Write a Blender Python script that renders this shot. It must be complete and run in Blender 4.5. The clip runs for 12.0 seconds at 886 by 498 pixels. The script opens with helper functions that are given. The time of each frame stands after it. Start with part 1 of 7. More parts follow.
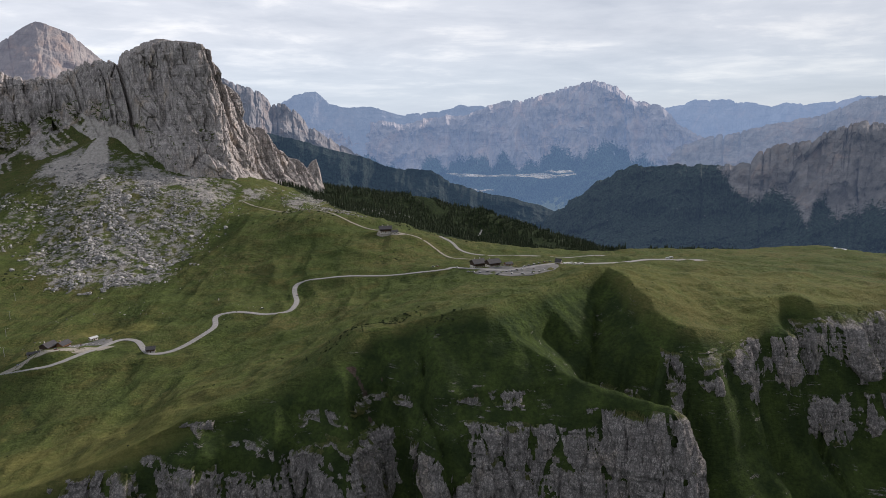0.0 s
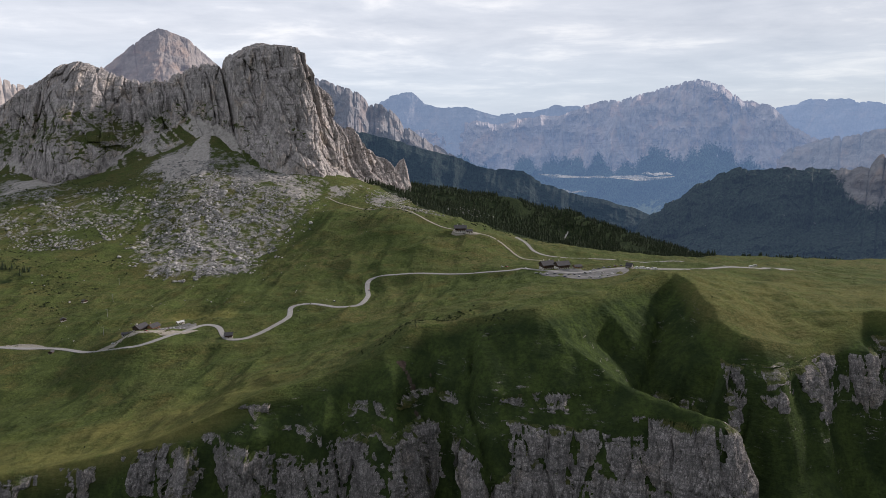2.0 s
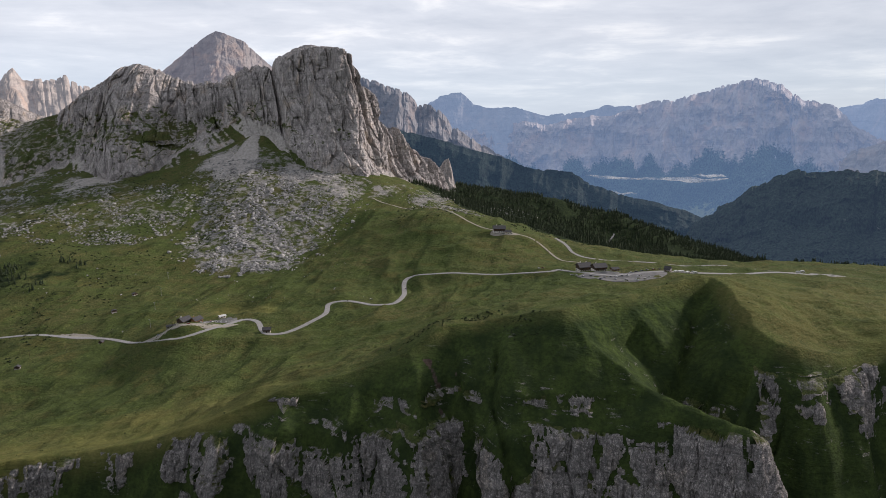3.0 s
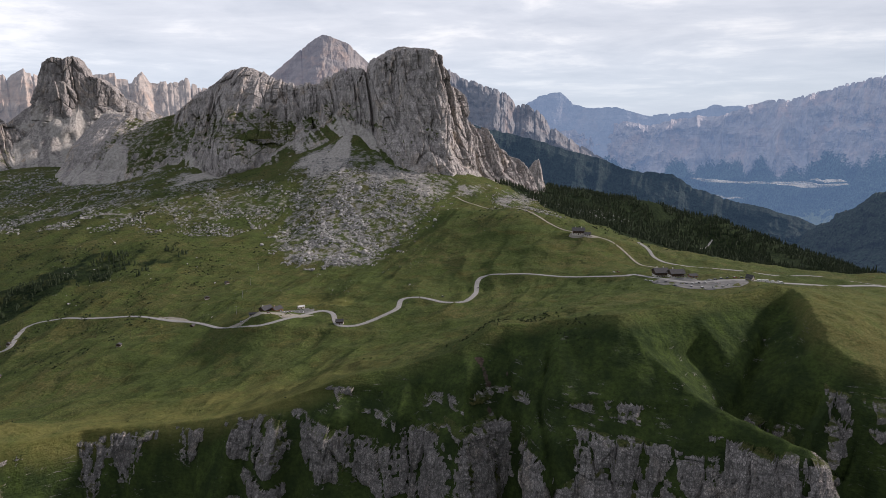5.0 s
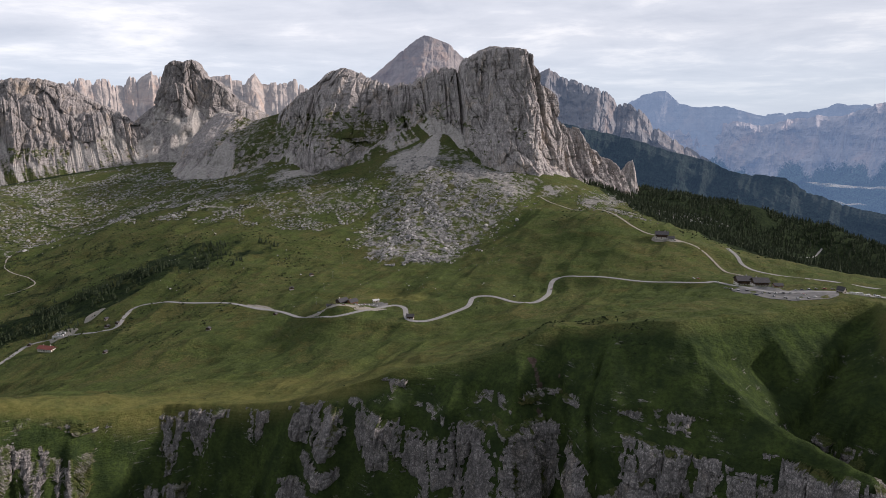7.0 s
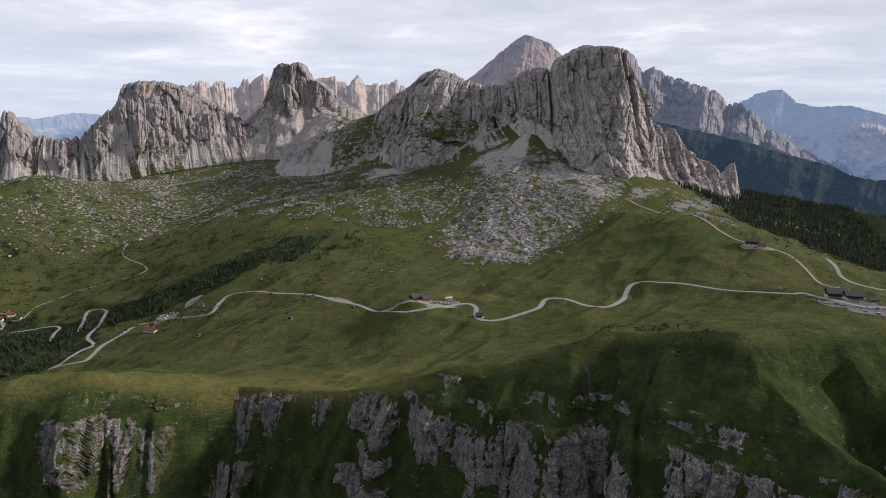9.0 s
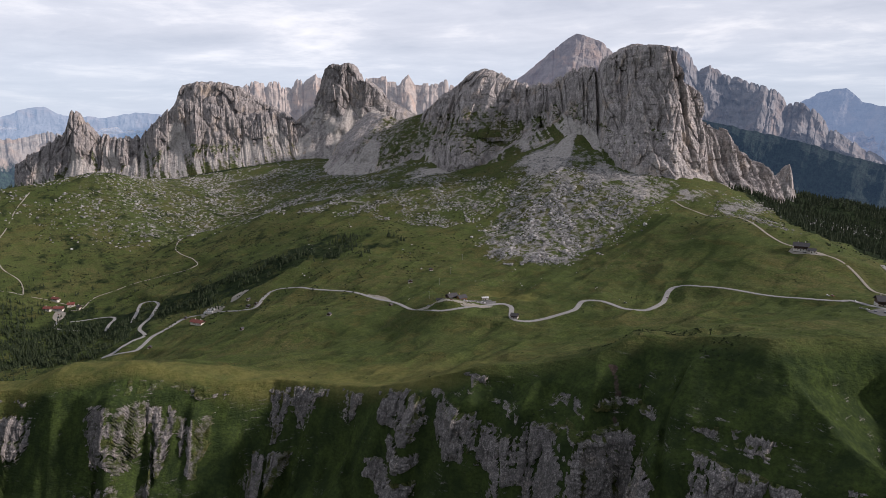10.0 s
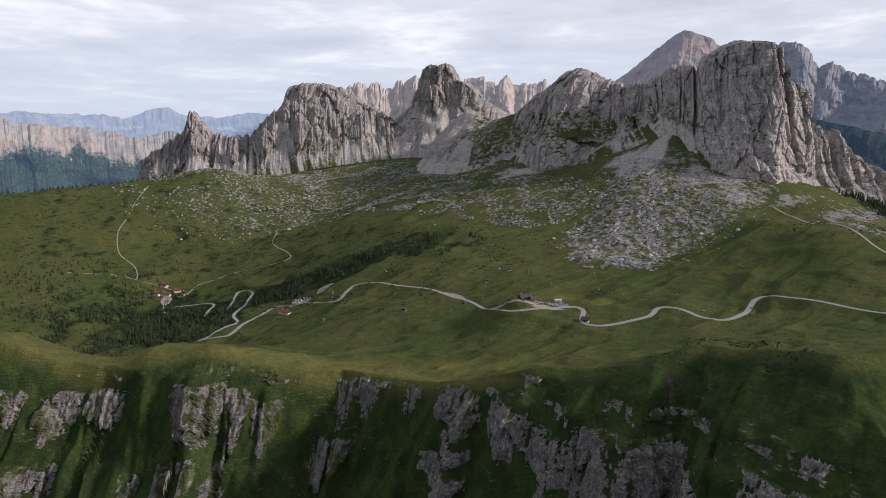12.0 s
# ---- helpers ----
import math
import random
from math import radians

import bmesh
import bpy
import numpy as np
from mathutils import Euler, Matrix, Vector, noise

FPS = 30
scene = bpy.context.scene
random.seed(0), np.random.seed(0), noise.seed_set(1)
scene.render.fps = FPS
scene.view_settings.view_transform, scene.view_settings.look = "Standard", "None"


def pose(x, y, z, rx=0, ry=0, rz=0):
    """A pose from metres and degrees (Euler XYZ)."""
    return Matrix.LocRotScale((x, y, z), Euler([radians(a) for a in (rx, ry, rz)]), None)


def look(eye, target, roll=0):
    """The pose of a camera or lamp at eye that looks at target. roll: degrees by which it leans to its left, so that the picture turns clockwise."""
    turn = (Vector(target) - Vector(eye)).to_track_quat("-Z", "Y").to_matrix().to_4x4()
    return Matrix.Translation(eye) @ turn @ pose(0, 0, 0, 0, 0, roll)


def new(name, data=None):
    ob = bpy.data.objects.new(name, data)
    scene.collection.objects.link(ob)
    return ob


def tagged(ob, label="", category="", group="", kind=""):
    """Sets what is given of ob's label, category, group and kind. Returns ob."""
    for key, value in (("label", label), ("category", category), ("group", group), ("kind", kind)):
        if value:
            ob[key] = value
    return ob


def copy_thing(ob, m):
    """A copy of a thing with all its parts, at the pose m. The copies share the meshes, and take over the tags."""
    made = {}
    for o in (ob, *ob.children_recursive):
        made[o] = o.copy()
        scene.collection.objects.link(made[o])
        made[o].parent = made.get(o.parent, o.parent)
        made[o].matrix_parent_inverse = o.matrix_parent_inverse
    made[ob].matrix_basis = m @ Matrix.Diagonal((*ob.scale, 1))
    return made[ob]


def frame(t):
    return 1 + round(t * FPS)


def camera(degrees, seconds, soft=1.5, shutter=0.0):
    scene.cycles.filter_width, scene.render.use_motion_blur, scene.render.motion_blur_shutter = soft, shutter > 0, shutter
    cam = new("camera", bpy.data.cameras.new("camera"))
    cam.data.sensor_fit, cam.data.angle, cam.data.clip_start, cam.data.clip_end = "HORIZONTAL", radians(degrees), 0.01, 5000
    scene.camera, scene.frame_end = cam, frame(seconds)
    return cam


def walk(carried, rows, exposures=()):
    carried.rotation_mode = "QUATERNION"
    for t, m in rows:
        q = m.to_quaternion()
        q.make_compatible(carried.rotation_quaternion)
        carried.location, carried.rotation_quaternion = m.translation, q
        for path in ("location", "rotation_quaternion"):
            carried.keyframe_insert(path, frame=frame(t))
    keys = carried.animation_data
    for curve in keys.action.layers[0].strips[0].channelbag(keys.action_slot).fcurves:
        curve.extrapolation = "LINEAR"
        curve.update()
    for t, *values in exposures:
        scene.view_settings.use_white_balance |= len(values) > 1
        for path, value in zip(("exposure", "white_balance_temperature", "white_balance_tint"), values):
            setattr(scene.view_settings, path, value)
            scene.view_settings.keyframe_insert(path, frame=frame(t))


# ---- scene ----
cam = camera(68.1, 12.0, 0.7)
METRES, EYE, TILT, LEAN, TURN = 224.0, 200.0, -11.73, 0.0, 0.0
ROWS = [
    (0.0, 0.0, 0.0, 0.0, 0.0, 0.0, -0.0),
    (0.5, 0.04, -0.006, -0.0004, 2.05, -0.02, -0.44),
    (1.0, 0.0808, -0.0105, -0.0011, 4.11, -0.03, -0.84),
    (1.5, 0.1215, -0.0138, -0.0012, 6.19, -0.06, -1.27),
    (2.0, 0.1625, -0.0157, -0.0013, 8.31, -0.12, -1.72),
    (2.5, 0.2039, -0.0158, -0.0012, 10.46, -0.17, -2.15),
    (3.0, 0.2451, -0.0144, -0.0003, 12.61, -0.26, -2.59),
    (5.0, 0.4105, 0.0074, 0.0045, 21.26, -0.77, -4.3),
    (5.5, 0.4509, 0.0161, 0.0068, 23.43, -0.96, -4.72),
    (6.0, 0.4909, 0.0264, 0.0093, 25.6, -1.14, -5.12),
    (6.5, 0.5307, 0.0386, 0.0119, 27.78, -1.36, -5.53),
    (7.0, 0.5701, 0.0521, 0.0151, 29.96, -1.6, -5.92),
    (9.0, 0.7236, 0.119, 0.0317, 38.74, -2.63, -7.4),
    (9.5, 0.7605, 0.1389, 0.0368, 40.94, -2.94, -7.74),
    (10.0, 0.7967, 0.16, 0.0423, 43.16, -3.25, -8.08),
    (10.5, 0.8307, 0.182, 0.048, 45.3, -3.56, -8.38),
    (11.0, 0.865, 0.2059, 0.0537, 47.52, -3.89, -8.68),
    (11.5, 0.8984, 0.231, 0.0599, 49.75, -4.24, -8.98),
    (12.0, 0.9308, 0.2577, 0.0665, 51.98, -4.6, -9.25),
]
walk(cam, [(t, pose(0, 0, EYE, TILT, LEAN, TURN) @ pose(METRES * x, METRES * y, METRES * z, 90 + pitch, roll, yaw)) for t, x, y, z, yaw, pitch, roll in ROWS],
     ((0.0, 0.0, 6360, 12.0), (6.0, -0.02, 6360, 14.0), (12.0, -0.12, 6240, 15.5)))

# ---------------------------------------------------------------- sky and sun
SUN_BEARING, SUN_HEIGHT = 55.0, 24.0
world = bpy.data.worlds.new("overcast_sky")
scene.world = world
world.use_nodes = True
wn, wl = world.node_tree.nodes, world.node_tree.links
wn.clear()


def wnode(kind, **values):
    n = wn.new(kind)
    for key, value in values.items():
        n.inputs[int(key[1:]) if key[0] == "_" and key[1:].isdigit() else key.replace("_", " ")].default_value = value
    return n


def wmath(op, a, b=None):
    n = wn.new("ShaderNodeMath")
    n.operation = op
    for k, v in enumerate((a, b)):
        if v is None:
            continue
        if isinstance(v, (int, float)):
            n.inputs[k].default_value = v
        else:
            wl.new(v, n.inputs[k])
    return n.outputs[0]


nishita = wn.new("ShaderNodeTexSky")
nishita.sky_type = "NISHITA"
nishita.sun_disc = False
nishita.sun_elevation, nishita.sun_rotation = radians(SUN_HEIGHT), radians(SUN_BEARING)
nishita.altitude = 2200
coord = wn.new("ShaderNodeTexCoord")
split = wn.new("ShaderNodeSeparateXYZ")
wl.new(coord.outputs["Generated"], split.inputs[0])
# cloud sheet: the direction laid on a flat layer overhead
lift = wmath("ADD", wmath("MAXIMUM", split.outputs[2], 0.0), 0.10)
flat = wn.new("ShaderNodeCombineXYZ")
wl.new(wmath("DIVIDE", split.outputs[0], lift), flat.inputs[0])
wl.new(wmath("DIVIDE", split.outputs[1], lift), flat.inputs[1])
big = wnode("ShaderNodeTexNoise", Scale=0.55, Detail=8.0, Roughness=0.58, Distortion=0.5)
wl.new(flat.outputs[0], big.inputs["Vector"])
fine = wnode("ShaderNodeTexNoise", Scale=1.7, Detail=7.0, Roughness=0.6, Distortion=0.3)
wl.new(flat.outputs[0], fine.inputs["Vector"])
mixed = wmath("ADD", wmath("MULTIPLY", big.outputs["Fac"], 0.65), wmath("MULTIPLY", fine.outputs["Fac"], 0.35))
tone = wn.new("ShaderNodeValToRGB")
tone.color_ramp.elements[0].position, tone.color_ramp.elements[0].color = 0.36, (0.52, 0.55, 0.605, 1)
tone.color_ramp.elements[1].position, tone.color_ramp.elements[1].color = 0.66, (0.98, 0.96, 0.93, 1)
mid = tone.color_ramp.elements.new(0.52)
mid.color = (0.66, 0.68, 0.72, 1)
wl.new(mixed, tone.inputs[0])
# thinner, bluer air just over the horizon
low = wn.new("ShaderNodeMapRange")
low.inputs["From Min"].default_value, low.inputs["From Max"].default_value = 0.0, 0.11
low.inputs["To Min"].default_value, low.inputs["To Max"].default_value = 0.25, 1.0
wl.new(split.outputs[2], low.inputs["Value"])
air = wn.new("ShaderNodeMixRGB")
air.inputs[1].default_value = (0.50, 0.58, 0.68, 1)
wl.new(low.outputs[0], air.inputs[0])
wl.new(tone.outputs[0], air.inputs[2])
# the cover is bright round the veiled sun and dull on the other side
toward = wn.new("ShaderNodeVectorMath")
toward.operation = "DOT_PRODUCT"
wl.new(coord.outputs["Generated"], toward.inputs[0])
toward.inputs[1].default_value = (math.sin(radians(-55)), math.cos(radians(-55)), 0.35)
glow = wn.new("ShaderNodeMapRange")
glow.inputs["From Min"].default_value, glow.inputs["From Max"].default_value = -0.85, 1.05
glow.inputs["To Min"].default_value, glow.inputs["To Max"].default_value = 0.74, 1.32
wl.new(toward.outputs["Value"], glow.inputs["Value"])
clear_sky = wn.new("ShaderNodeBackground")
clear_sky.inputs["Strength"].default_value = 0.10
wl.new(nishita.outputs[0], clear_sky.inputs["Color"])
cloud = wn.new("ShaderNodeBackground")
deep = wn.new("ShaderNodeMapRange")
deep.inputs["From Min"].default_value, deep.inputs["From Max"].default_value = 0.28, 0.75
deep.inputs["To Min"].default_value, deep.inputs["To Max"].default_value = 1.0, 0.74
wl.new(split.outputs[2], deep.inputs["Value"])
wl.new(wmath("MULTIPLY", glow.outputs[0], deep.outputs[0]), cloud.inputs["Strength"])
wl.new(air.outputs[0], cloud.inputs["Color"])
veil = wn.new("ShaderNodeMixShader")
veil.inputs[0].default_value = 0.9
wl.new(clear_sky.outputs[0], veil.inputs[1])
wl.new(cloud.outputs[0], veil.inputs[2])
out = wn.new("ShaderNodeOutputWorld")
wl.new(veil.outputs[0], out.inputs["Surface"])

sun = new("sun", bpy.data.lights.new("sun", "SUN"))
sun.data.energy, sun.data.angle, sun.data.color = 4.6, radians(5), (1.0, 0.885, 0.80)
sb, sh = radians(SUN_BEARING), radians(SUN_HEIGHT)
sun_way = Vector((math.sin(sb) * math.cos(sh), math.cos(sb) * math.cos(sh), math.sin(sh)))
sun.matrix_world = look(sun_way * 1000, (0, 0, 0))

# ---------------------------------------------------------------- materials


class Paint:
    """A node material put together by short calls; places are in metres."""

    def __init__(self, name, rough=0.9):
        self.m = bpy.data.materials.new(name)
        self.m.use_nodes = True
        self.n, self.l = self.m.node_tree.nodes, self.m.node_tree.links
        self.b = self.n["Principled BSDF"]
        self.b.inputs["Roughness"].default_value = rough
        self.b.inputs["Specular IOR Level"].default_value = 0.2
        self.place = self.n.new("ShaderNodeNewGeometry").outputs["Position"]

    def put(self, value, socket):
        if isinstance(value, (int, float)):
            socket.default_value = value
        elif isinstance(value, tuple):
            socket.default_value = value if len(value) == 4 or len(socket.default_value) == 3 else (*value, 1)
        else:
            self.l.new(value, socket)

    def scaled(self, sx, sy, sz):
        n = self.n.new("ShaderNodeVectorMath")
        n.operation = "MULTIPLY"
        self.l.new(self.place, n.inputs[0])
        n.inputs[1].default_value = (sx, sy, sz)
        return n.outputs[0]

    def noise(self, size, detail=6.0, rough=0.6, squash=(1, 1, 1), distort=0.0):
        n = self.n.new("ShaderNodeTexNoise")
        self.l.new(self.scaled(squash[0] / size, squash[1] / size, squash[2] / size), n.inputs["Vector"])
        n.inputs["Scale"].default_value, n.inputs["Detail"].default_value = 1.0, detail
        n.inputs["Roughness"].default_value, n.inputs["Distortion"].default_value = rough, distort
        return n.outputs["Fac"]

    def cells(self, size, squash=(1, 1, 1), what="Distance"):
        n = self.n.new("ShaderNodeTexVoronoi")
        self.l.new(self.scaled(squash[0] / size, squash[1] / size, squash[2] / size), n.inputs["Vector"])
        n.inputs["Scale"].default_value = 1.0
        return n.outputs[what]

    def joints(self, size, squash=(1, 1, 1), wobble=0.12):
        """How far the nearest crack is, in cells."""
        w = self.n.new("ShaderNodeTexNoise")
        at = self.scaled(squash[0] / size, squash[1] / size, squash[2] / size)
        self.l.new(at, w.inputs["Vector"])
        w.inputs["Scale"].default_value, w.inputs["Detail"].default_value = 2.2, 4.0
        m = self.n.new("ShaderNodeVectorMath")
        m.operation = "MULTIPLY_ADD"
        self.l.new(w.outputs["Color"], m.inputs[0])
        m.inputs[1].default_value = (wobble * 4,) * 3
        self.l.new(at, m.inputs[2])
        n = self.n.new("ShaderNodeTexVoronoi")
        n.feature = "DISTANCE_TO_EDGE"
        self.l.new(m.outputs[0], n.inputs["Vector"])
        n.inputs["Scale"].default_value = 1.0
        return n.outputs["Distance"]

    def math(self, op, a, b=0.0):
        n = self.n.new("ShaderNodeMath")
        n.operation = op
        self.put(a, n.inputs[0])
        self.put(b, n.inputs[1])
        return n.outputs[0]

    def span(self, value, a, b, lo=0.0, hi=1.0):
        n = self.n.new("ShaderNodeMapRange")
        self.put(value, n.inputs["Value"])
        for k, v in (("From Min", a), ("From Max", b), ("To Min", lo), ("To Max", hi)):
            n.inputs[k].default_value = v
        return n.outputs[0]

    def mix(self, fac, a, b, how="MIX"):
        n = self.n.new("ShaderNodeMixRGB")
        n.blend_type = how
        for v, s in zip((fac, a, b), n.inputs):
            self.put(v, s)
        return n.outputs[0]

    def attr(self, name):
        n = self.n.new("ShaderNodeAttribute")
        n.attribute_name = name
        return n.outputs["Fac"]

    def chance(self):
        return self.n.new("ShaderNodeObjectInfo").outputs["Random"]

    def island(self):
        return self.n.new("ShaderNodeNewGeometry").outputs["Random Per Island"]

    def done(self, colour, relief=None, depth=1.0, far=0.5, rough=None, metal=0.0):
        self.put(colour, self.b.inputs["Base Color"])
        if rough is not None:
            self.put(rough, self.b.inputs["Roughness"])
        self.b.inputs["Metallic"].default_value = metal
        if relief is not None:
            n = self.n.new("ShaderNodeBump")
            n.inputs["Distance"].default_value, n.inputs["Strength"].default_value = depth, far
            self.put(relief, n.inputs["Height"])
            self.l.new(n.outputs[0], self.b.inputs["Normal"])
        return self.m


def grass_colour(p):
    wide = p.noise(150, 4, 0.55)
    patch = p.noise(24, 6, 0.65, distort=0.8)
    tuft = p.noise(2.6, 6, 0.72)
    c = p.mix(p.span(wide, 0.40, 0.60), (0.083, 0.106, 0.034), (0.156, 0.143, 0.058))
    c = p.mix(p.span(patch, 0.42, 0.62), c, (0.112, 0.142, 0.042))
    c = p.mix(p.span(p.noise(48, 6, 0.62, squash=(1, 1, 5)), 0.52, 0.66, 0.0, 0.85), c, (0.135, 0.118, 0.042))
    c = p.mix(p.span(p.noise(13, 6, 0.7, squash=(0.6, 0.6, 6), distort=0.4), 0.53, 0.66, 0.0, 0.75), c, (0.034, 0.050, 0.020))
    c = p.mix(p.span(tuft, 0.34, 0.62, 0.75, 0.0), c, (0.026, 0.037, 0.014))
    c = p.mix(p.span(p.noise(5.5, 5, 0.72), 0.60, 0.70, 0.0, 0.8), c, (0.022, 0.034, 0.010))
    c = p.mix(p.span(p.noise(3.3, 4, 0.7), 0.64, 0.72, 0.0, 0.6), c, (0.17, 0.16, 0.075))
    c = p.mix(p.span(p.noise(1.0, 4, 0.75), 0.40, 0.60, 0.55, 0.0), c, (0.030, 0.042, 0.018))
    return c, p.math("ADD", tuft, p.math("MULTIPLY", p.noise(9.0, 5, 0.65, squash=(1, 1, 3)), 1.5))


def rock_colour(p, big=45.0, warm=0.5, tone=1.0, beds=1.0, crack=1.0):
    """Bedded limestone: pale blocks, thin dark cracks, bedding lines, ochre and black stains."""
    def t(r, g, b):
        return (r * tone, g * tone, b * tone)
    c = p.mix(p.span(p.noise(big, 6, 0.62), 0.35, 0.65), t(0.285, 0.262, 0.256), t(0.395, 0.362, 0.350))
    c = p.mix(p.span(p.noise(big * 1.4, 6, 0.65, squash=(1, 1, 0.6), distort=1.0), 0.54, 0.68, 0.0, warm), c, t(0.47, 0.375, 0.285))
    face = p.span(p.cells(big * 0.16, (1, 1, 0.4), "Color"), 0.2, 0.8, 0.74, 1.20)
    c = p.mix(1.0, c, face, "MULTIPLY")
    streak = p.noise(big * 0.34, 7, 0.7, squash=(1, 1, 0.12), distort=0.3)
    c = p.mix(p.span(streak, 0.52, 0.68, 0.0, 0.45 * crack), c, t(0.150, 0.145, 0.142))
    c = p.mix(p.span(p.noise(big * 0.16, 6, 0.72, squash=(1, 1, 0.25)), 0.54, 0.68, 0.0, 0.8), c, t(0.52, 0.485, 0.46))
    tall = p.joints(big * 0.22, (1, 1, 0.22))
    tight = p.joints(big * 0.085, (1, 1, 0.38))
    line = p.noise(big * 0.10, 4, 0.6, squash=(0.035, 0.035, 1.0))
    fold = p.math("ABSOLUTE", p.math("SUBTRACT", line, 0.5))
    c = p.mix(p.span(fold, 0.0, 0.035, 0.62 * beds, 0.0), c, t(0.105, 0.102, 0.100))
    c = p.mix(p.span(tall, 0.0, 0.06 * crack, 0.62, 0.0), c, t(0.070, 0.068, 0.068))
    c = p.mix(p.span(tight, 0.0, 0.09 * crack, 0.40 * crack, 0.0), c, t(0.090, 0.088, 0.086))
    grit = p.noise(big * 0.04, 5, 0.72)
    c = p.mix(p.span(grit, 0.36, 0.60, 0.5, 0.0), c, t(0.13, 0.126, 0.122))
    h = p.math("ADD", p.span(tall, 0.0, 0.16, 0.0, 1.0), p.math("MULTIPLY", p.span(tight, 0.0, 0.2), 0.5))
    h = p.math("ADD", h, p.math("MULTIPLY", p.span(fold, 0.0, 0.06), 0.55 * beds))
    return c, p.math("ADD", h, p.math("MULTIPLY", grit, 0.5))


def ground_material():
    p = Paint("alpine_turf_and_rock", 0.95)
    g, tuft = grass_colour(p)
    deep = p.mix(p.span(p.noise(18, 6, 0.65, squash=(1, 1, 0.4)), 0.4, 0.64), (0.030, 0.046, 0.017), (0.066, 0.094, 0.026))
    deep = p.mix(p.span(p.noise(3.0, 5, 0.72), 0.36, 0.62, 0.7, 0.0), deep, (0.018, 0.028, 0.013))
    straw = p.mix(p.span(p.noise(7, 6, 0.7), 0.38, 0.62), (0.105, 0.108, 0.033), (0.175, 0.160, 0.058))
    g = p.mix(p.math("MULTIPLY", p.attr("dry"), p.span(p.noise(30, 6, 0.65), 0.36, 0.56, 0.25, 0.85)), g, straw)
    g = p.mix(p.attr("lush"), g, deep)
    r, relief = rock_colour(p, 20.0, 0.34, 1.10, 1.0)
    ragged = p.math("ADD", p.attr("rock"), p.math("ADD", p.math("MULTIPLY", p.math("SUBTRACT", p.noise(9.0, 7, 0.74, squash=(1, 1, 0.4)), 0.5), 1.2), p.math("MULTIPLY", p.math("SUBTRACT", p.noise(3.0, 5, 0.7, squash=(0.12, 0.12, 1)), 0.5), 1.1)))
    # thin ledges of stone show through the steep turf
    ledge = p.math("MULTIPLY", p.span(p.noise(2.4, 4, 0.7, squash=(0.13, 0.13, 1)), 0.58, 0.64), p.span(p.noise(34, 5, 0.7), 0.53, 0.60))
    ledge = p.math("MULTIPLY", p.math("MULTIPLY", ledge, p.span(p.noise(1.6, 3, 0.7), 0.42, 0.50)), p.attr("lush"))
    rock = p.math("MAXIMUM", p.span(ragged, 0.44, 0.56), ledge)
    earth = p.mix(p.span(p.noise(4, 5, 0.6), 0.35, 0.65), (0.052, 0.038, 0.032), (0.095, 0.075, 0.062))
    bare = p.span(p.math("ADD", p.attr("earth"), p.math("SUBTRACT", p.noise(9.0, 6, 0.65), 0.5)), 0.45, 0.60)
    gravel = p.mix(p.span(p.cells(2.0), 0.1, 0.6), (0.12, 0.117, 0.113), (0.27, 0.26, 0.25))
    scree = p.span(p.math("ADD", p.attr("scree"), p.math("MULTIPLY", p.math("SUBTRACT", p.noise(14.0, 7, 0.7), 0.5), 1.3)), 0.46, 0.60)
    gravel = p.mix(p.span(p.math("ADD", p.attr("chalky"), p.math("SUBTRACT", p.noise(16.0, 6, 0.65), 0.5)), 0.4, 0.6), gravel, p.mix(p.span(p.noise(6, 6, 0.7), 0.36, 0.64), (0.28, 0.265, 0.25), (0.46, 0.43, 0.40)))
    wood = p.mix(p.span(p.noise(11, 6, 0.7), 0.4, 0.6), (0.010, 0.017, 0.009), (0.026, 0.038, 0.016))
    c = p.mix(p.span(p.math("ADD", p.attr("wood"), p.math("SUBTRACT", p.noise(40.0, 6, 0.6), 0.5)), 0.44, 0.58), g, wood)
    c = p.mix(bare, c, earth)
    c = p.mix(scree, c, gravel)
    c = p.mix(rock, c, r)
    h = p.mix(rock, tuft, relief)
    p.b.inputs["Specular IOR Level"].default_value = 0.03
    return p.done(c, h, 1.6, 0.9)


def cliff_material(name="dolomite_rock", big=48.0, warm=0.55, green=True, tone=1.38, beds=0.6, depth=1.6, crack=1.0):
    p = Paint(name, 0.92)
    r, relief = rock_colour(p, big, warm, tone, beds, crack)
    if green:
        g, tuft = grass_colour(p)
        ledge = p.span(p.math("ADD", p.attr("turf"), p.math("SUBTRACT", p.noise(16.0, 7, 0.7), 0.5)), 0.50, 0.64)
        r = p.mix(ledge, r, g)
    pale = p.span(p.math("ADD", p.attr("scree"), p.math("MULTIPLY", p.math("SUBTRACT", p.noise(18.0, 6, 0.65), 0.5), 0.9)), 0.48, 0.60)
    r = p.mix(pale, r, p.mix(p.span(p.noise(9, 7, 0.72), 0.38, 0.62), (0.30, 0.284, 0.268), (0.50, 0.468, 0.436)))
    p.b.inputs["Specular IOR Level"].default_value = 0.05
    return p.done(r, relief, depth, 0.8)


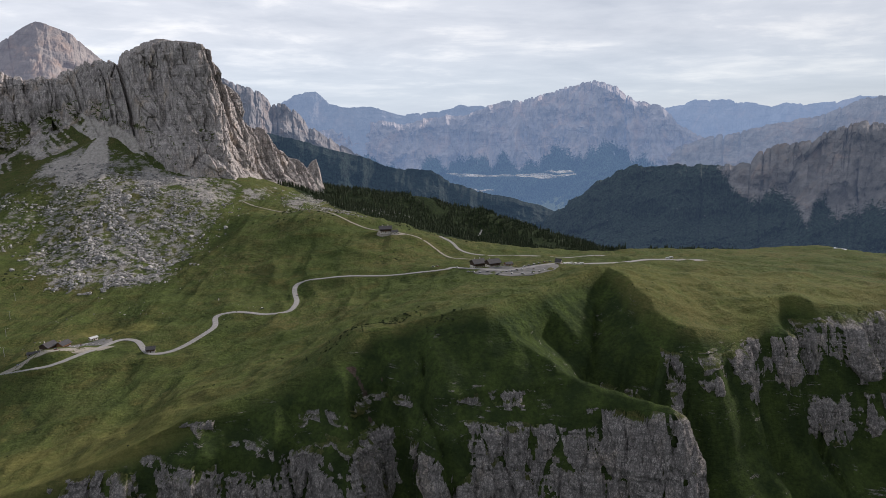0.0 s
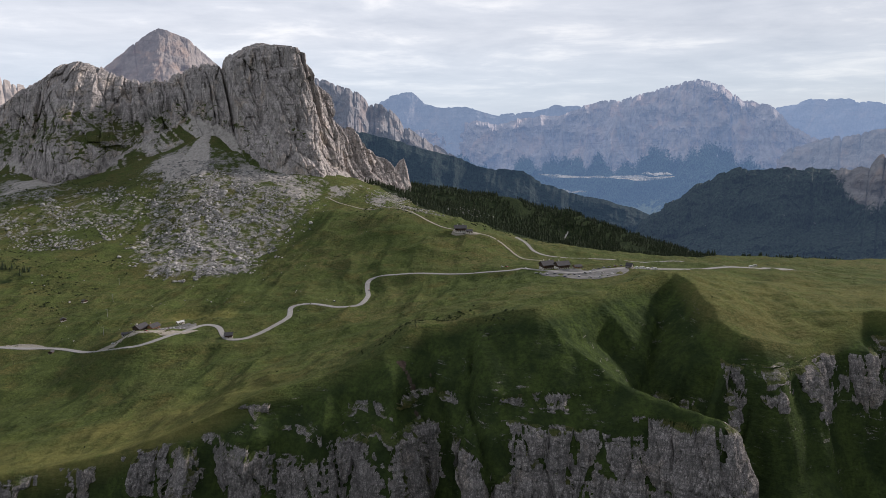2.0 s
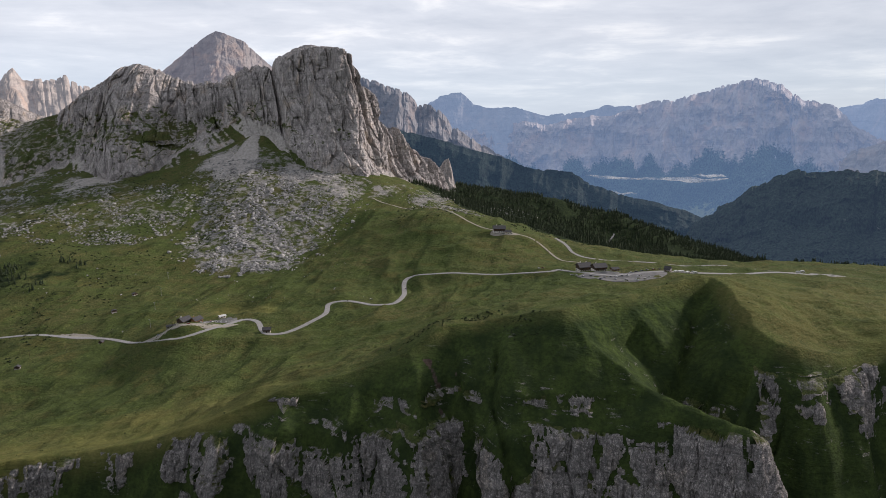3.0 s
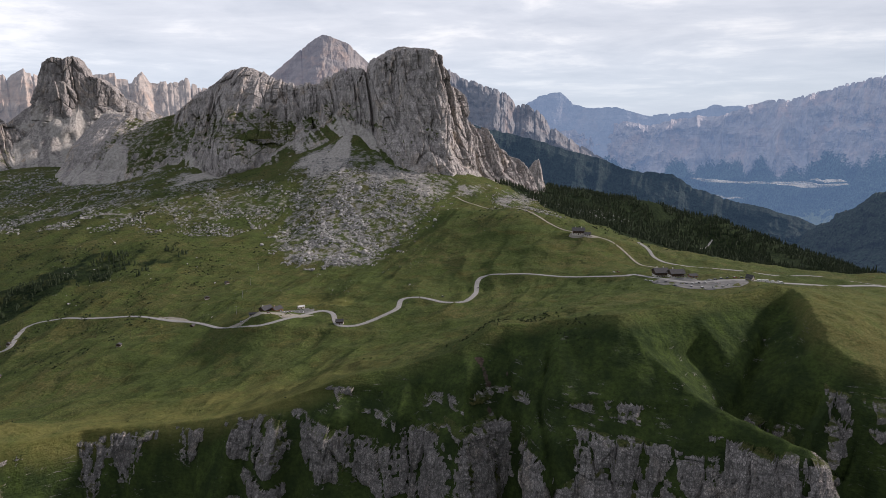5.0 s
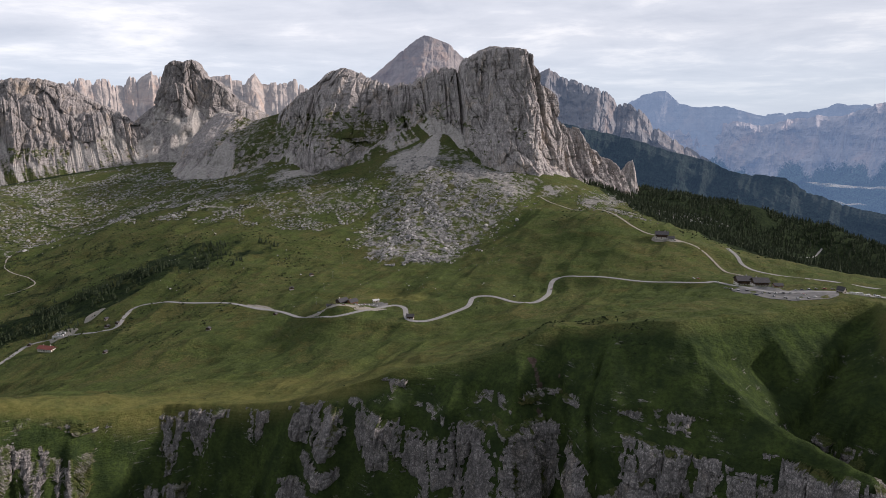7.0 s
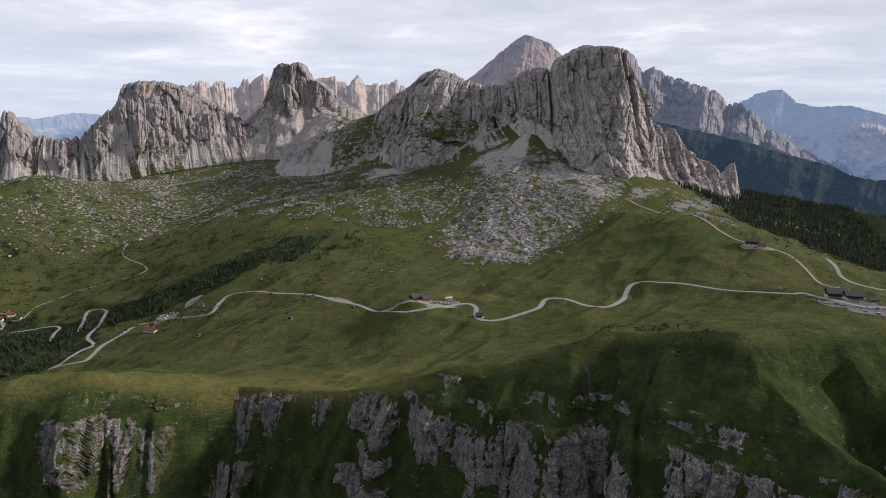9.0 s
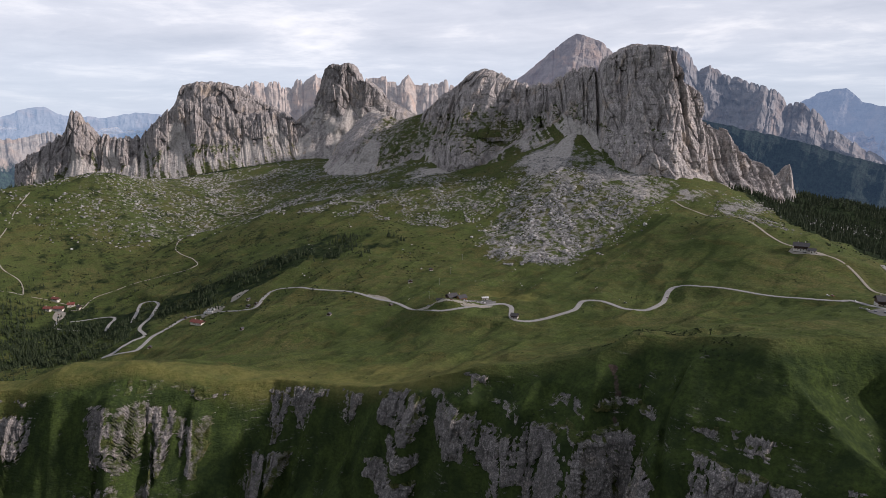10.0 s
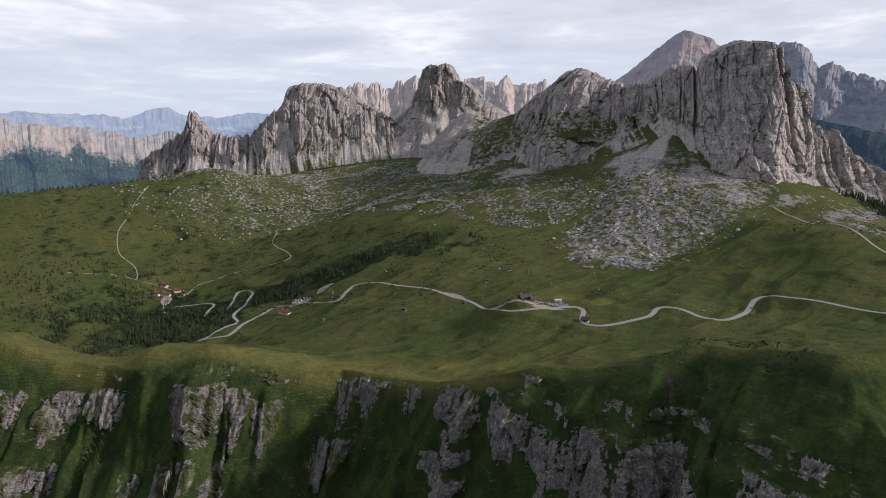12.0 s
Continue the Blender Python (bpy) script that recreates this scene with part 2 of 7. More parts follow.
def far_haze_material(name, rock, wood, glow, strength):
    """Ranges kilometres off: rock above, dark woods below, and emission standing in for the light that the air between
    sends back.
    """
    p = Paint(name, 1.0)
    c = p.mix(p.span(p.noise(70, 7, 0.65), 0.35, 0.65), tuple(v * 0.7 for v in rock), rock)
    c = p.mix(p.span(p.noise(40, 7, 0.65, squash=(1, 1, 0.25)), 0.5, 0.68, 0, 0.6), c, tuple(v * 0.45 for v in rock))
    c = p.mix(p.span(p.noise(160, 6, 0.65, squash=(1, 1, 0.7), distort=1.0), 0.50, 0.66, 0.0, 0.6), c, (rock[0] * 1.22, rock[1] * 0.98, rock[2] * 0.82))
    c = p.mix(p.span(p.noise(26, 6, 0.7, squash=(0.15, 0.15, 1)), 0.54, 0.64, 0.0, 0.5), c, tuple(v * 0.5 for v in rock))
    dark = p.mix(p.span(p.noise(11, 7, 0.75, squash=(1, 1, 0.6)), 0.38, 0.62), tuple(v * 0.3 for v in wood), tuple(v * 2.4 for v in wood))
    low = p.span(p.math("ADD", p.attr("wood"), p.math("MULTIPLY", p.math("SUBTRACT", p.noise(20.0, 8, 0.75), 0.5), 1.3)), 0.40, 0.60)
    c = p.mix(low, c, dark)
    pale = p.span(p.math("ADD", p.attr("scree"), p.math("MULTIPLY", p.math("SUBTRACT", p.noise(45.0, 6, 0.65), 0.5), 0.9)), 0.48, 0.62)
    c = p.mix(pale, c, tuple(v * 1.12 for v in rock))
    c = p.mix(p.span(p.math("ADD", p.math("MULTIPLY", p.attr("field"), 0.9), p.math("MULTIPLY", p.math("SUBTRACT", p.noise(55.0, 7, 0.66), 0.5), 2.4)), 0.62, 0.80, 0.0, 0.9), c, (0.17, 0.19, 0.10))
    # haze: an even blue emission over the whole range
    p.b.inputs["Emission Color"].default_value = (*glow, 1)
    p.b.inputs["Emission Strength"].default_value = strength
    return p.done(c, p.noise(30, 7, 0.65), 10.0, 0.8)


def plain(name, colour, rough=0.8, vary=0.25, size=1.5, metal=0.0, by_object=False):
    p = Paint(name, rough)
    c = p.mix(p.span(p.noise(size, 5, 0.65), 0.3, 0.7), tuple(v * (1 - vary) for v in colour), tuple(min(1, v * (1 + vary)) for v in colour))
    if by_object:
        c = p.mix(1.0, c, p.mix(p.chance(), (0.7, 0.7, 0.7), (1.15, 1.12, 1.1)), "MULTIPLY")
    return p.done(c, p.noise(size * 0.4, 4, 0.6), 0.05, 0.4, metal=metal)


GROUND = ground_material()
CLIFF = cliff_material(warm=0.72)
BED_ROCK = cliff_material("bedded_limestone", 17.0, 0.40, True, 1.14, 1.1, 0.9, 1.9)

# ---------------------------------------------------------------- the lie of the land


def lattice(ix, iy, iz, seed):
    h = (ix * 374761393 + iy * 668265263 + iz * 2147483647 + seed * 1274126177) & 0xFFFFFFFF
    h = ((h ^ (h >> 13)) * 1274126177) & 0xFFFFFFFF
    h = ((h ^ (h >> 16)) * 2246822519) & 0xFFFFFFFF
    return ((h ^ (h >> 15)) & 0xFFFF) / 32767.5 - 1.0


def wave(x, y, z=0.0, seed=0):
    """Smooth noise from -1 to 1 on arrays."""
    x, y, z = np.broadcast_arrays(np.asarray(x, float), np.asarray(y, float), np.asarray(z, float))
    fx, fy, fz = np.floor(x), np.floor(y), np.floor(z)
    ix, iy, iz = fx.astype(np.int64), fy.astype(np.int64), fz.astype(np.int64)
    u, v, w = x - fx, y - fy, z - fz
    u, v, w = (q * q * q * (q * (q * 6 - 15) + 10) for q in (u, v, w))
    total = 0.0
    for a in (0, 1):
        for b in (0, 1):
            for c in (0, 1):
                k = (u if a else 1 - u) * (v if b else 1 - v) * (w if c else 1 - w)
                total = total + k * lattice(ix + a, iy + b, iz + c, seed)
    return total


def fbm(x, y, z=0.0, octaves=4, seed=0, gain=0.5):
    total, amp = 0.0, 1.0
    for k in range(octaves):
        total = total + amp * wave(x * 2.03 ** k, y * 2.03 ** k, z * 2.03 ** k, seed + 17 * k)
        amp *= gain
    return total


def ridged(x, y, z=0.0, octaves=4, seed=0):
    total, amp = 0.0, 1.0
    for k in range(octaves):
        total = total + amp * (1 - 2 * np.abs(wave(x * 2.1 ** k, y * 2.1 ** k, z * 2.1 ** k, seed + 31 * k)))
        amp *= 0.5
    return total


def ease(a, b, v):
    q = np.clip((v - a) / (b - a), 0, 1)
    return q * q * (3 - 2 * q)


def worley(x, y, seed=0):
    """Cells of broken rock: the height of a tilted facet in each cell, and how far its nearest joint is."""
    x, y = np.broadcast_arrays(np.asarray(x, float), np.asarray(y, float))
    fx, fy = np.floor(x).astype(np.int64), np.floor(y).astype(np.int64)
    d1, d2, val = np.full(x.shape, 9.0), np.full(x.shape, 9.0), np.zeros(x.shape)
    for a in (-1, 0, 1):
        for b in (-1, 0, 1):
            cx, cy = fx + a, fy + b
            d = np.hypot(cx + 0.5 + 0.42 * lattice(cx, cy, 0, seed) - x, cy + 0.5 + 0.42 * lattice(cx, cy, 1, seed) - y)
            near = d < d1
            d2 = np.where(near, d1, np.minimum(d2, d))
            facet = 0.7 * lattice(cx, cy, 2, seed) + 1.3 * lattice(cx, cy, 3, seed) * (x - cx - 0.5) + 0.7 * lattice(cx, cy, 4, seed) * (y - cy - 0.5)
            val = np.where(near, facet, val)
            d1 = np.where(near, d, d1)
    return val, d2 - d1


# spot heights of the high ground behind the rim: x, y, height over the pass
CREST = [(37, 538, 40), (-12, 547, 26), (-63, 543, 18), (-92, 512, 1), (-136, 494, -16), (-187, 470, -25), (-231, 445, -44),
         (-300, 445, -70), (-380, 425, -86), (-440, 378, -88), (-474, 401, -94), (-517, 285, -62), (-475, 255, -80), (-547, 172, -104),
         (-575, 225, -74), (-691, 105, -70), (-620, 330, -98), (-800, 60, -60), (-1000, 20, -90)]
DOME = [(183, 700, 38), (211, 705, 30), (256, 588, 2), (286, 592, 5), (230, 640, 26), (347, 625, 18), (72, 600, 38), (107, 645, 35), (90, 570, 36),
        (395, 919, -11), (450, 917, -16), (458, 650, 10), (330, 720, 14), (600, 650, 5), (200, 610, 24), (420, 600, 6),
        (300, 820, -4), (107, 730, 4), (759, 1294, -68), (800, 800, -20), (620, 1050, -38)]
MEADOW = [(-182, 601, -43), (-218, 644, -56), (-296, 565, -77), (-417, 515, -96), (-466, 614, -104), (-587, 511, -122), (-616, 574, -112), (-660, 430, -140),
          (20, 640, 12), (-80, 640, -12), (-100, 720, -30), (-750, 480, -158), (-800, 330, -190), (-700, 250, -138), (-900, 250, -225)]
ROADSIDE = [(-205, 880, -62), (-213, 924, -52), (-188, 943, -44), (-69, 919, -30), (13, 898, -15), (64, 845, -5), (104, 805, -3), (163, 855, 0), (-281, 835, -58),
            (-293, 800, -64), (-308, 747, -71), (-335, 715, -74), (-374, 763, -72), (-414, 715, -72), (-436, 680, -68), (-495, 690, -86), (-567, 700, -98), (-646, 735, -103),
            (-850, 705, -123), (-881, 660, -130), (-972, 590, -170), (-925, 549, -172), (-935, 406, -195), (-1217, 588, -205), (-1342, 477, -236), (-1148, 523, -212)]
SLOPE = [(-90, 1091, -6), (-42, 1086, -8), (-240, 1230, 18), (-165, 1152, 8), (-7, 1060, -30), (-318, 1006, -52), (-580, 982, -74), (-593, 1005, -62), (-469, 1095, -56), (-268, 1173, 15),
         (-432, 1393, 22), (-589, 1250, 5), (-536, 980, -76), (-906, 1064, -46), (-897, 952, -54), (-952, 1215, 4), (-646, 800, -92), (-800, 850, -80), (-1048, 1300, 30), (-1261, 1127, -20),
         (-1452, 1500, 20), (-700, 1150, -40), (-420, 1200, -20), (-908, 757, -95)]
WALLFOOT = [(-1584, 1600, -10), (-1517, 1640, 50), (-1235, 1480, 35), (-1105, 1400, 28), (-1008, 1420, 47), (-902, 1450, 78), (-846, 1500, 104), (-790, 1540, 148), (-729, 1500, 108), (-636, 1450, 66),
            (-521, 1430, 54), (-439, 1440, 44), (-368, 1520, 20), (-322, 1700, -20), (-300, 1900, -60), (-900, 1330, 30), (-700, 1330, 40), (-280, 1350, 0)]
EAST = [(120, 2127, -203), (100, 1500, -110), (300, 1400, -110), (402, 1445, -104), (0, 1800, -160), (300, 1900, -215), (700, 1700, -180), (-270, 2180, -52), (-50, 2200, -84), (140, 2290, -136), (300, 2350, -198), (480, 2300, -248), (-100, 2750, -320), (600, 2700, -420), (1200, 2000, -330),
        (200, 3600, -460), (900, 3600, -500), (1500, 1200, -130), (2500, 1500, -350), (3500, 1000, -400), (-400, 3000, -230), (300, 4600, -520), (-600, 4500, -450), (4700, 3000, -450), (1800, 4500, -520), (4600, -500, -450)]
WEST = [(-1566, 810, -150), (-1622, 1011, -130), (-1793, 441, -110), (-1889, 503, -80), (-2174, 346, -32), (-2150, 505, -28), (-2112, 674, -12), (-2070, 814, 15), (-1085, 191, -245), (-1482, 240, -200),
        (-1632, 532, -160), (-1534, 817, -130), (-1815, 1154, -80), (-1946, 1531, 0), (-2120, 1329, -40), (-1400, 1000, -70), (-1300, 750, -150), (-1700, 1400, -20), (-2188, 150, -45), (-1300, 100, -250), (-1700, 0, -180),
        (-1950, 900, -60), (-2300, 1750, 0), (-2650, 1500, -60)]
FARWEST = [(-2600, 400, -200), (-3000, 600, -300), (-4000, 300, -330), (-4700, 400, -350), (-4700, 2500, -350), (-3000, 3500, -200), (-1600, 2400, -60), (-1500, 3500, -200), (-3000, -800, -350), (-4700, -3000, -450),
           (0, -1500, 0), (0, -4700, -500), (4700, -4700, -500), (-4700, 4700, -400), (4700, 4700, -500), (0, 4800, -520), (-2000, -1500, -350), (0, 300, 20), (-200, 250, -25), (-450, 60, -80), (200, 430, 25), (420, 480, 10), (700, 450, 5), (-900, -150, -100)]
SPOTS = np.array(CREST + DOME + MEADOW + ROADSIDE + SLOPE + WALLFOOT + EAST + WEST + FARWEST, float)
SOFT = 14.0


def bend(a, b):
    return np.sqrt(((a[:, None, :] - b[None, :, :]) ** 2).sum(2) + SOFT ** 2)


_k = bend(SPOTS[:, :2], SPOTS[:, :2])
_n = len(SPOTS)
_a = np.zeros((_n + 1, _n + 1))
_a[:_n, :_n] = _k - 4.0 * np.eye(_n)
_a[:_n, _n] = _a[_n, :_n] = 1
PULL = np.linalg.solve(_a, np.append(SPOTS[:, 2], 0))


def high(x, y):
    """Height of the meadows and slopes behind the rim."""
    x, y = np.broadcast_arrays(np.asarray(x, float), np.asarray(y, float))
    flat = np.stack([x.ravel(), y.ravel()], 1)
    z = np.empty(len(flat))
    for k in range(0, len(flat), 40000):
        z[k:k + 40000] = bend(flat[k:k + 40000], SPOTS[:, :2]) @ PULL[:_n] + PULL[_n]
    return z.reshape(x.shape)


# the edge of the high ground, west to east, in plan
WEST_RIM = [(-1500, -80), (-1000, 20), (-800, 60), (-698, 92), (-650, 143), (-609, 184), (-575, 219), (-537, 259), (-512, 292), (-480, 330), (-450, 362), (-425, 398), (-385, 420), (-340, 432), (-300, 440), (-260, 444),
            (-231, 447), (-187, 470), (-136, 494), (-92, 512), (-63, 540), (-12, 548), (36, 535)]
EAST_RIM = [(62, 571), (89, 602), (124, 647), (152, 672), (178, 690), (187, 640), (188, 604), (193, 574), (205, 558), (222, 554), (244, 562), (269, 576), (287, 589), (310, 606), (334, 634), (350, 634), (360, 618), (392, 625),
            (457, 645), (600, 650), (900, 640), (1500, 700)]
RIM = np.array(WEST_RIM + EAST_RIM, float)
RIM_STATION = np.append(0, np.cumsum(np.hypot(np.diff(RIM[:, 0]), np.diff(RIM[:, 1]))))
RIM_WAY = np.gradient(RIM, axis=0)
for _ in range(2):
    RIM_WAY[1:-1] = (RIM_WAY[:-2] + 2 * RIM_WAY[1:-1] + RIM_WAY[2:]) / 4
RIM_WAY /= np.hypot(RIM_WAY[:, 0], RIM_WAY[:, 1])[:, None]
SPURS = [[(36, 535, 39), (56, 515, 21), (74, 503, 8), (100, 486, -3), (128, 474, -9), (150, 463, -12), (167, 452, -13)],
         [(196, 572, 22), (208, 545, -4), (214, 532, -22), (226, 500, -70)]]
# low ribs under the rim: foot of each on the rim, and the way it runs down, in plan
RIBS = [(-610, 184, -470, 40), (-528, 270, -395, 175), (-478, 335, -350, 240), (-420, 402, -330, 290), (-372, 424, -330, 320), (-296, 441, -262, 330), (-231, 447, -212, 330), (-185, 470, -172, 330), (-132, 495, -112, 340),
        (-84, 520, -52, 350), (-12, 548, 2, 350), (262, 572, 296, 440), (316, 610, 352, 450), (392, 625, 430, 470), (500, 648, 530, 480), (640, 650, 680, 480)]


def rim_y(x):
    return np.interp(x, [-5000, -1500, -800, -575, -500, -440, -300, -187, -92, 37, 100, 170, 256, 420, 700, 1500, 5000], [-100, -80, 60, 215, 300, 385, 440, 468, 510, 530, 520, 540, 575, 600, 640, 690, 900])


def nearest_station(bx, by):
    """Station of points that lie on the rim."""
    best, st = np.full(bx.shape, 1e9), np.zeros(bx.shape)
    for k in range(len(RIM) - 1):
        a, d = RIM[k], RIM[k + 1] - RIM[k]
        t = np.clip(((bx - a[0]) * d[0] + (by - a[1]) * d[1]) / (d @ d), 0, 1)
        q = (bx - a[0] - t * d[0]) ** 2 + (by - a[1] - t * d[1]) ** 2
        m = q < best
        best[m], st[m] = q[m], (RIM_STATION[k] + t * (RIM_STATION[k + 1] - RIM_STATION[k]))[m]
    return st


def rim_field(x, y):
    """Distance outside the rim (0 on the high ground), station of the nearest rim point, and its plan place."""
    best = np.full(x.shape, 1e9)
    st, bx, by = np.zeros(x.shape), np.zeros(x.shape), np.zeros(x.shape)
    odd = np.zeros(x.shape, bool)
    for k in range(len(RIM) - 1):
        (ax, ay), (cx, cy) = RIM[k], RIM[k + 1]
        dx, dy = cx - ax, cy - ay
        t = np.clip(((x - ax) * dx + (y - ay) * dy) / (dx * dx + dy * dy), 0, 1)
        nx_, ny_ = ax + t * dx, ay + t * dy
        d2 = (x - nx_) ** 2 + (y - ny_) ** 2
        m = d2 < best
        best[m] = d2[m]
        st[m] = RIM_STATION[k] + t[m] * (RIM_STATION[k + 1] - RIM_STATION[k])
        bx[m], by[m] = nx_[m], ny_[m]
        # rim segments straight overhead in plan
        over = ((ax > x) != (cx > x)) & (y < ay + (x - ax) / (dx if abs(dx) > 1e-9 else 1e-9) * dy)
        odd ^= over
    # points off a corner of the rim spread out along it
    tx = np.interp(st, RIM_STATION, RIM_WAY[:, 0])
    ty = np.interp(st, RIM_STATION, RIM_WAY[:, 1])
    st = st + 0.8 * ((x - bx) * tx + (y - by) * ty)
    return np.where(odd, np.sqrt(best), 0.0), st, bx, by


_rx = np.interp(np.arange(0, RIM_STATION[-1], 4.0), RIM_STATION, RIM[:, 0])
_ry = np.interp(np.arange(0, RIM_STATION[-1], 4.0), RIM_STATION, RIM[:, 1])
RIM_HEIGHT = high(_rx, _ry)


def bed_top(x):
    """Where the thick rock bed begins; the beds dip to the west."""
    return np.interp(x, [-1200, -700, -450, -370, -300, -231, -183, -130, -81, 0, 44, 90, 120, 175, 256, 400, 800], [-95, -92, -86, -88, -76, -54, -44, -43, -44, -31, -25, -24, -18, -15, -8, -2, 0])


def thin_top(x):
    return np.interp(x, [-260, -136, -80, 44, 120], [-34, -27, -20, -8, -6])


def cut(h, x, y, st, gully):
    """Turns an even slope into beds: steep where rock crops out. Returns the height and how rocky it is."""
    jag = 2.6 * wave(st / 27.0, 0.2, 0, 70) + 1.6 * wave(st / 7.0, 0.7, 0, 71)
    top = bed_top(x) + jag
    t2 = thin_top(x) + 0.4 * jag
    # the beds are broken by turf slopes, more so to the west, and run out in the grassy bowl
    west = ease(-215, -290, x)
    here = wave(st / 52.0, 0.6, 0, 75) + 0.35 * wave(st / 17.0, 0.6, 0, 76)
    solid = ease(-0.30 - 0.9 * (1 - west), 0.0 - 0.9 * (1 - west), here)
    bowl = ease(60, 85, x) * ease(202, 190, x) * ease(478, 496, y)
    solid = solid * (1 - bowl)
    solid = solid * (1 - west * 0.9 * ease(0.10, 0.02, gully))
    step = (0.66 + 0.34 * solid) * (1 - bowl)
    thin_on = ease(-240, -200, x) * ease(110, 85, x) * ease(-0.85, -0.45, wave(st / 19.0, 0.9, 0, 72))
    z = h - thin_on * np.clip(t2 - h, 0, 2.2) * 2.2
    thick = (0.8 + 0.4 * wave(st / 33.0, 0.4, 0, 73)) 
    z = z - step * np.clip(top - h, 0, 40 * thick) * 1.9
    second = top - 54 + 4 * wave(st / 11.0, 0.3, 0, 79)
    again = ease(-0.1, 0.3, wave(st / 26.0, 0.1, 0, 74))
    z = z - np.clip(second - h, 0, 14) * 1.5 * again
    rocky = np.maximum(solid * ease(-0.6, 0.8, top - h) * ease(44 * thick, 34 * thick, top - h), thin_on * ease(-0.3, 0.3, t2 - h) * ease(2.8, 2.0, t2 - h))
    rocky = np.maximum(rocky, ease(0, 1, second - h) * ease(16, 12, second - h) * again)
    return z, rocky


def lie(x, y, masks=False):
    """Height of the land before its fine folds."""
    x, y = np.broadcast_arrays(np.asarray(x, float), np.asarray(y, float))
    z = high(x, y)
    out_d, rocky_all, station = np.zeros(x.shape), np.zeros(x.shape), np.zeros(x.shape)
    k = (x > -1500) & (x < 1500) & (y < 705)
    if k.any():
        xx, yy = x[k], y[k]
        d, st, bx, by = rim_field(xx, yy)
        foot_st = nearest_station(bx, by)
        o = d > 0
        xx, yy, d, st, bx, foot_st = xx[o], yy[o], d[o], st[o], bx[o], foot_st[o]
        base = np.interp(foot_st, np.arange(len(RIM_HEIGHT)) * 4.0, RIM_HEIGHT)
        fall = np.interp(bx, [-1500, -500, -380, -250, -150, 30, 60, 175, 190, 260, 400], [0.78, 0.76, 0.78, 0.76, 0.74, 0.74, 0.78, 0.82, 0.80, 0.82, 0.82])
        d2 = d + 3.5 * fbm(xx / 45.0, yy / 45.0, 0, 3, 33) * ease(3, 35, d)
        h = base - fall * np.maximum(d2, 0) * (1 + 0.0004 * d)
        for ax, ay, cx, cy in RIBS:
            dx, dy = cx - ax, cy - ay
            ln = math.hypot(dx, dy)
            t = ((xx - ax) * dx + (yy - ay) * dy) / ln
            off = ((xx - ax) * dy - (yy - ay) * dx) / ln
            h = h + 13.0 * ease(2, 45, t) * ease(ln * 1.5, ln, t) * np.clip(1 - np.abs(off) / 26.0, 0, 1) ** 1.3
        h = h + ease(6, 40, d) * (ridged(st / 37.0 + 0.25 * wave(d / 30.0, st / 60.0, 0, 39), d / 120.0, 0, 3, 40) - 0.6) * 2.2
        # clefts that run straight down the face
        gully = np.abs(wave(st / 47.0 + 0.10 * wave(d / 30.0, st / 40.0, 0, 44), d / 260.0, 0, 41))
        calm = ease(25, -25, xx) * (1 - 0.55 * ease(-230, -330, xx)) + 0.5 * ease(195, 230, xx)
        h = h - calm * ease(16, 60, d) * (8.0 + 8.0 * wave(st / 80.0, 0.3, 0, 42)) * ease(0.20, 0.0, gully) + ease(16, 60, d) * 6.0 * np.clip(gully - 0.2, 0, 0.5)
        for spur in SPURS:
            p = np.array(spur, float)
            for a, b in zip(p[:-1], p[1:]):
                v = b - a
                t = np.clip(((xx - a[0]) * v[0] + (yy - a[1]) * v[1]) / (v[0] ** 2 + v[1] ** 2), 0, 1)
                off = np.hypot(xx - a[0] - t * v[0], yy - a[1] - t * v[1])
                gentle = ease(-2, 8, (v[0] * (yy - a[1]) - v[1] * (xx - a[0])) / math.hypot(v[0], v[1]))
                roof = a[2] + t * v[2] - (0.55 - 0.31 * gentle) * off - (0.004 + 0.002 * gentle) * off ** 2
                if spur is SPURS[0]:
                    # the sunny flank of the great spur steepens on its way down
                    lean = np.interp(0.845 * xx - 0.535 * yy, [-256, -220, -193, -174, -165, -100], [0.20, 0.35, 0.37, 0.62, 0.76, 0.86])
                    roof = roof + gentle * (a[2] + t * v[2] - lean * off - roof)
                beside = gentle * ease(85, 60, off) * ease(2, 30, d) * (spur is not SPURS[1]) * ((t > 0) & (t < 1))
                h = h + beside * (np.minimum(roof, h) - h)
                h = np.maximum(h, roof)
        h, rocky = cut(h, xx, yy, st, gully)
        h = np.maximum(h, -430 + 6 * wave(xx / 60.0, yy / 60.0, 0, 36))
        fade = ease(-1500, -1100, xx) * ease(1500, 1100, xx)
        zk = z[k]
        zk[o] = zk[o] + (h - zk[o]) * fade
        z = z.copy()
        z[k] = zk
        for arr, val in ((out_d, d), (rocky_all, rocky * fade), (station, st)):
            tmp = arr[k]
            tmp[o] = val
            arr[k] = tmp
    return (z, out_d, rocky_all, station) if masks else z


def steps(*runs):
    """Places along an axis: (start, end, spacing), the spacing gliding from run to run."""
    out = []
    for a, b, d0, d1 in runs:
        v = a
        while v < b - 1e-6:
            out.append(v)
            v += d0 + (d1 - d0) * (v - a) / (b - a)
    return np.array(out + [runs[-1][1]], float)


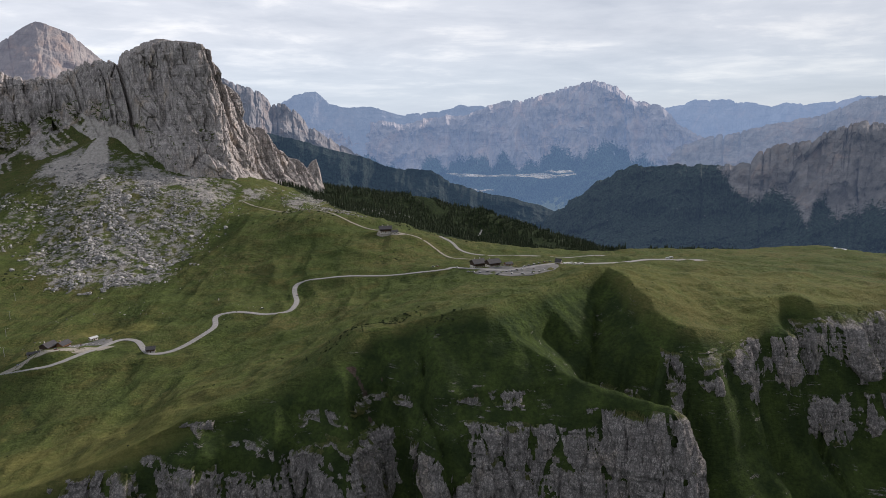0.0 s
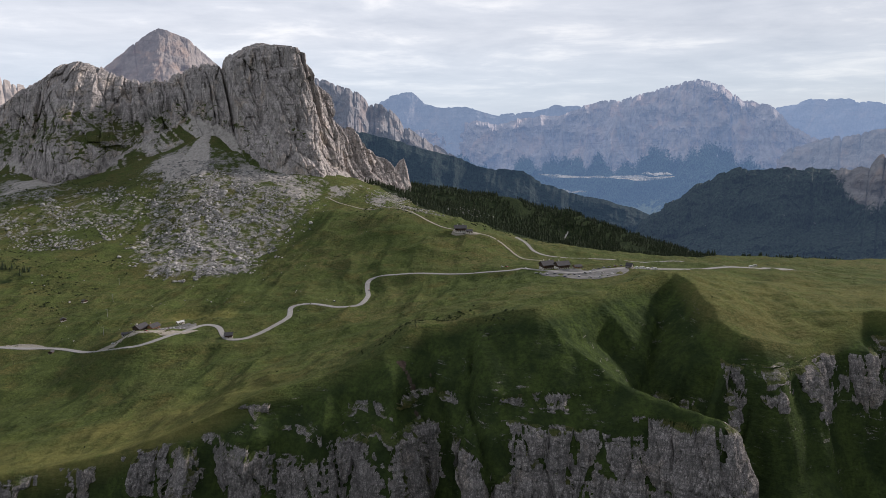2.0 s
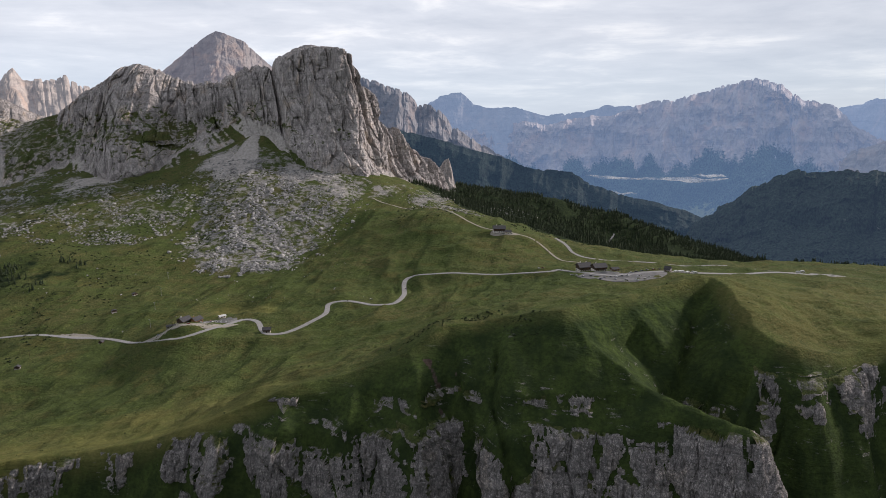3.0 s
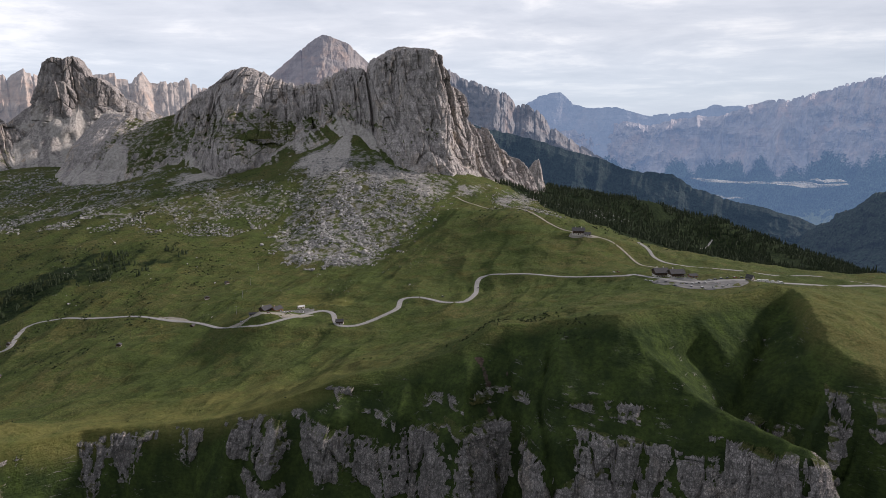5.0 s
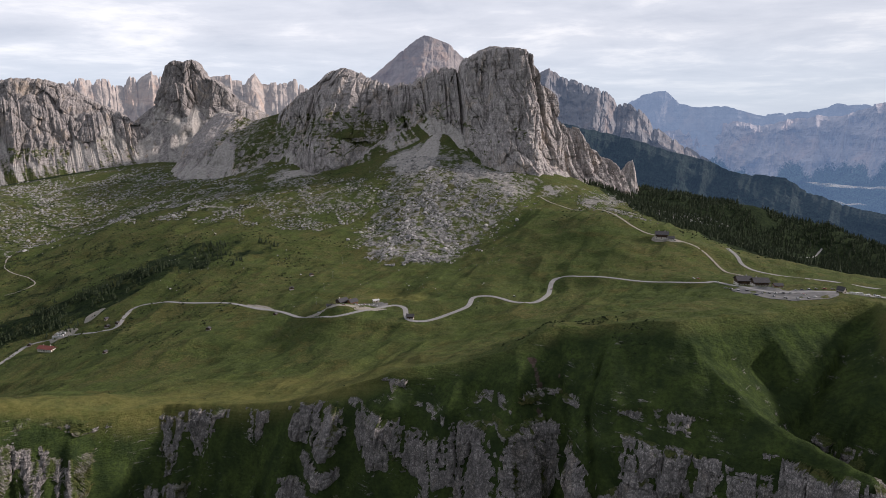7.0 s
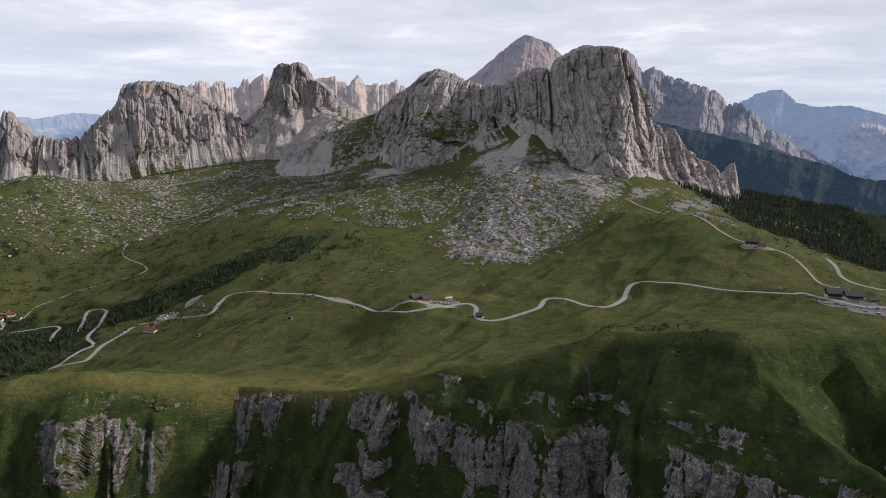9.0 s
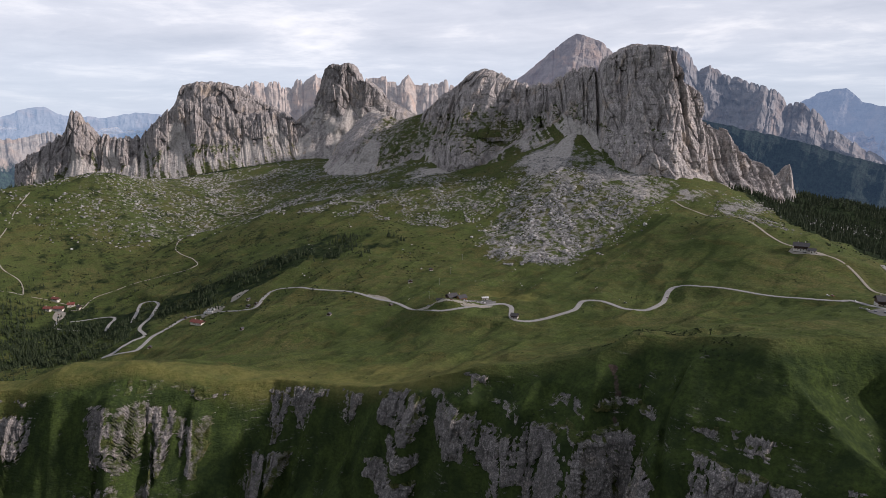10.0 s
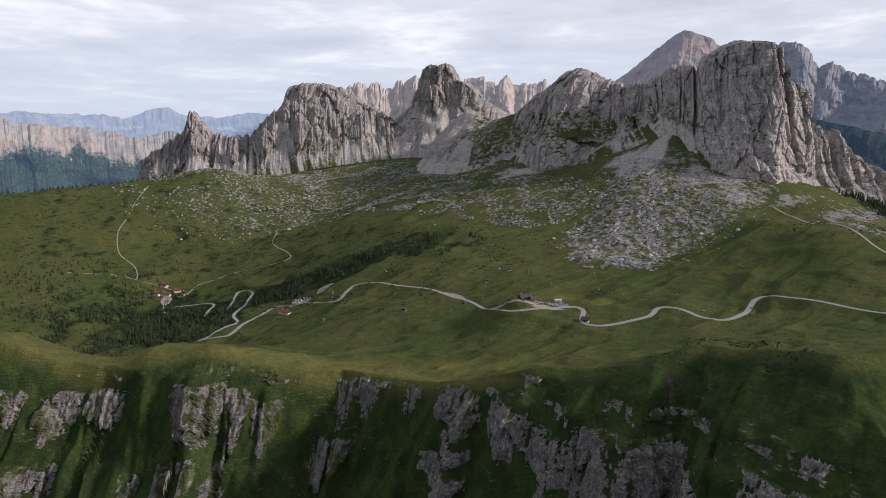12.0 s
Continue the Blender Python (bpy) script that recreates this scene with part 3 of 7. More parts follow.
def mesh_grid(name, px, py, pz, material, smooth=True, layers=()):
    """A sheet from three arrays of one shape; layers: name and array of each surface mask."""
    r, c = px.shape
    k = np.arange(r * c).reshape(r, c)
    quads = np.stack([k[:-1, :-1], k[1:, :-1], k[1:, 1:], k[:-1, 1:]], -1).reshape(-1, 4)
    me = bpy.data.meshes.new(name)
    me.vertices.add(r * c)
    me.vertices.foreach_set("co", np.stack([px, py, pz], -1).astype(np.float32).ravel())
    me.loops.add(quads.size)
    me.loops.foreach_set("vertex_index", quads.astype(np.int32).ravel())
    me.polygons.add(len(quads))
    me.polygons.foreach_set("loop_start", np.arange(0, quads.size, 4, dtype=np.int32))
    me.polygons.foreach_set("use_smooth", np.full(len(quads), smooth) if np.isscalar(smooth) else np.asarray(smooth)[:-1, :-1].ravel())
    for key, values in layers:
        a = me.attributes.new(key, "FLOAT", "POINT")
        a.data.foreach_set("value", np.asarray(values, np.float32).ravel())
    me.update(calc_edges=True)
    me.materials.append(material)
    return me


def land(x, y, masks=False):
    """Height with its folds and hummocks; with masks also the distance before the rim, the rockiness and the rim station."""
    z, out_d, rocky, station = lie(x, y, True)
    zone = ease(0, 14, out_d)
    far = ease(3500, 1500, np.hypot(x, y))
    hum = fbm(x / 70.0, y / 70.0, 0, 4, 5) * 2.2 + fbm(x / 16.0, y / 16.0, 0, 3, 9) * 0.95
    fold = ridged(x / 110.0 + 0.3 * wave(x / 200.0, y / 200.0, 0, 8), y / 170.0, 0, 4, 21) * 4.4
    # long low terraces across the meadow
    terrace = ridged((x + 0.2 * y) / 260.0, (y - 0.30 * x + 18 * wave(x / 90.0, y / 90.0, 0, 24)) / 62.0, 0, 2, 23) * 2.6 * ease(-1300, -1000, x) * ease(120, -60, x) * ease(1150, 950, y)
    hum = hum + terrace * (1 - zone)
    edge_calm = 1 - 0.7 * ease(40, 0, np.abs(y - rim_y(x))) * ease(-900, -700, x) * ease(700, 500, x)
    z = z + (hum + fold) * (1 - zone) * far * edge_calm
    z = z + zone * fbm(x / 9.0, y / 9.0, 0, 3, 11) * 0.7
    return (z, out_d, rocky, station) if masks else z


xs = steps((-4950, -1500, 260, 16), (-1500, -840, 16, 3.0), (-840, 440, 2.2, 2.2), (440, 1000, 3.0, 16), (1000, 4950, 16, 260))
yf = steps((-4950, -100, 300, 8), (-100, 720, 1.6, 1.6), (720, 1500, 3, 5), (1500, 2400, 6, 12), (2400, 4950, 14, 200))
gx0, gy0 = np.meshgrid(xs, yf, indexing="ij")
smooth_z = lie(gx0, gy0)
d = gy0 - rim_y(xs)[:, None]
weight = 0.02 + 0.50 * ease(-150, -90, d) * ease(170, 60, d) + 0.13 * ease(-200, 20, d) * ease(1100, 500, d) + 0.05 * ease(2000, 1200, d) * ease(-300, 0, d) + 0.02 * ease(2600, 2000, d)
rise = np.gradient(smooth_z, axis=1) / np.gradient(yf)[None, :]
flow = weight * np.sqrt(1 + np.minimum(rise ** 2, 12.0) * 1.3)
for _ in range(6):
    flow[1:-1] = (flow[:-2] + 2 * flow[1:-1] + flow[2:]) / 4
cum = np.cumsum((flow[:, 1:] + flow[:, :-1]) / 2 * np.diff(yf)[None, :], axis=1)
cum = np.concatenate([np.zeros((len(xs), 1)), cum], 1)
ROWS_Y = 560
gy1 = np.stack([np.interp(np.linspace(0, c[-1], ROWS_Y), c, yf) for c in cum])
gx1 = np.repeat(xs[:, None], ROWS_Y, 1)

# ---- lines of the roads and tracks, in plan
PASS_ROAD = [(-951, 391), (-931, 407), (-912, 425), (-915, 439), (-969, 481), (-985, 516), (-1005, 554), (-989, 577), (-934, 595), (-870, 611), (-854, 626), (-872, 655), (-876, 679), (-843, 697), (-796, 701), (-723, 716), (-652, 719), (-577, 712), (-496, 682), (-438, 660), (-412, 670), (-398, 706), (-389, 747), (-366, 744), (-336, 708), (-313, 713), (-296, 743), (-285, 779), (-293, 812), (-276, 823), (-252, 819), (-226, 810), (-200, 818), (-199, 859), (-213, 910), (-207, 929), (-175, 927), (-105, 917), (-46, 897), (6, 888), (13, 893), (45, 862), (75, 835), (110, 836), (150, 852), (200, 872), (250, 890), (300, 915), (340, 930)]
LOWER_BENDS = [(-951, 391), (-950, 415), (-990, 456), (-1005, 484), (-1054, 494), (-1096, 523), (-1145, 561), (-1184, 586), (-1234, 590), (-1245, 572), (-1184, 536), (-1138, 512)]
FAR_BENDS = [(-1324, 453), (-1300, 491), (-1264, 515), (-1242, 516), (-1223, 498), (-1187, 476)]
CHALET_TRACK = [(78, 905), (56, 925), (53, 950), (30, 990), (14, 1019), (-10, 1060), (-42, 1086), (-75, 1098), (-110, 1112), (-165, 1152), (-240, 1230), (-300, 1290), (-360, 1340), (-420, 1372)]
HOUSE_LOOP = [(-1376, 455), (-1332, 430), (-1313, 419), (-1285, 430), (-1246, 446)]
VALLEY_TRACK = [(-1375, 468), (-1360, 487), (-1405, 531), (-1398, 571), (-1361, 646), (-1299, 722), (-1337, 743), (-1440, 749), (-1481, 766), (-1530, 806), (-1705, 979), (-1686, 1030), (-1670, 1126)]
WEST_TRACK = [(-1380, 500), (-1421, 468), (-1455, 445), (-1480, 413), (-1521, 420), (-1569, 423), (-1630, 406), (-1735, 425), (-1831, 473), (-1905, 507), (-2036, 585)]
UPPER_TRAIL = [(-1685, 1039), (-1644, 1079), (-1495, 1075), (-1360, 1088), (-1316, 1147), (-1375, 1220), (-1484, 1282), (-1506, 1375)]
WEST_LANE = [(-1480, 410), (-1525, 385), (-1553, 321), (-1570, 274)]
EAST_ROAD = [(340, 930), (391, 945), (385, 975), (367, 985), (305, 1005), (224, 1033), (134, 1043), (61, 1050), (30, 1075), (16, 1110), (-5, 1165)]
WOOD_BEND = [(40, 1945), (62, 1952), (82, 1972), (102, 2036), (115, 2112), (124, 2145), (130, 2166)]


def curve_through(points, spacing=4.0):
    """A smooth line through plan points, at even steps."""
    p = np.array(points, float)
    p = np.vstack([2 * p[0] - p[1], p, 2 * p[-1] - p[-2]])
    out = []
    for a, b, c, e in zip(p[:-3], p[1:-2], p[2:-1], p[3:]):
        n = max(2, int(np.hypot(*(c - b)) / spacing))
        for t in np.arange(n) / n:
            out.append(0.5 * (2 * b + (c - a) * t + (2 * a - 5 * b + 4 * c - e) * t * t + (3 * b - a - 3 * c + e) * t ** 3))
    out.append(p[-2])
    return np.array(out)


def smooth_line(z, n):
    for _ in range(n):
        z[1:-1] = (z[:-2] + 2 * z[1:-1] + z[2:]) / 4
    return z


def road_line(points, soft=40):
    c = curve_through(points)
    z = land(c[:, 0], c[:, 1])
    return np.column_stack([c, smooth_line(z, soft)])


ROADS = {"pass": (road_line(PASS_ROAD), 3.4), "lower": (road_line(LOWER_BENDS), 3.2), "far": (road_line(FAR_BENDS), 3.0), "loop": (road_line(HOUSE_LOOP), 2.6), "chalet": (road_line(CHALET_TRACK), 1.9),
         "valley": (road_line(VALLEY_TRACK), 1.2), "west": (road_line(WEST_TRACK), 1.2), "lane": (road_line(WEST_LANE), 1.4), "trail": (road_line(UPPER_TRAIL), 1.1), "east": (road_line(EAST_ROAD), 2.8), "bend": (road_line(WOOD_BEND), 3.0)}


def bedded(x, y, z):
    """Cuts the beds of the roads into the land."""
    shape = z.shape
    x, y, z = x.ravel(), y.ravel(), z.ravel().copy()
    for line, half in ROADS.values():
        lo, hi = line[:, :2].min(0) - 20, line[:, :2].max(0) + 20
        near = np.flatnonzero((x > lo[0]) & (x < hi[0]) & (y > lo[1]) & (y < hi[1]))
        for k in range(0, len(near), 20000):
            n = near[k:k + 20000]
            dd = np.hypot(x[n][:, None] - line[None, :, 0], y[n][:, None] - line[None, :, 1])
            j = dd.argmin(1)
            w = ease(half + 9, half + 2.0, dd[np.arange(len(n)), j])
            z[n] = z[n] * (1 - w) + (line[j, 2] - 0.25) * w
    return z.reshape(shape)


# faces of bare rock below the rim: where each begins and ends along it, height of its top at both ends, height of its foot, how far it stands out
WEST_FACES = [(840, 874, -106, -110, -152, 5), (884, 934, -118, -114, -166, 6), (934, 992, -110, -109, -150, 7), (876, 930, -184, -182, -226, 4), (1000, 1022, -187, -186, -208, 4), (1036, 1064, -172, -168, -215, 4),
              (1046, 1076, -94, -88, -150, 7), (1070, 1106, -90, -92, -160, 8), (1107, 1134, -98, -99, -162, 7), (1136, 1172, -110, -112, -156, 6), (1064, 1090, -160, -158, -200, 4), (1094, 1120, -166, -164, -215, 4)]
THIN_FACES = [(1082, 1146, -70, -81, -86, 1), (1143, 1188, -80, -93, -100, 2), (1436, 1452, -48, -46, -56, 3), (1464, 1494, -31, -30, -37, 2), (1553, 1584, -29, -25, -36, 3), (1586, 1622, -24, -24, -32, 4), (1622, 1652, -25, -20, -27, 3),
              (1664, 1724, -17, -8, -20, 3), (1724, 1772, -9, -13, -14, 2), (1496, 1530, -44, -42, -50, 2), (900, 980, -98, -94, -102, 2)]
MID_FACES = [(1229, 1254, -93, -90, -142, 6), (1255, 1292, -88, -86, -128, 7), (1258, 1304, -86, -84, -96, 4), (1206, 1236, -152, -150, -196, 6), (1238, 1264, -148, -147, -176, 5), (1328, 1346, -88, -86, -112, 4), (1322, 1352, -82, -79, -88, 2),
             (1376, 1412, -68, -60, -96, 6), (1404, 1440, -58, -52, -94, 8), (1402, 1438, -100, -98, -118, 6), (1384, 1440, -124, -122, -150, 5), (1449, 1492, -53, -51, -98, 9)]
EAST_FACES = [(1494, 1536, -64, -56, -112, 7), (1524, 1574, -48, -46, -118, 8), (1574, 1620, -42, -42, -125, 9), (1628, 1672, -40, -46, -125, 6), (1664, 1694, -58, -56, -120, 4), (1690, 1726, -27, -29, -120, 9), (1728, 1746, -30, -32, -56, 4),
              (1720, 1756, -58, -50, -120, 5), (1744, 1782, -36, -28, -110, 5), (1764, 1826, -18, -16, -112, 8)]
BOWL_FACES = [(1822, 1838, 2, -2, -46, 5), (1836, 1872, -1, -4, -16, 4), (1846, 1866, -8, -12, -34, 4), (1868, 1906, -3, 0, -30, 6), (1884, 1906, -20, -24, -56, 4), (1908, 1942, -2, 0, -52, 6), (1936, 1962, 6, 10, -40, 7), (1950, 2060, 10, 6, -46, 7),
              (1935, 1990, -58, -54, -104, 5), (2000, 2060, -62, -58, -110, 5)]


def face_place(x, st):
    """Place along the rim; east of the great spur it follows the x axis."""
    w = ease(0, 60, x)
    return st * (1 - w) + (1699 + 0.78 * (x - 30)) * w


def bare_faces(c, z):
    """How deep a point lies inside the nearest bare face, in metres, and how far that face stands out."""
    rough = 1.7 + 2.8 * fbm(c / 15.0, z / 22.0, 0, 3, 65) + 1.4 * wave(c / 3.0, z / 7.0, 0, 66)
    best, reach = np.full(np.shape(c), -9.0), np.full(np.shape(c), 3.0)
    for c0, c1, t0, t1, low, out in WEST_FACES + THIN_FACES + MID_FACES + EAST_FACES + BOWL_FACES:
        near = (c > c0 - 12) & (c < c1 + 12)
        if not near.any():
            continue
        cn, zn, rn = c[near], z[near], rough[near]
        top = t0 + (t1 - t0) * np.clip((cn - c0) / (c1 - c0), 0, 1)
        thin = top - low < 16
        pinch = np.where(thin, 0.0, 0.30 * (c1 - c0) * ease(0.5, 0.0, (zn - low) / (top - low)))
        inside = np.minimum(np.minimum(cn - c0 - pinch, c1 - pinch - cn), np.minimum((top - zn) * 1.3, zn - low)) + np.where(thin, 0.35, 1.0) * rn
        inside = np.minimum(inside, (top - zn) * 1.3 + 0.3 * rn)
        more = inside > best[near]
        best[near] = np.where(more, inside, best[near])
        reach[near] = np.where(more, out, reach[near])
    return best, reach


z1, out1, rocky1, st1 = land(gx1, gy1, True)
z1 = bedded(gx1, gy1, z1)
e = 5.0
sx, sy = (lie(gx1 + e, gy1) - lie(gx1 - e, gy1)) / (2 * e), (lie(gx1, gy1 + e) - lie(gx1, gy1 - e)) / (2 * e)
sl = np.hypot(sx, sy) + 1e-6
ox, oy = -sx / sl, -sy / sl
gap = wave(st1 / 20.0, z1 / 60.0, 0, 77) + 0.6 * wave(st1 / 8.0, z1 / 18.0, 0, 78)
rock = np.clip(rocky1 * (0.64 - 0.10 * ease(-180, -260, gx1) + 0.45 * gap), 0, 1)
hard = ease(0.25, 0.6, rocky1)
column = st1 + 0.25 * gy1
relief = (ridged(column / 26.0, z1 / 260.0, 0, 2, 60) * 4.2 + (0.25 + 0.75 * ease(-480, -380, gx1)) * (ridged(column / 9.0, z1 / 90.0, 0, 2, 61) * 2.6 + wave(column / 3.4, z1 / 25.0, 0, 64) * 0.8)
          + wave(gx1 / 70.0, gy1 / 70.0, z1 / 2.6, 62) * 1.0 + np.tanh(4 * wave(gx1 / 60.0, gy1 / 60.0, z1 / 5.0, 63)) * 1.2 - 1.5)
push = hard * relief * ease(-760, -640, gx1) * np.maximum(ease(-700, -740, gx1), ease(440, 480, gx1))
gxa, gya = gx1 + ox * push, gy1 + oy * push
earth = ease(20, 35, out1) * (1 - hard) * ease(0.30, 0.62, wave(st1 / 7.0, z1 / 70.0, 0, 83)) * ease(-0.1, 0.3, wave(st1 / 40.0, z1 / 60.0, 0, 84)) * ease(-70, -35, z1) * ease(-230, -150, gx1) * ease(160, 100, gx1) * 0.80
edge = 40 * fbm(gx1 / 60.0, gy1 / 60.0, 0, 3, 90)
fan_mid = np.interp(gy1, [960, 1100, 1250, 1400, 1550], [-545, -570, -610, -650, -780])
fan_half = np.interp(gy1, [960, 1000, 1150, 1300, 1400, 1550], [40, 110, 135, 170, 200, 30])
fan = ease(50, -30, np.abs(gx1 - fan_mid) - fan_half + edge) * ease(965, 1000, gy1 + 0.4 * edge) * ease(1580, 1480, gy1)
foot_line = np.interp(gx1, [-1600, -1235, -1105, -900, -790, -636, -440, -330], [1560, 1430, 1350, 1400, 1450, 1380, 1370, 1450])
talus = ease(100, 0, np.abs(gy1 - foot_line + edge) - 40) * ease(-1750, -1600, gx1) * ease(-300, -380, gx1) * (0.75 + 0.5 * wave(gx1 / 70.0, gy1 / 120.0, 0, 91))
cone = ease(26, 0, np.abs(gx1 + 790 + 0.15 * (gy1 - 1540)) - 0.28 * np.clip(1545 - gy1, 0, 200)) * ease(1350, 1400, gy1) * ease(1570, 1545, gy1)
skirt = ease(-1650, -1300, gx1) * ease(-640, -800, gx1) * ease(170, 60, np.abs(gy1 - 1180 - 0.12 * (gx1 + 1000) + 2 * edge)) * 0.46
westscree = ease(520, 250, np.hypot((gx1 + 1830) * 0.95, (gy1 - 1080) * 0.72 + edge)) * 0.42
west_foot = ease(230, 40, np.abs(gy1 - np.interp(gx1, [-3100, -2800, -2500, -2350, -2200, -2000, -1800], [720, 900, 1100, 1340, 1550, 1640, 1600])) + 1.2 * edge) * ease(-1750, -1900, gx1) * 0.42
ridge_scree = ease(45, 10, np.abs(gx1 - np.interp(gy1, [1190, 1400, 1620, 1800, 2000], [-170, -320, -300, -250, -140]) + 0.5 * edge)) * ease(1180, 1260, gy1) * ease(2020, 1900, gy1) * 0.6
scree = np.maximum.reduce([fan * 0.50, talus * 0.72, westscree, west_foot, skirt, cone, ridge_scree])
tree_line = np.interp(gx1, [-330, -200, -60, 60, 200, 320, 420, 600, 900], [1620, 1430, 1270, 1190, 1330, 1430, 1480, 1500, 1520])
woods = ease(-25, 25, gy1 - tree_line + 0.5 * edge) * ease(-420, -340, gx1) * 0.95
woods = np.maximum(woods, ease(-2250, -2450, gx1) * 0.9)
woods = np.maximum(woods, 0.60 * ease(150, 60, np.abs(gx1 + 1190 - 0.75 * (gy1 - 480)) + edge) * ease(300, 400, gy1) * ease(1150, 800, gy1))
woods = np.maximum(woods, 0.55 * ease(200, 80, np.hypot((gx1 + 1180) * 0.6, gy1 - 420) + edge))
woods = np.maximum(woods, 0.41 * ease(-850, -1100, gx1) * ease(1400, 1100, gy1) * ease(50, 250, gy1))
inside = gy1 - rim_y(gx1)
dry = ease(150, 20, inside + 0.6 * edge) * ease(-1000, -750, gx1) * ease(-150, -260, gx1) * 0.9
dry = np.maximum(dry, ease(260, 120, np.hypot(gx1 - 330, (gy1 - 690) * 1.2) + edge) * 0.45)
dry = np.maximum(dry, ease(40, 22, np.hypot((gx1 + 424) * 0.6, gy1 - 806) + 0.3 * edge) * 0.9)
rock = rock * np.maximum(ease(-700, -760, gx1), ease(440, 520, gx1))
for c0, z0, c1, z1_, w in ((1687, 26, 1676, -8, 5.0), (1692, 24, 1688, 10, 4.0), (1714, 22, 1724, 2, 7.5), (1600, -4, 1606, -26, 3.5)):
    mid_c = c0 + (c1 - c0) * (z0 - z1) / (z0 - z1_)
    earth = np.maximum(earth * (gx1 < -40), 0.9 * ease(w + 3, w - 3, np.abs(face_place(gx1, st1) - mid_c) + 2 * wave(gx1 / 5.0, z1 / 5.0, 0, 86)) * ease(z1_ - 3, z1_ + 3, z1) * ease(z0 + 2, z0 - 2, z1) * ease(5, 12, out1))
ground = new("ground", mesh_grid("ground", gxa, gya, z1, GROUND, rock < 0.35, (("rock", rock), ("earth", earth), ("scree", scree), ("chalky", np.maximum.reduce([cone, 0.55 * talus, 0.15 * west_foot])), ("wood", woods), ("lush", ease(2, 16, out1)), ("dry", dry))))
tagged(ground, "green alpine meadow slopes with grey limestone cliffs", "ground", kind="structure")



def rock_faces():
    """The bare beds below the rim: a broken rock sheet that comes out of the turf."""
    gx = np.arange(-705.0, 452.0, 1.0)
    off = np.concatenate([np.arange(-205, -150, 2.5), np.arange(-150, 62, 1.0)])
    base_y = rim_y(gx)
    yy = base_y[:, None] + off[None, :]
    xx = np.repeat(gx[:, None], len(off), 1)
    zz = lie(xx, yy)
    climb = np.sqrt(np.gradient(off)[None, :] ** 2 + np.gradient(zz, axis=1) ** 2)
    for _ in range(4):
        climb[1:-1] = (climb[:-2] + 2 * climb[1:-1] + climb[2:]) / 4
    run = np.cumsum(climb, axis=1)
    y = np.stack([np.interp(np.linspace(r[0], r[-1], 330), r, off) for r in run]) + base_y[:, None]
    x = np.repeat(gx[:, None], 330, 1)
    z, out_d, _, st = lie(x, y, True)
    c = face_place(x, st)
    deep, reach = bare_faces(c, z)
    deep = np.where(out_d > 0.5, deep, -9.0) - 20 * ease(60, 85, x) * ease(190, 184, x) * ease(462, 482, y - 0.1 * (150 - x))
    shelf = (z + 0.02 * (c - 1500) + 0.8 * wave(c / 40.0, 0.3, 0, 56)) / 4.2
    deep = deep + 2.2 * lattice(np.floor(shelf).astype(np.int64), np.floor(c / 23.0 + 0.3 * wave(c / 9.0, 0.2, 0, 50)).astype(np.int64), 0, 49) - 2.0 * ease(0.3, 0.75, wave(c / 6.5, z / 26.0, 0, 48)) - 1.6 * ease(0.25, 0.7, wave(c / 30.0, z / 7.0, 0, 47))
    h = 6.0
    sx, sy = (lie(x + h, y) - lie(x - h, y)) / (2 * h), (lie(x, y + h) - lie(x, y - h)) / (2 * h)
    sl = np.hypot(sx, sy) + 1e-6
    wob = c + 1.2 * wave(c / 9.0, z / 13.0, 0, 55)
    v1, j1 = worley(wob / 13.0, z / 60.0 + 0.3 * wave(c / 13.0, 0.5, 0, 52), 51)
    v2, j2 = worley(wob / 5.2, z / 21.0, 53)
    v3, j3 = worley(wob / 2.3, z / 7.0, 54)
    dip = z + 0.02 * (c - 1500) + 0.8 * wave(c / 40.0, 0.3, 0, 56)
    layer = lattice(np.floor(dip / 4.2).astype(np.int64), 0, 0, 57) * 0.8 + 0.35 * lattice(np.floor(dip / 1.4).astype(np.int64), 1, 0, 58)
    seam = ease(0.10, 0.0, np.abs(dip / 4.2 - np.round(dip / 4.2)))
    rough = 3.6 * v1 - 3.0 * ease(0.16, 0.0, j1) + 1.9 * v2 - 1.6 * ease(0.18, 0.0, j2) + 0.6 * v3 + (1.3 * layer - 1.2 * seam) * ease(0.9, 1.7, sl)
    rough = rough * (0.45 + 0.55 * ease(0.7, 1.5, sl))
    stand = ease(-1.5, 2.5, deep)
    push = -2.5 * (1 - stand) + stand * (0.9 + 0.42 * reach * ease(0, 11, deep) + 0.8 * rough * ease(0.0, 4.0, deep))
    px, py = x - sx / sl * push, y - sy / sl * push
    slope = np.abs(np.gradient(z, axis=1)) / (np.hypot(np.gradient(px, axis=1), np.gradient(py, axis=1)) + 0.2)
    turf = np.clip(0.10 + 0.5 * ease(0.95, 0.5, slope) + 0.48 * ease(0.15, 0.6, wave(c / 11.0, dip / 3.4, 0, 59)) * ease(9.0, 2.0, deep), 0, 1)
    # each bare face apart from its neighbours is a part of its own
    kept = push > -1.2
    mark = np.where(kept, np.arange(x.size).reshape(x.shape), -1)
    for _ in range(400):
        was = mark.copy()
        for axis in (0, 1):
            for way in (1, -1):
                if axis == 0:
                    a, b = (mark[1:], mark[:-1]) if way == 1 else (mark[:-1], mark[1:])
                else:
                    a, b = (mark[:, 1:], mark[:, :-1]) if way == 1 else (mark[:, :-1], mark[:, 1:])
                np.copyto(a, np.maximum(a, b), where=(a >= 0) & (b >= 0))
        if (was == mark).all():
            break
    k = np.arange(x.size).reshape(x.shape)
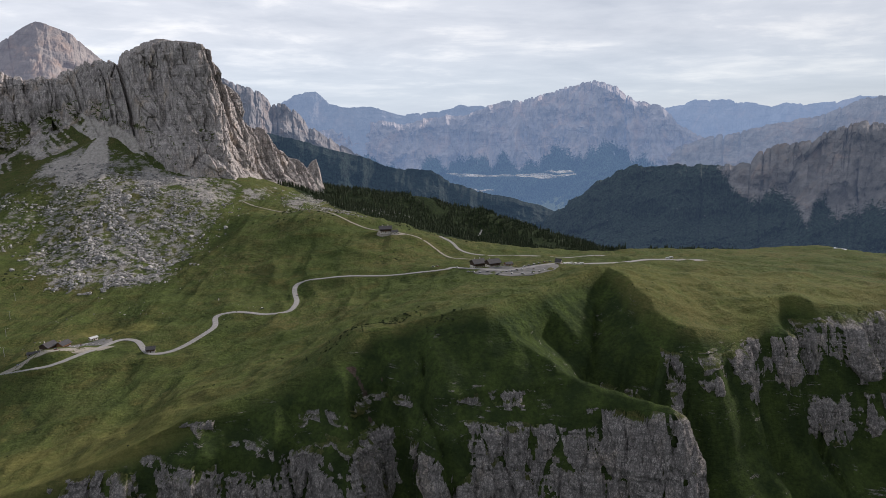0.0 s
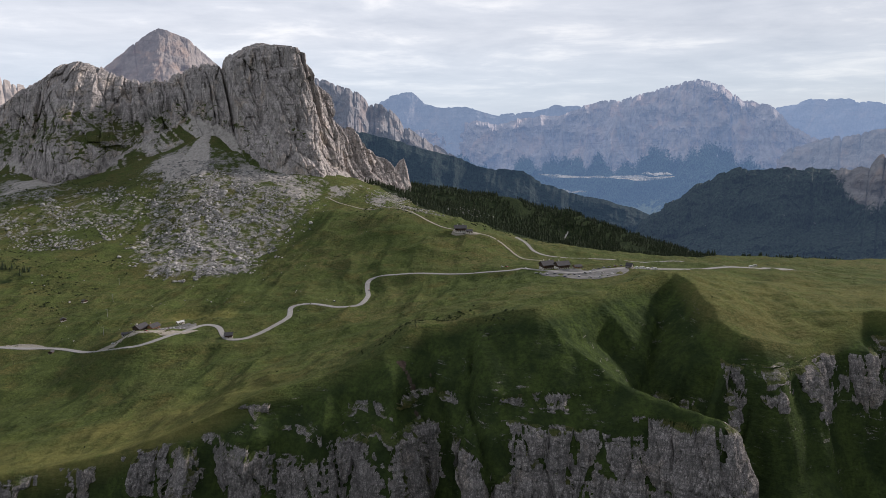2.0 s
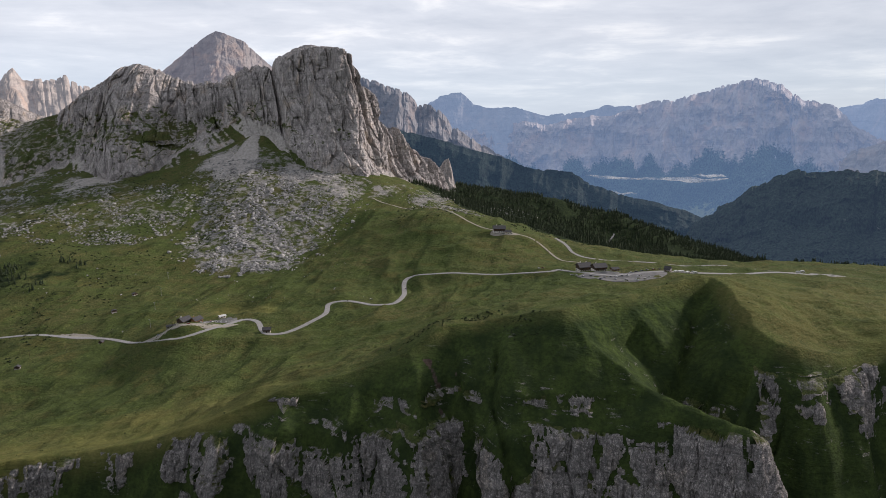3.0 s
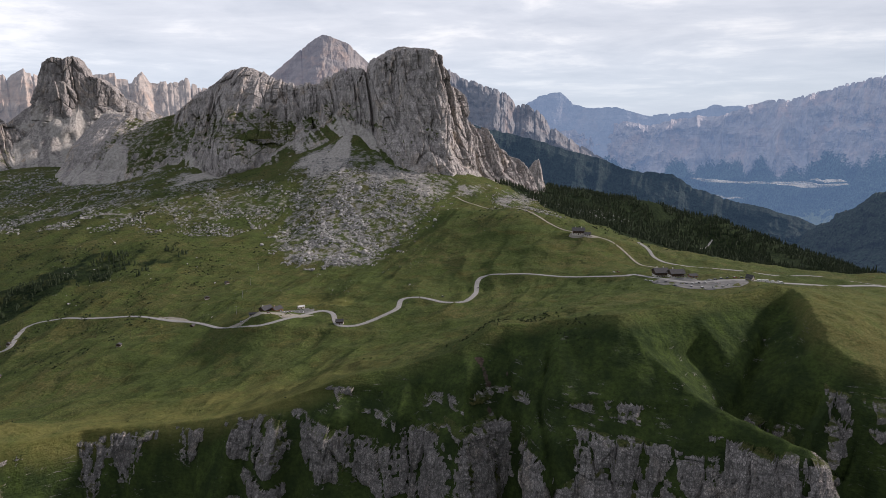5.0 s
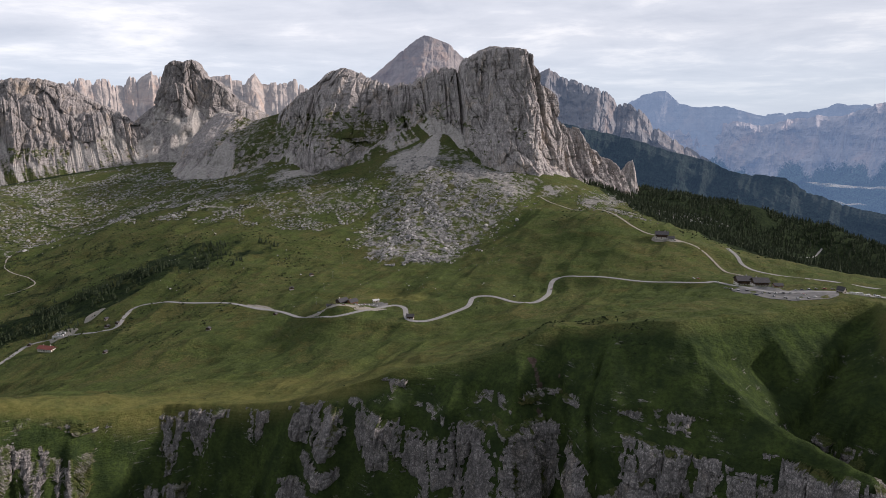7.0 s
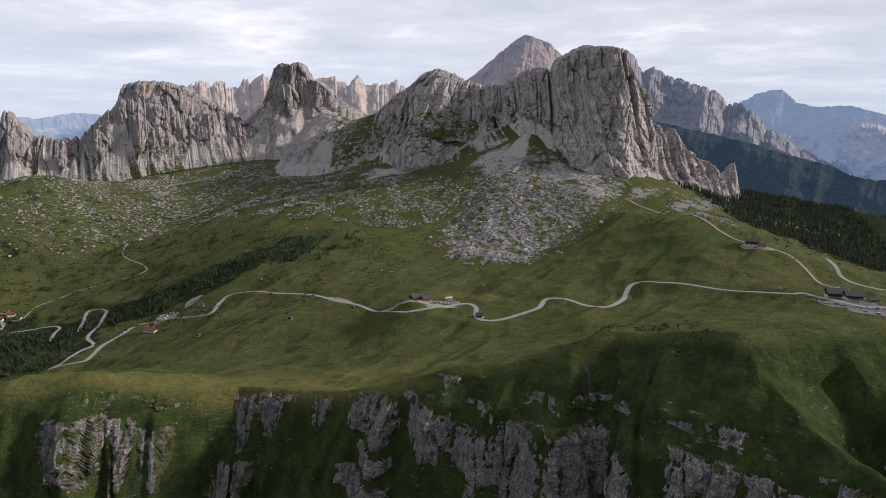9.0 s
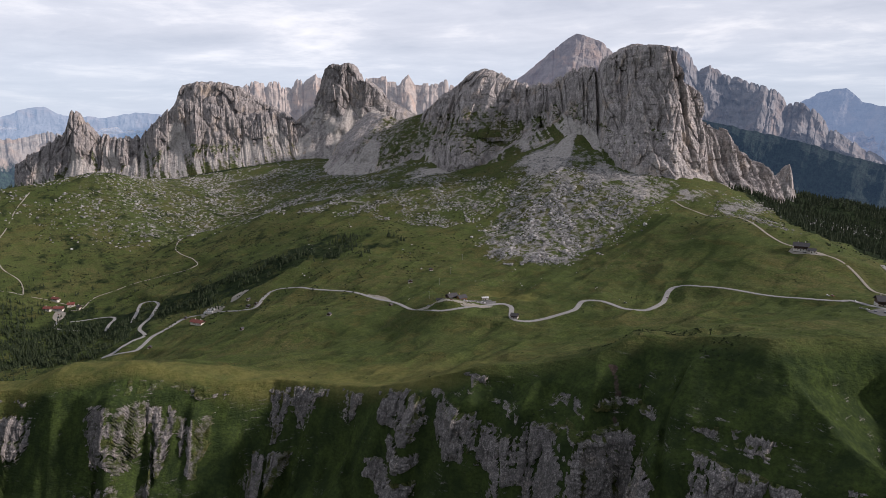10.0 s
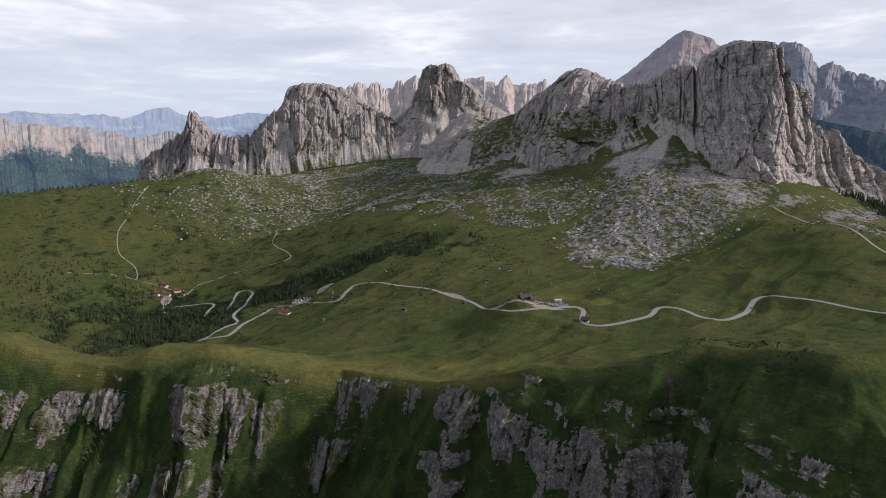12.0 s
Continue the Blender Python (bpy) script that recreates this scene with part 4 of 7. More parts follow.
    quads = np.stack([k[:-1, :-1], k[1:, :-1], k[1:, 1:], k[:-1, 1:]], -1).reshape(-1, 4)
    quads = quads[kept.ravel()[quads].all(1)]
    owner = mark.ravel()[quads[:, 0]]
    names, counts = np.unique(owner, return_counts=True)
    large = names[counts > 250]
    cliff = tagged(new("cliff"), "grey bedded limestone cliffs between steep turf gullies", "cliff", kind="structure")
    co = np.stack([px, py, z], -1).reshape(-1, 3)
    for which in [owner == name for name in large] + [~np.isin(owner, large)]:
        used, index = np.unique(quads[which], return_inverse=True)
        if not len(used):
            continue
        me = bpy.data.meshes.new("rock_face")
        me.from_pydata(co[used].tolist(), [], index.reshape(-1, 4).tolist())
        for key, values in (("turf", turf), ("scree", 0 * z)):
            me.attributes.new(key, "FLOAT", "POINT").data.foreach_set("value", values.ravel()[used].astype(np.float32))
        me.materials.append(BED_ROCK)
        new("rock_face", me).parent = cliff


from_above = None


def ground_z(x, y):
    hit = from_above.ray_cast(Vector((x, y, 3000)), Vector((0, 0, -1)))
    return hit[0].z if hit[0] is not None else float(lie(np.array([x]), np.array([y]))[0])


from mathutils.bvhtree import BVHTree
_v = np.stack([gxa, gya, z1], -1).reshape(-1, 3)
_q = np.arange(gxa.size).reshape(gxa.shape)
_q = np.stack([_q[:-1, :-1], _q[1:, :-1], _q[1:, 1:], _q[:-1, 1:]], -1).reshape(-1, 4)
from_above = BVHTree.FromPolygons(_v.tolist(), _q.tolist())
rock_faces()


def road_mesh(name, line, half, material, lift=0.12):
    """A slab with a slight crown that follows a line over the land."""
    d = np.gradient(line[:, :2], axis=0)
    d /= np.hypot(d[:, 0], d[:, 1])[:, None]
    n = np.column_stack([-d[:, 1], d[:, 0]])
    across = [(-1.0, -1.2), (-1.0, 0.0), (0.0, 0.06), (1.0, 0.0), (1.0, -1.2)]
    px = np.stack([line[:, 0] + n[:, 0] * half * a for a, _ in across], 1)
    py = np.stack([line[:, 1] + n[:, 1] * half * a for a, _ in across], 1)
    pz = np.stack([line[:, 2] + lift + h for _, h in across], 1)
    return new(name, mesh_grid(name, px, py, pz, material, False))


ASPHALT = plain("grey_asphalt", (0.25, 0.245, 0.24), 0.85, 0.2, 3.0)
GRAVEL = plain("pale_gravel", (0.27, 0.25, 0.215), 0.95, 0.25, 2.0)
for key, name, label in (("pass", "road", "winding grey asphalt mountain pass road"), ("lower", "road", "grey asphalt hairpin road below the pass"), ("far", "road", "distant grey asphalt bends beside houses"), ("loop", "road", "pale lane looping between the valley houses"),
                         ("east", "road", "grey asphalt road descending behind the pass"), ("bend", "road", "pale road bend among dark fir trees")):
    tagged(road_mesh(name, *ROADS[key], ASPHALT), label, "road", kind="structure")
for key in ("chalet", "valley", "west", "lane", "trail"):
    tagged(road_mesh("gravel_track", *ROADS[key], GRAVEL), "pale gravel track across the green slope", "track", kind="structure")

# ---------------------------------------------------------------- mountains


def along(points, n):
    """n even stations on a line of any number of columns."""
    p = np.array(points, float)
    s = np.append(0, np.cumsum(np.hypot(np.diff(p[:, 0]), np.diff(p[:, 1]))))
    u = np.linspace(0, s[-1], n)
    return np.column_stack([np.interp(u, s, p[:, k]) for k in range(p.shape[1])])


def u_along(c):
    return np.append(0, np.cumsum(np.hypot(np.diff(c[:, 0]), np.diff(c[:, 1]))))


def blocks(col, up, pillar, seed):
    """Relief of a sheer wall: towers, blocks and cracks."""
    total = 0.0
    for k, (w, h, amp) in enumerate(((110.0, 190.0, 0.62), (46.0, 80.0, 0.36), (19.0, 28.0, 0.13), (7.0, 9.0, 0.045))):
        lean = 0.05 * w / h * wave(col / (w * 3), up / (h * 1.5), 0, seed + 60 + k)
        v, joint = worley(col / w + lean * up / w, up / h + 0.5 * wave(col / w, 0.3, 0, seed + 50 + k), seed + 40 + k)
        total = total + pillar * amp * (v - 0.55 * ease(0.13, 0.0, joint))
    return total


def massif(name, crest, foot, back, material, n_along, n_wall, n_back, jag=8.0, pillar=14.0, seed=0, turf=0.35, size=1.0,
           profile=((0, 0), (0.30, 0.10), (0.55, 0.42), (0.80, 0.76), (0.93, 0.94), (1, 1)), low_scree=0.30, woods=0.0, clefts=(), fields=0.0, columns=0.6, spurs=0.0, green_top=False):
    """A rock wall between a foot line and a crest line, with a back slope behind. clefts: stations from 0 to 1, width and depth in metres."""
    c, f, b = along(crest, n_along), along(foot, n_along), along(back, n_along)
    k = size
    s_c = u_along(c)
    v1, j1 = worley(s_c / (30.0 * k), 0.5, seed + 1)
    v2, j2 = worley(s_c / (11.0 * k), 0.5, seed + 2)
    notch = (-0.8 * ease(0.22, 0.0, j1) - 0.5 * ease(0.2, 0.0, j2)) * ease(-0.2, 0.5, wave(s_c / (60.0 * k), 0.2, 0, seed + 26))
    c[:, 2] += jag * (0.62 * v1 + 0.32 * v2 + notch + 0.3 * fbm(s_c / (20.0 * k), 0.5, 0, 4, seed) + 0.3)
    pr = np.array(profile, float)
    # rows of the wall at even steps of its outline
    hgt, wid = float(np.mean(c[:, 2] - f[:, 2])), float(np.mean(np.hypot(c[:, 0] - f[:, 0], c[:, 1] - f[:, 1])))
    arc = np.append(0, np.cumsum(np.hypot(np.diff(pr[:, 0]) * wid, np.diff(pr[:, 1]) * hgt)))
    q = np.linspace(0, arc[-1], n_wall)
    plan, up1 = np.interp(q, arc, pr[:, 0])[None, :], np.interp(q, arc, pr[:, 1])[None, :]
    swing = 0.05 * wave(c[:, :1] / (70.0 * k), c[:, 1:2] / (70.0 * k), up1 * 3.0, seed + 3) + 0.03 * wave(c[:, :1] / (30.0 * k), c[:, 1:2] / (30.0 * k), up1 * 9.0, seed + 4)
    plan = np.clip(plan + swing * np.sin(np.pi * up1), 0, 1)
    s = np.linspace(0, 1, n_back + 1)[None, 1:]
    px = np.concatenate([f[:, :1] + (c[:, :1] - f[:, :1]) * plan, c[:, :1] + (b[:, :1] - c[:, :1]) * s], 1)
    py = np.concatenate([f[:, 1:2] + (c[:, 1:2] - f[:, 1:2]) * plan, c[:, 1:2] + (b[:, 1:2] - c[:, 1:2]) * s], 1)
    pz = np.concatenate([f[:, 2:3] + (c[:, 2:3] - f[:, 2:3]) * up1, c[:, 2:3] + (b[:, 2:3] - c[:, 2:3]) * s ** 0.8], 1)
    dx, dy = f[:, :1] - c[:, :1], f[:, 1:2] - c[:, 1:2]
    for a in (dx, dy):
        for _ in range(40):
            a[1:-1] = (a[:-2] + 2 * a[1:-1] + a[2:]) / 4
    ln = np.hypot(dx, dy) + 1e-6
    dx, dy = dx / ln, dy / ln
    up = np.concatenate([up1 * np.ones((n_along, 1)), np.ones((n_along, n_back))], 1)
    behind = np.concatenate([np.ones((n_along, n_wall)), 0.3 * np.ones((n_along, n_back))], 1)
    warp = 9 * k * wave(px / (60.0 * k), py / (60.0 * k), pz / (90.0 * k), seed + 10) + 1.5 * k * wave(px / (19.0 * k), py / (19.0 * k), pz / (25.0 * k), seed + 15)
    u = np.linspace(0, 1, n_along)[:, None]
    span = s_c[-1]
    col = (s_c[:, None] + warp) / k
    qx, qy = (px + warp) / k, (py + warp) / k
    # great buttresses, and the gullies between them
    great = 0.5 * ridged(col / 150.0, pz / (900.0 * k), 0, 1, seed + 5) + 0.5 * ridged(col / 64.0, pz / (600.0 * k), 0, 1, seed + 6)
    wall = blocks(col, pz / k, pillar, seed)
    iso = (ridged(qx / 120.0, qy / 120.0, pz / (150.0 * k), 2, seed + 18) * 0.9 + ridged(qx / 42.0, qy / 42.0, pz / (60.0 * k), 3, seed + 19) * 0.42
           + ridged(qx / 13.0, qy / 13.0, pz / (17.0 * k), 2, seed + 20) * 0.14) * pillar
    rel = columns * wall + (1 - columns) * 0.9 * iso + wave(px / (130.0 * k), py / (130.0 * k), pz / (13.0 * k), seed + 8) * pillar * 0.07
    # scree climbs into the gullies, and the wall stands out of it
    gully = great.copy()
    for at, width, deep in clefts:
        cleft = np.exp(-(((u - at) * span + 0.10 * (pz - c[:, 2:3])) / width) ** 2)
        rel = rel - deep * cleft
        gully = gully - 0.9 * np.exp(-(((u - at) * span + 0.10 * (pz - c[:, 2:3])) / (width * 2.6)) ** 2)
    edge = low_scree * (0.50 + 0.85 * ease(0.35, -0.55, gully) + 0.16 * wave(u * span / (14.0 * k), 0.5, 0, seed + 9)) if np.max(woods) <= 0 else 0.05 + 0 * up
    bare = ease(edge - 0.03, edge + 0.09, up)
    full = behind * bare * (0.35 + 0.65 * ease(1.0, 0.95, up))
    soft = behind * ease(0.0, 0.14, up)
    out = rel * full + (great - 0.15) * pillar * (0.75 + spurs) * soft * (0.5 + 0.5 * bare) + behind * ease(0, 0.1, up) * 1.2 * k * fbm(px / (9.0 * k), py / (9.0 * k), 0, 3, seed + 25)
    px, py = px + dx * out, py + dy * out
    pz = pz + full * fbm(px / (12.0 * k), py / (12.0 * k), pz / (12.0 * k), 3, seed + 9) * 2.0 * k
    slope = np.abs(np.gradient(pz, axis=1)) / (np.hypot(np.gradient(px, axis=1), np.gradient(py, axis=1)) + 0.3)
    turf = np.interp(u, np.linspace(0, 1, len(turf)), turf) if isinstance(turf, tuple) else turf
    slant = wave(u * span / (60.0 * k) + pz / (70.0 * k), u * span / (90.0 * k) - pz / (26.0 * k), 0, seed + 30) + 0.5 * wave(u * span / (18.0 * k), pz / (10.0 * k), 0, seed + 31)
    ledges = turf * np.maximum(ease(1.9, 0.9, slope), 1.05 * ease(0.15, 0.55, slant)) * (1.0 if green_top else ease(0.80, 0.40, up)) * bare
    # narrow runs of stones down the talus
    fall = u * span / k + 0.30 * pz / k
    run = wave(fall / 21.0, up * 1.2, 0, seed + 12) + 0.6 * wave(fall / 8.0, up * 2, 0, seed + 21) - 0.5 * gully
    low = (1 - bare) * np.clip(0.62 - 0.25 * turf + 0.30 * run + 0.35 * (up - 0.4 * edge) / (edge + 0.01), 0, 1)
    ledges = np.maximum(ledges, (1 - bare) * np.clip(0.75 * turf - 0.15 * run + 0.25 * ease(0.3, 0.0, up), 0, 1))
    if np.max(woods) > 0:
        woods = np.interp(u, np.linspace(0, 1, len(woods)), woods) if isinstance(woods, tuple) else woods
        chute = -1.3 * great + 0.5 * wave(u * span / (22.0 * k), 0.5, up * 0.8, seed + 13) + 0.35 * wave(u * span / (7.0 * k), 0.5, up, seed + 14)
        thread = 1 - 4.0 * np.abs(wave(u * span / (19.0 * k) + 0.35 * wave(u * span / (30.0 * k), up * 4, 0, seed + 27), 0.5, up * 0.5, seed + 28))
        low = ease(woods * 0.55, woods * 0.8, up) * ease(woods * 1.5, woods * 1.05, up) * ease(0.1, 0.8, thread) * ease(-0.1, 0.4, chute) * 0.50
        low = np.maximum(low, 0.36 * ease(0.1, 0.7, wave(u * span / (6.0 * k), up * 14, 0, seed + 29)) * ease(0.35, 0.6, up))
    uneven = up + 0.08 * great + 0.06 * wave(u * span / (55.0 * k), up, 0, seed + 23) + 0.05 * wave(u * span / (24.0 * k), up * 2, 0, seed + 24)
    tree = ease(1.25, 0.75, uneven / np.maximum(woods, 0.01)) if np.max(woods) > 0 else 0 * up
    return new(name, mesh_grid(name, px, py, pz, material, False, (("turf", ledges), ("scree", low), ("wood", tree), ("field", ease(fields, fields * 0.5, up) if fields > 0 else 0 * up))))


# the great peak over the pass; its crest runs from the western shoulder to the eastern ridge
GUSELA_CREST = [(-1760, 1830, 60), (-1670, 1820, 158), (-1585, 1805, 221), (-1492, 1789, 267), (-1390, 1772, 307), (-1333, 1762, 336), (-1268, 1751, 345), (-1194, 1738, 326), (-1147, 1730, 304),
                (-1065, 1716, 285), (-987, 1703, 288), (-900, 1688, 319), (-802, 1671, 328), (-784, 1668, 345), (-736, 1660, 364), (-693, 1653, 375), (-613, 1639, 368), (-590, 1642, 348), (-576, 1652, 282),
                (-548, 1715, 262), (-539, 1727, 190), (-513, 1766, 172), (-472, 1821, 118), (-454, 1845, 87), (-416, 1895, 55), (-397, 1921, 30)]
GUSELA_FOOT = [(-1680, 1640, -20), (-1584, 1605, -25), (-1517, 1610, 20), (-1380, 1550, 20), (-1235, 1465, 18), (-1105, 1385, 8), (-1008, 1410, 28), (-902, 1445, 58), (-846, 1490, 84), (-795, 1535, 128),
               (-729, 1500, 88), (-636, 1440, 42), (-521, 1420, 32), (-439, 1440, 20), (-380, 1520, 0), (-340, 1700, -35), (-320, 1900, -70)]
GUSELA_BACK = [(-1700, 2000, 60), (-1300, 2000, 150), (-900, 1950, 120), (-650, 1900, 80), (-560, 1950, 20), (-480, 2050, -40)]
# outlines of the face from foot to crest at places along it: part of the way in plan, part of the height
PEAK_FACE = ((0.00, ((0, 0), (0.30, 0.20), (0.45, 0.34), (0.56, 0.48), (0.70, 0.72), (0.88, 0.95), (1, 1))),
             (0.12, ((0, 0), (0.34, 0.26), (0.46, 0.40), (0.58, 0.54), (0.70, 0.76), (0.86, 0.95), (1, 1))),
             (0.22, ((0, 0), (0.24, 0.16), (0.36, 0.34), (0.54, 0.46), (0.66, 0.68), (0.84, 0.92), (1, 1))),
             (0.30, ((0, 0), (0.08, 0.04), (0.24, 0.33), (0.46, 0.53), (0.64, 0.74), (0.85, 0.93), (1, 1))),
             (0.38, ((0, 0), (0.10, 0.05), (0.27, 0.33), (0.48, 0.54), (0.68, 0.78), (0.87, 0.95), (1, 1))),
             (0.44, ((0, 0), (0.38, 0.24), (0.50, 0.38), (0.64, 0.52), (0.76, 0.78), (0.88, 0.96), (1, 1))),
             (0.55, ((0, 0), (0.30, 0.20), (0.44, 0.30), (0.60, 0.46), (0.74, 0.78), (0.86, 0.96), (1, 1))),
             (0.625, ((0, 0), (0.34, 0.24), (0.46, 0.34), (0.60, 0.48), (0.72, 0.78), (0.84, 0.96), (1, 1))),
             (0.65, ((0, 0), (0.18, 0.13), (0.34, 0.36), (0.50, 0.44), (0.60, 0.66), (0.74, 0.97), (1, 1))),
             (0.745, ((0, 0), (0.14, 0.10), (0.30, 0.30), (0.48, 0.42), (0.58, 0.66), (0.72, 0.97), (1, 1))),
             (0.775, ((0, 0), (0.34, 0.12), (0.50, 0.26), (0.60, 0.44), (0.68, 0.70), (0.80, 0.97), (1, 1))),
             (0.83, ((0, 0), (0.46, 0.16), (0.62, 0.28), (0.70, 0.50), (0.78, 0.76), (0.88, 0.97), (1, 1))),
             (0.87, ((0, 0), (0.46, 0.26), (0.58, 0.40), (0.68, 0.58), (0.78, 0.80), (0.90, 0.96), (1, 1))),
             (1.00, ((0, 0), (0.40, 0.26), (0.54, 0.44), (0.66, 0.60), (0.76, 0.80), (0.88, 0.95), (1, 1))))
# where the bare rock begins over the talus, as part of the height
PEAK_TALUS = ((0, 0.12, 0.20, 0.26, 0.34, 0.40, 0.45, 0.52, 0.585, 0.625, 0.655, 0.70, 0.76, 0.82, 0.90, 1), (0.30, 0.32, 0.20, 0.06, 0.04, 0.08, 0.28, 0.36, 0.40, 0.36, 0.14, 0.10, 0.09, 0.18, 0.30, 0.30))
# deep clefts: place along the crest, width, depth, lowest and highest part of the wall
PEAK_CLEFTS = ((0.636, 6, 30, 0.34, 1.0), (0.588, 5, 14, 0.40, 1.0), (0.553, 5, 13, 0.42, 1.0), (0.520, 6, 10, 0.40, 1.0), (0.470, 8, 12, 0.35, 0.95), (0.415, 12, 20, 0.06, 0.75), (0.245, 9, 12, 0.2, 0.9), (0.185, 9, 12, 0.2, 0.9),
               (0.682, 3.5, 9, 0.42, 0.92), (0.716, 3, 8, 0.45, 0.9), (0.748, 4, 10, 0.40, 0.97), (0.790, 5, 16, 0.3, 1.0), (0.838, 7, 18, 0.2, 1.0), (0.872, 5, 14, 0.3, 1.0), (0.905, 5, 12, 0.3, 1.0), (0.945, 5, 12, 0.3, 1.0))
# blocks that stand before the wall: from and to along the crest, from and to in height, metres out
PEAK_BLOCKS = ((0.642, 0.684, 0.42, 0.93, 13), (0.700, 0.735, 0.36, 0.72, 13), (0.742, 0.772, 0.34, 0.995, 12), (0.793, 0.832, 0.26, 0.97, 14), (0.592, 0.630, 0.45, 0.97, 9), (0.524, 0.549, 0.45, 0.97, 8), (0.556, 0.584, 0.47, 0.94, 6),
               (0.285, 0.400, 0.03, 0.40, 14), (0.300, 0.360, 0.52, 0.90, 8), (0.200, 0.240, 0.40, 0.85, 9), (0.662, 0.725, 0.08, 0.30, 10), (0.455, 0.500, 0.40, 0.85, 8), (0.845, 0.868, 0.2, 1.0, 9), (0.880, 0.900, 0.25, 1.0, 8), (0.955, 0.985, 0.2, 1.0, 9))


def great_peak(name, n=820, rows=224, n_back=12, seed=100):
    """The peak over the pass: talus, a lower step, ledges and the sheer upper wall with its pillars and clefts."""
    c, f, b = along(GUSELA_CREST, n), along(GUSELA_FOOT, n), along(GUSELA_BACK, n)
    u = np.linspace(0, 1, n)
    s_c = u_along(c)
    span = s_c[-1]
    v1, j1 = worley(s_c / 26.0, 0.5, seed + 1)
    v2, j2 = worley(s_c / 9.0, 0.5, seed + 2)
    calm = 1 - 0.75 * ease(0.275, 0.29, u) * ease(0.37, 0.35, u) - 0.6 * ease(0.655, 0.665, u) * ease(0.775, 0.765, u)
    c[:, 2] += calm * (5.0 * v1 + 2.4 * v2 - 4.5 * ease(0.2, 0.0, j1) - 1.5 * ease(0.2, 0.0, j2)) * (1 + 1.6 * ease(0.83, 0.86, u))
    for at, w, d, _, hi in PEAK_CLEFTS:
        if hi == 1.0:
            c[:, 2] -= 0.75 * d * np.exp(-((u - at) * span / w) ** 2)
    at = np.array([a for a, _ in PEAK_FACE])
    ctrl = np.array([p for _, p in PEAK_FACE], float)
    pts = np.stack([[np.interp(u, at, ctrl[:, k, j]) for k in range(ctrl.shape[1])] for j in (0, 1)])
    for _ in range(10):
        pts[:, :, 1:-1] = (pts[:, :, :-2] + 2 * pts[:, :, 1:-1] + pts[:, :, 2:]) / 4
    mean = pts.mean(2)
    arc = np.append(0, np.cumsum(np.hypot(np.diff(mean[0]) * 270, np.diff(mean[1]) * 300)))
    q = np.interp(np.linspace(0, arc[-1], rows), arc, np.arange(len(arc)))
    k0 = np.minimum(q.astype(int), len(arc) - 2)
    w1 = (q - k0)[None, :]
    plan, up1 = (pts[j][k0].T * (1 - w1) + pts[j][k0 + 1].T * w1 for j in (0, 1))
    swing = 0.035 * wave(s_c[:, None] / 60.0, up1 * 4.0, 0, seed + 3) + 0.02 * wave(s_c[:, None] / 22.0, up1 * 9.0, 0, seed + 4)
    plan = np.clip(plan + swing * np.sin(np.pi * up1), 0, 1)
    back = np.linspace(0, 1, n_back + 1)[None, 1:]
    px, py = (np.concatenate([f[:, j:j + 1] + (c[:, j:j + 1] - f[:, j:j + 1]) * plan, c[:, j:j + 1] + (b[:, j:j + 1] - c[:, j:j + 1]) * back], 1) for j in (0, 1))
    pz = np.concatenate([f[:, 2:] + (c[:, 2:] - f[:, 2:]) * up1, c[:, 2:] + (b[:, 2:] - c[:, 2:]) * back ** 0.8], 1)
    way = np.stack([f[:, 0] - c[:, 0], f[:, 1] - c[:, 1]])
    for _ in range(60):
        way[:, 1:-1] = (way[:, :-2] + 2 * way[:, 1:-1] + way[:, 2:]) / 4
    way /= np.hypot(*way)
    up = np.concatenate([up1, np.ones((n, n_back))], 1)
    front = np.concatenate([np.ones((n, rows)), 0.25 * np.ones((n, n_back))], 1)
    uu, along_m = u[:, None], s_c[:, None] * np.ones_like(up)
    wob = along_m + 0.10 * pz * wave(along_m / 90.0, 0.4, 0, seed + 14) + 7.0 * wave(along_m / 50.0, pz / 70.0, 0, seed + 10) + 2.5 * wave(along_m / 18.0, pz / 26.0, 0, seed + 11)
    talus = np.interp(u, *PEAK_TALUS)[:, None] + 0.05 * wave(along_m / 38.0, 0.5, 0, seed + 9) + 0.025 * wave(along_m / 11.0, up * 3, 0, seed + 12)
    bare = ease(talus - 0.02, talus + 0.05, up)
    rel = 0.0
    for k, (w, h, amp, crack) in enumerate(((66.0, 150.0, 12.0, 6.0), (27.0, 48.0, 5.6, 2.6), (11.0, 15.0, 1.5, 0.7), (4.6, 5.5, 0.5, 0.2))):
        v, joint = worley(wob / w, pz / h + 0.4 * wave(along_m / w, 0.3, 0, seed + 50 + k), seed + 40 + k)
        rel = rel + amp * v - crack * ease(0.13, 0.0, joint)
    rel = rel + ridged(px / 46.0, py / 46.0, pz / 40.0, 3, seed + 19) * 2.6
    dip = pz - 0.05 * along_m + 2.5 * wave(along_m / 70.0, 0.5, 0, seed + 13)
    bed = lattice(np.floor(dip / 11.0).astype(np.int64), 0, 0, seed) * 1.5 + lattice(np.floor(dip / 4.0).astype(np.int64), 1, 0, seed) * 0.7
    rel = rel + bed * (0.6 + 0.8 * ease(0.6, 0.9, up)) - 1.4 * ease(0.10, 0.0, np.abs(dip / 11.0 - np.round(dip / 11.0)))
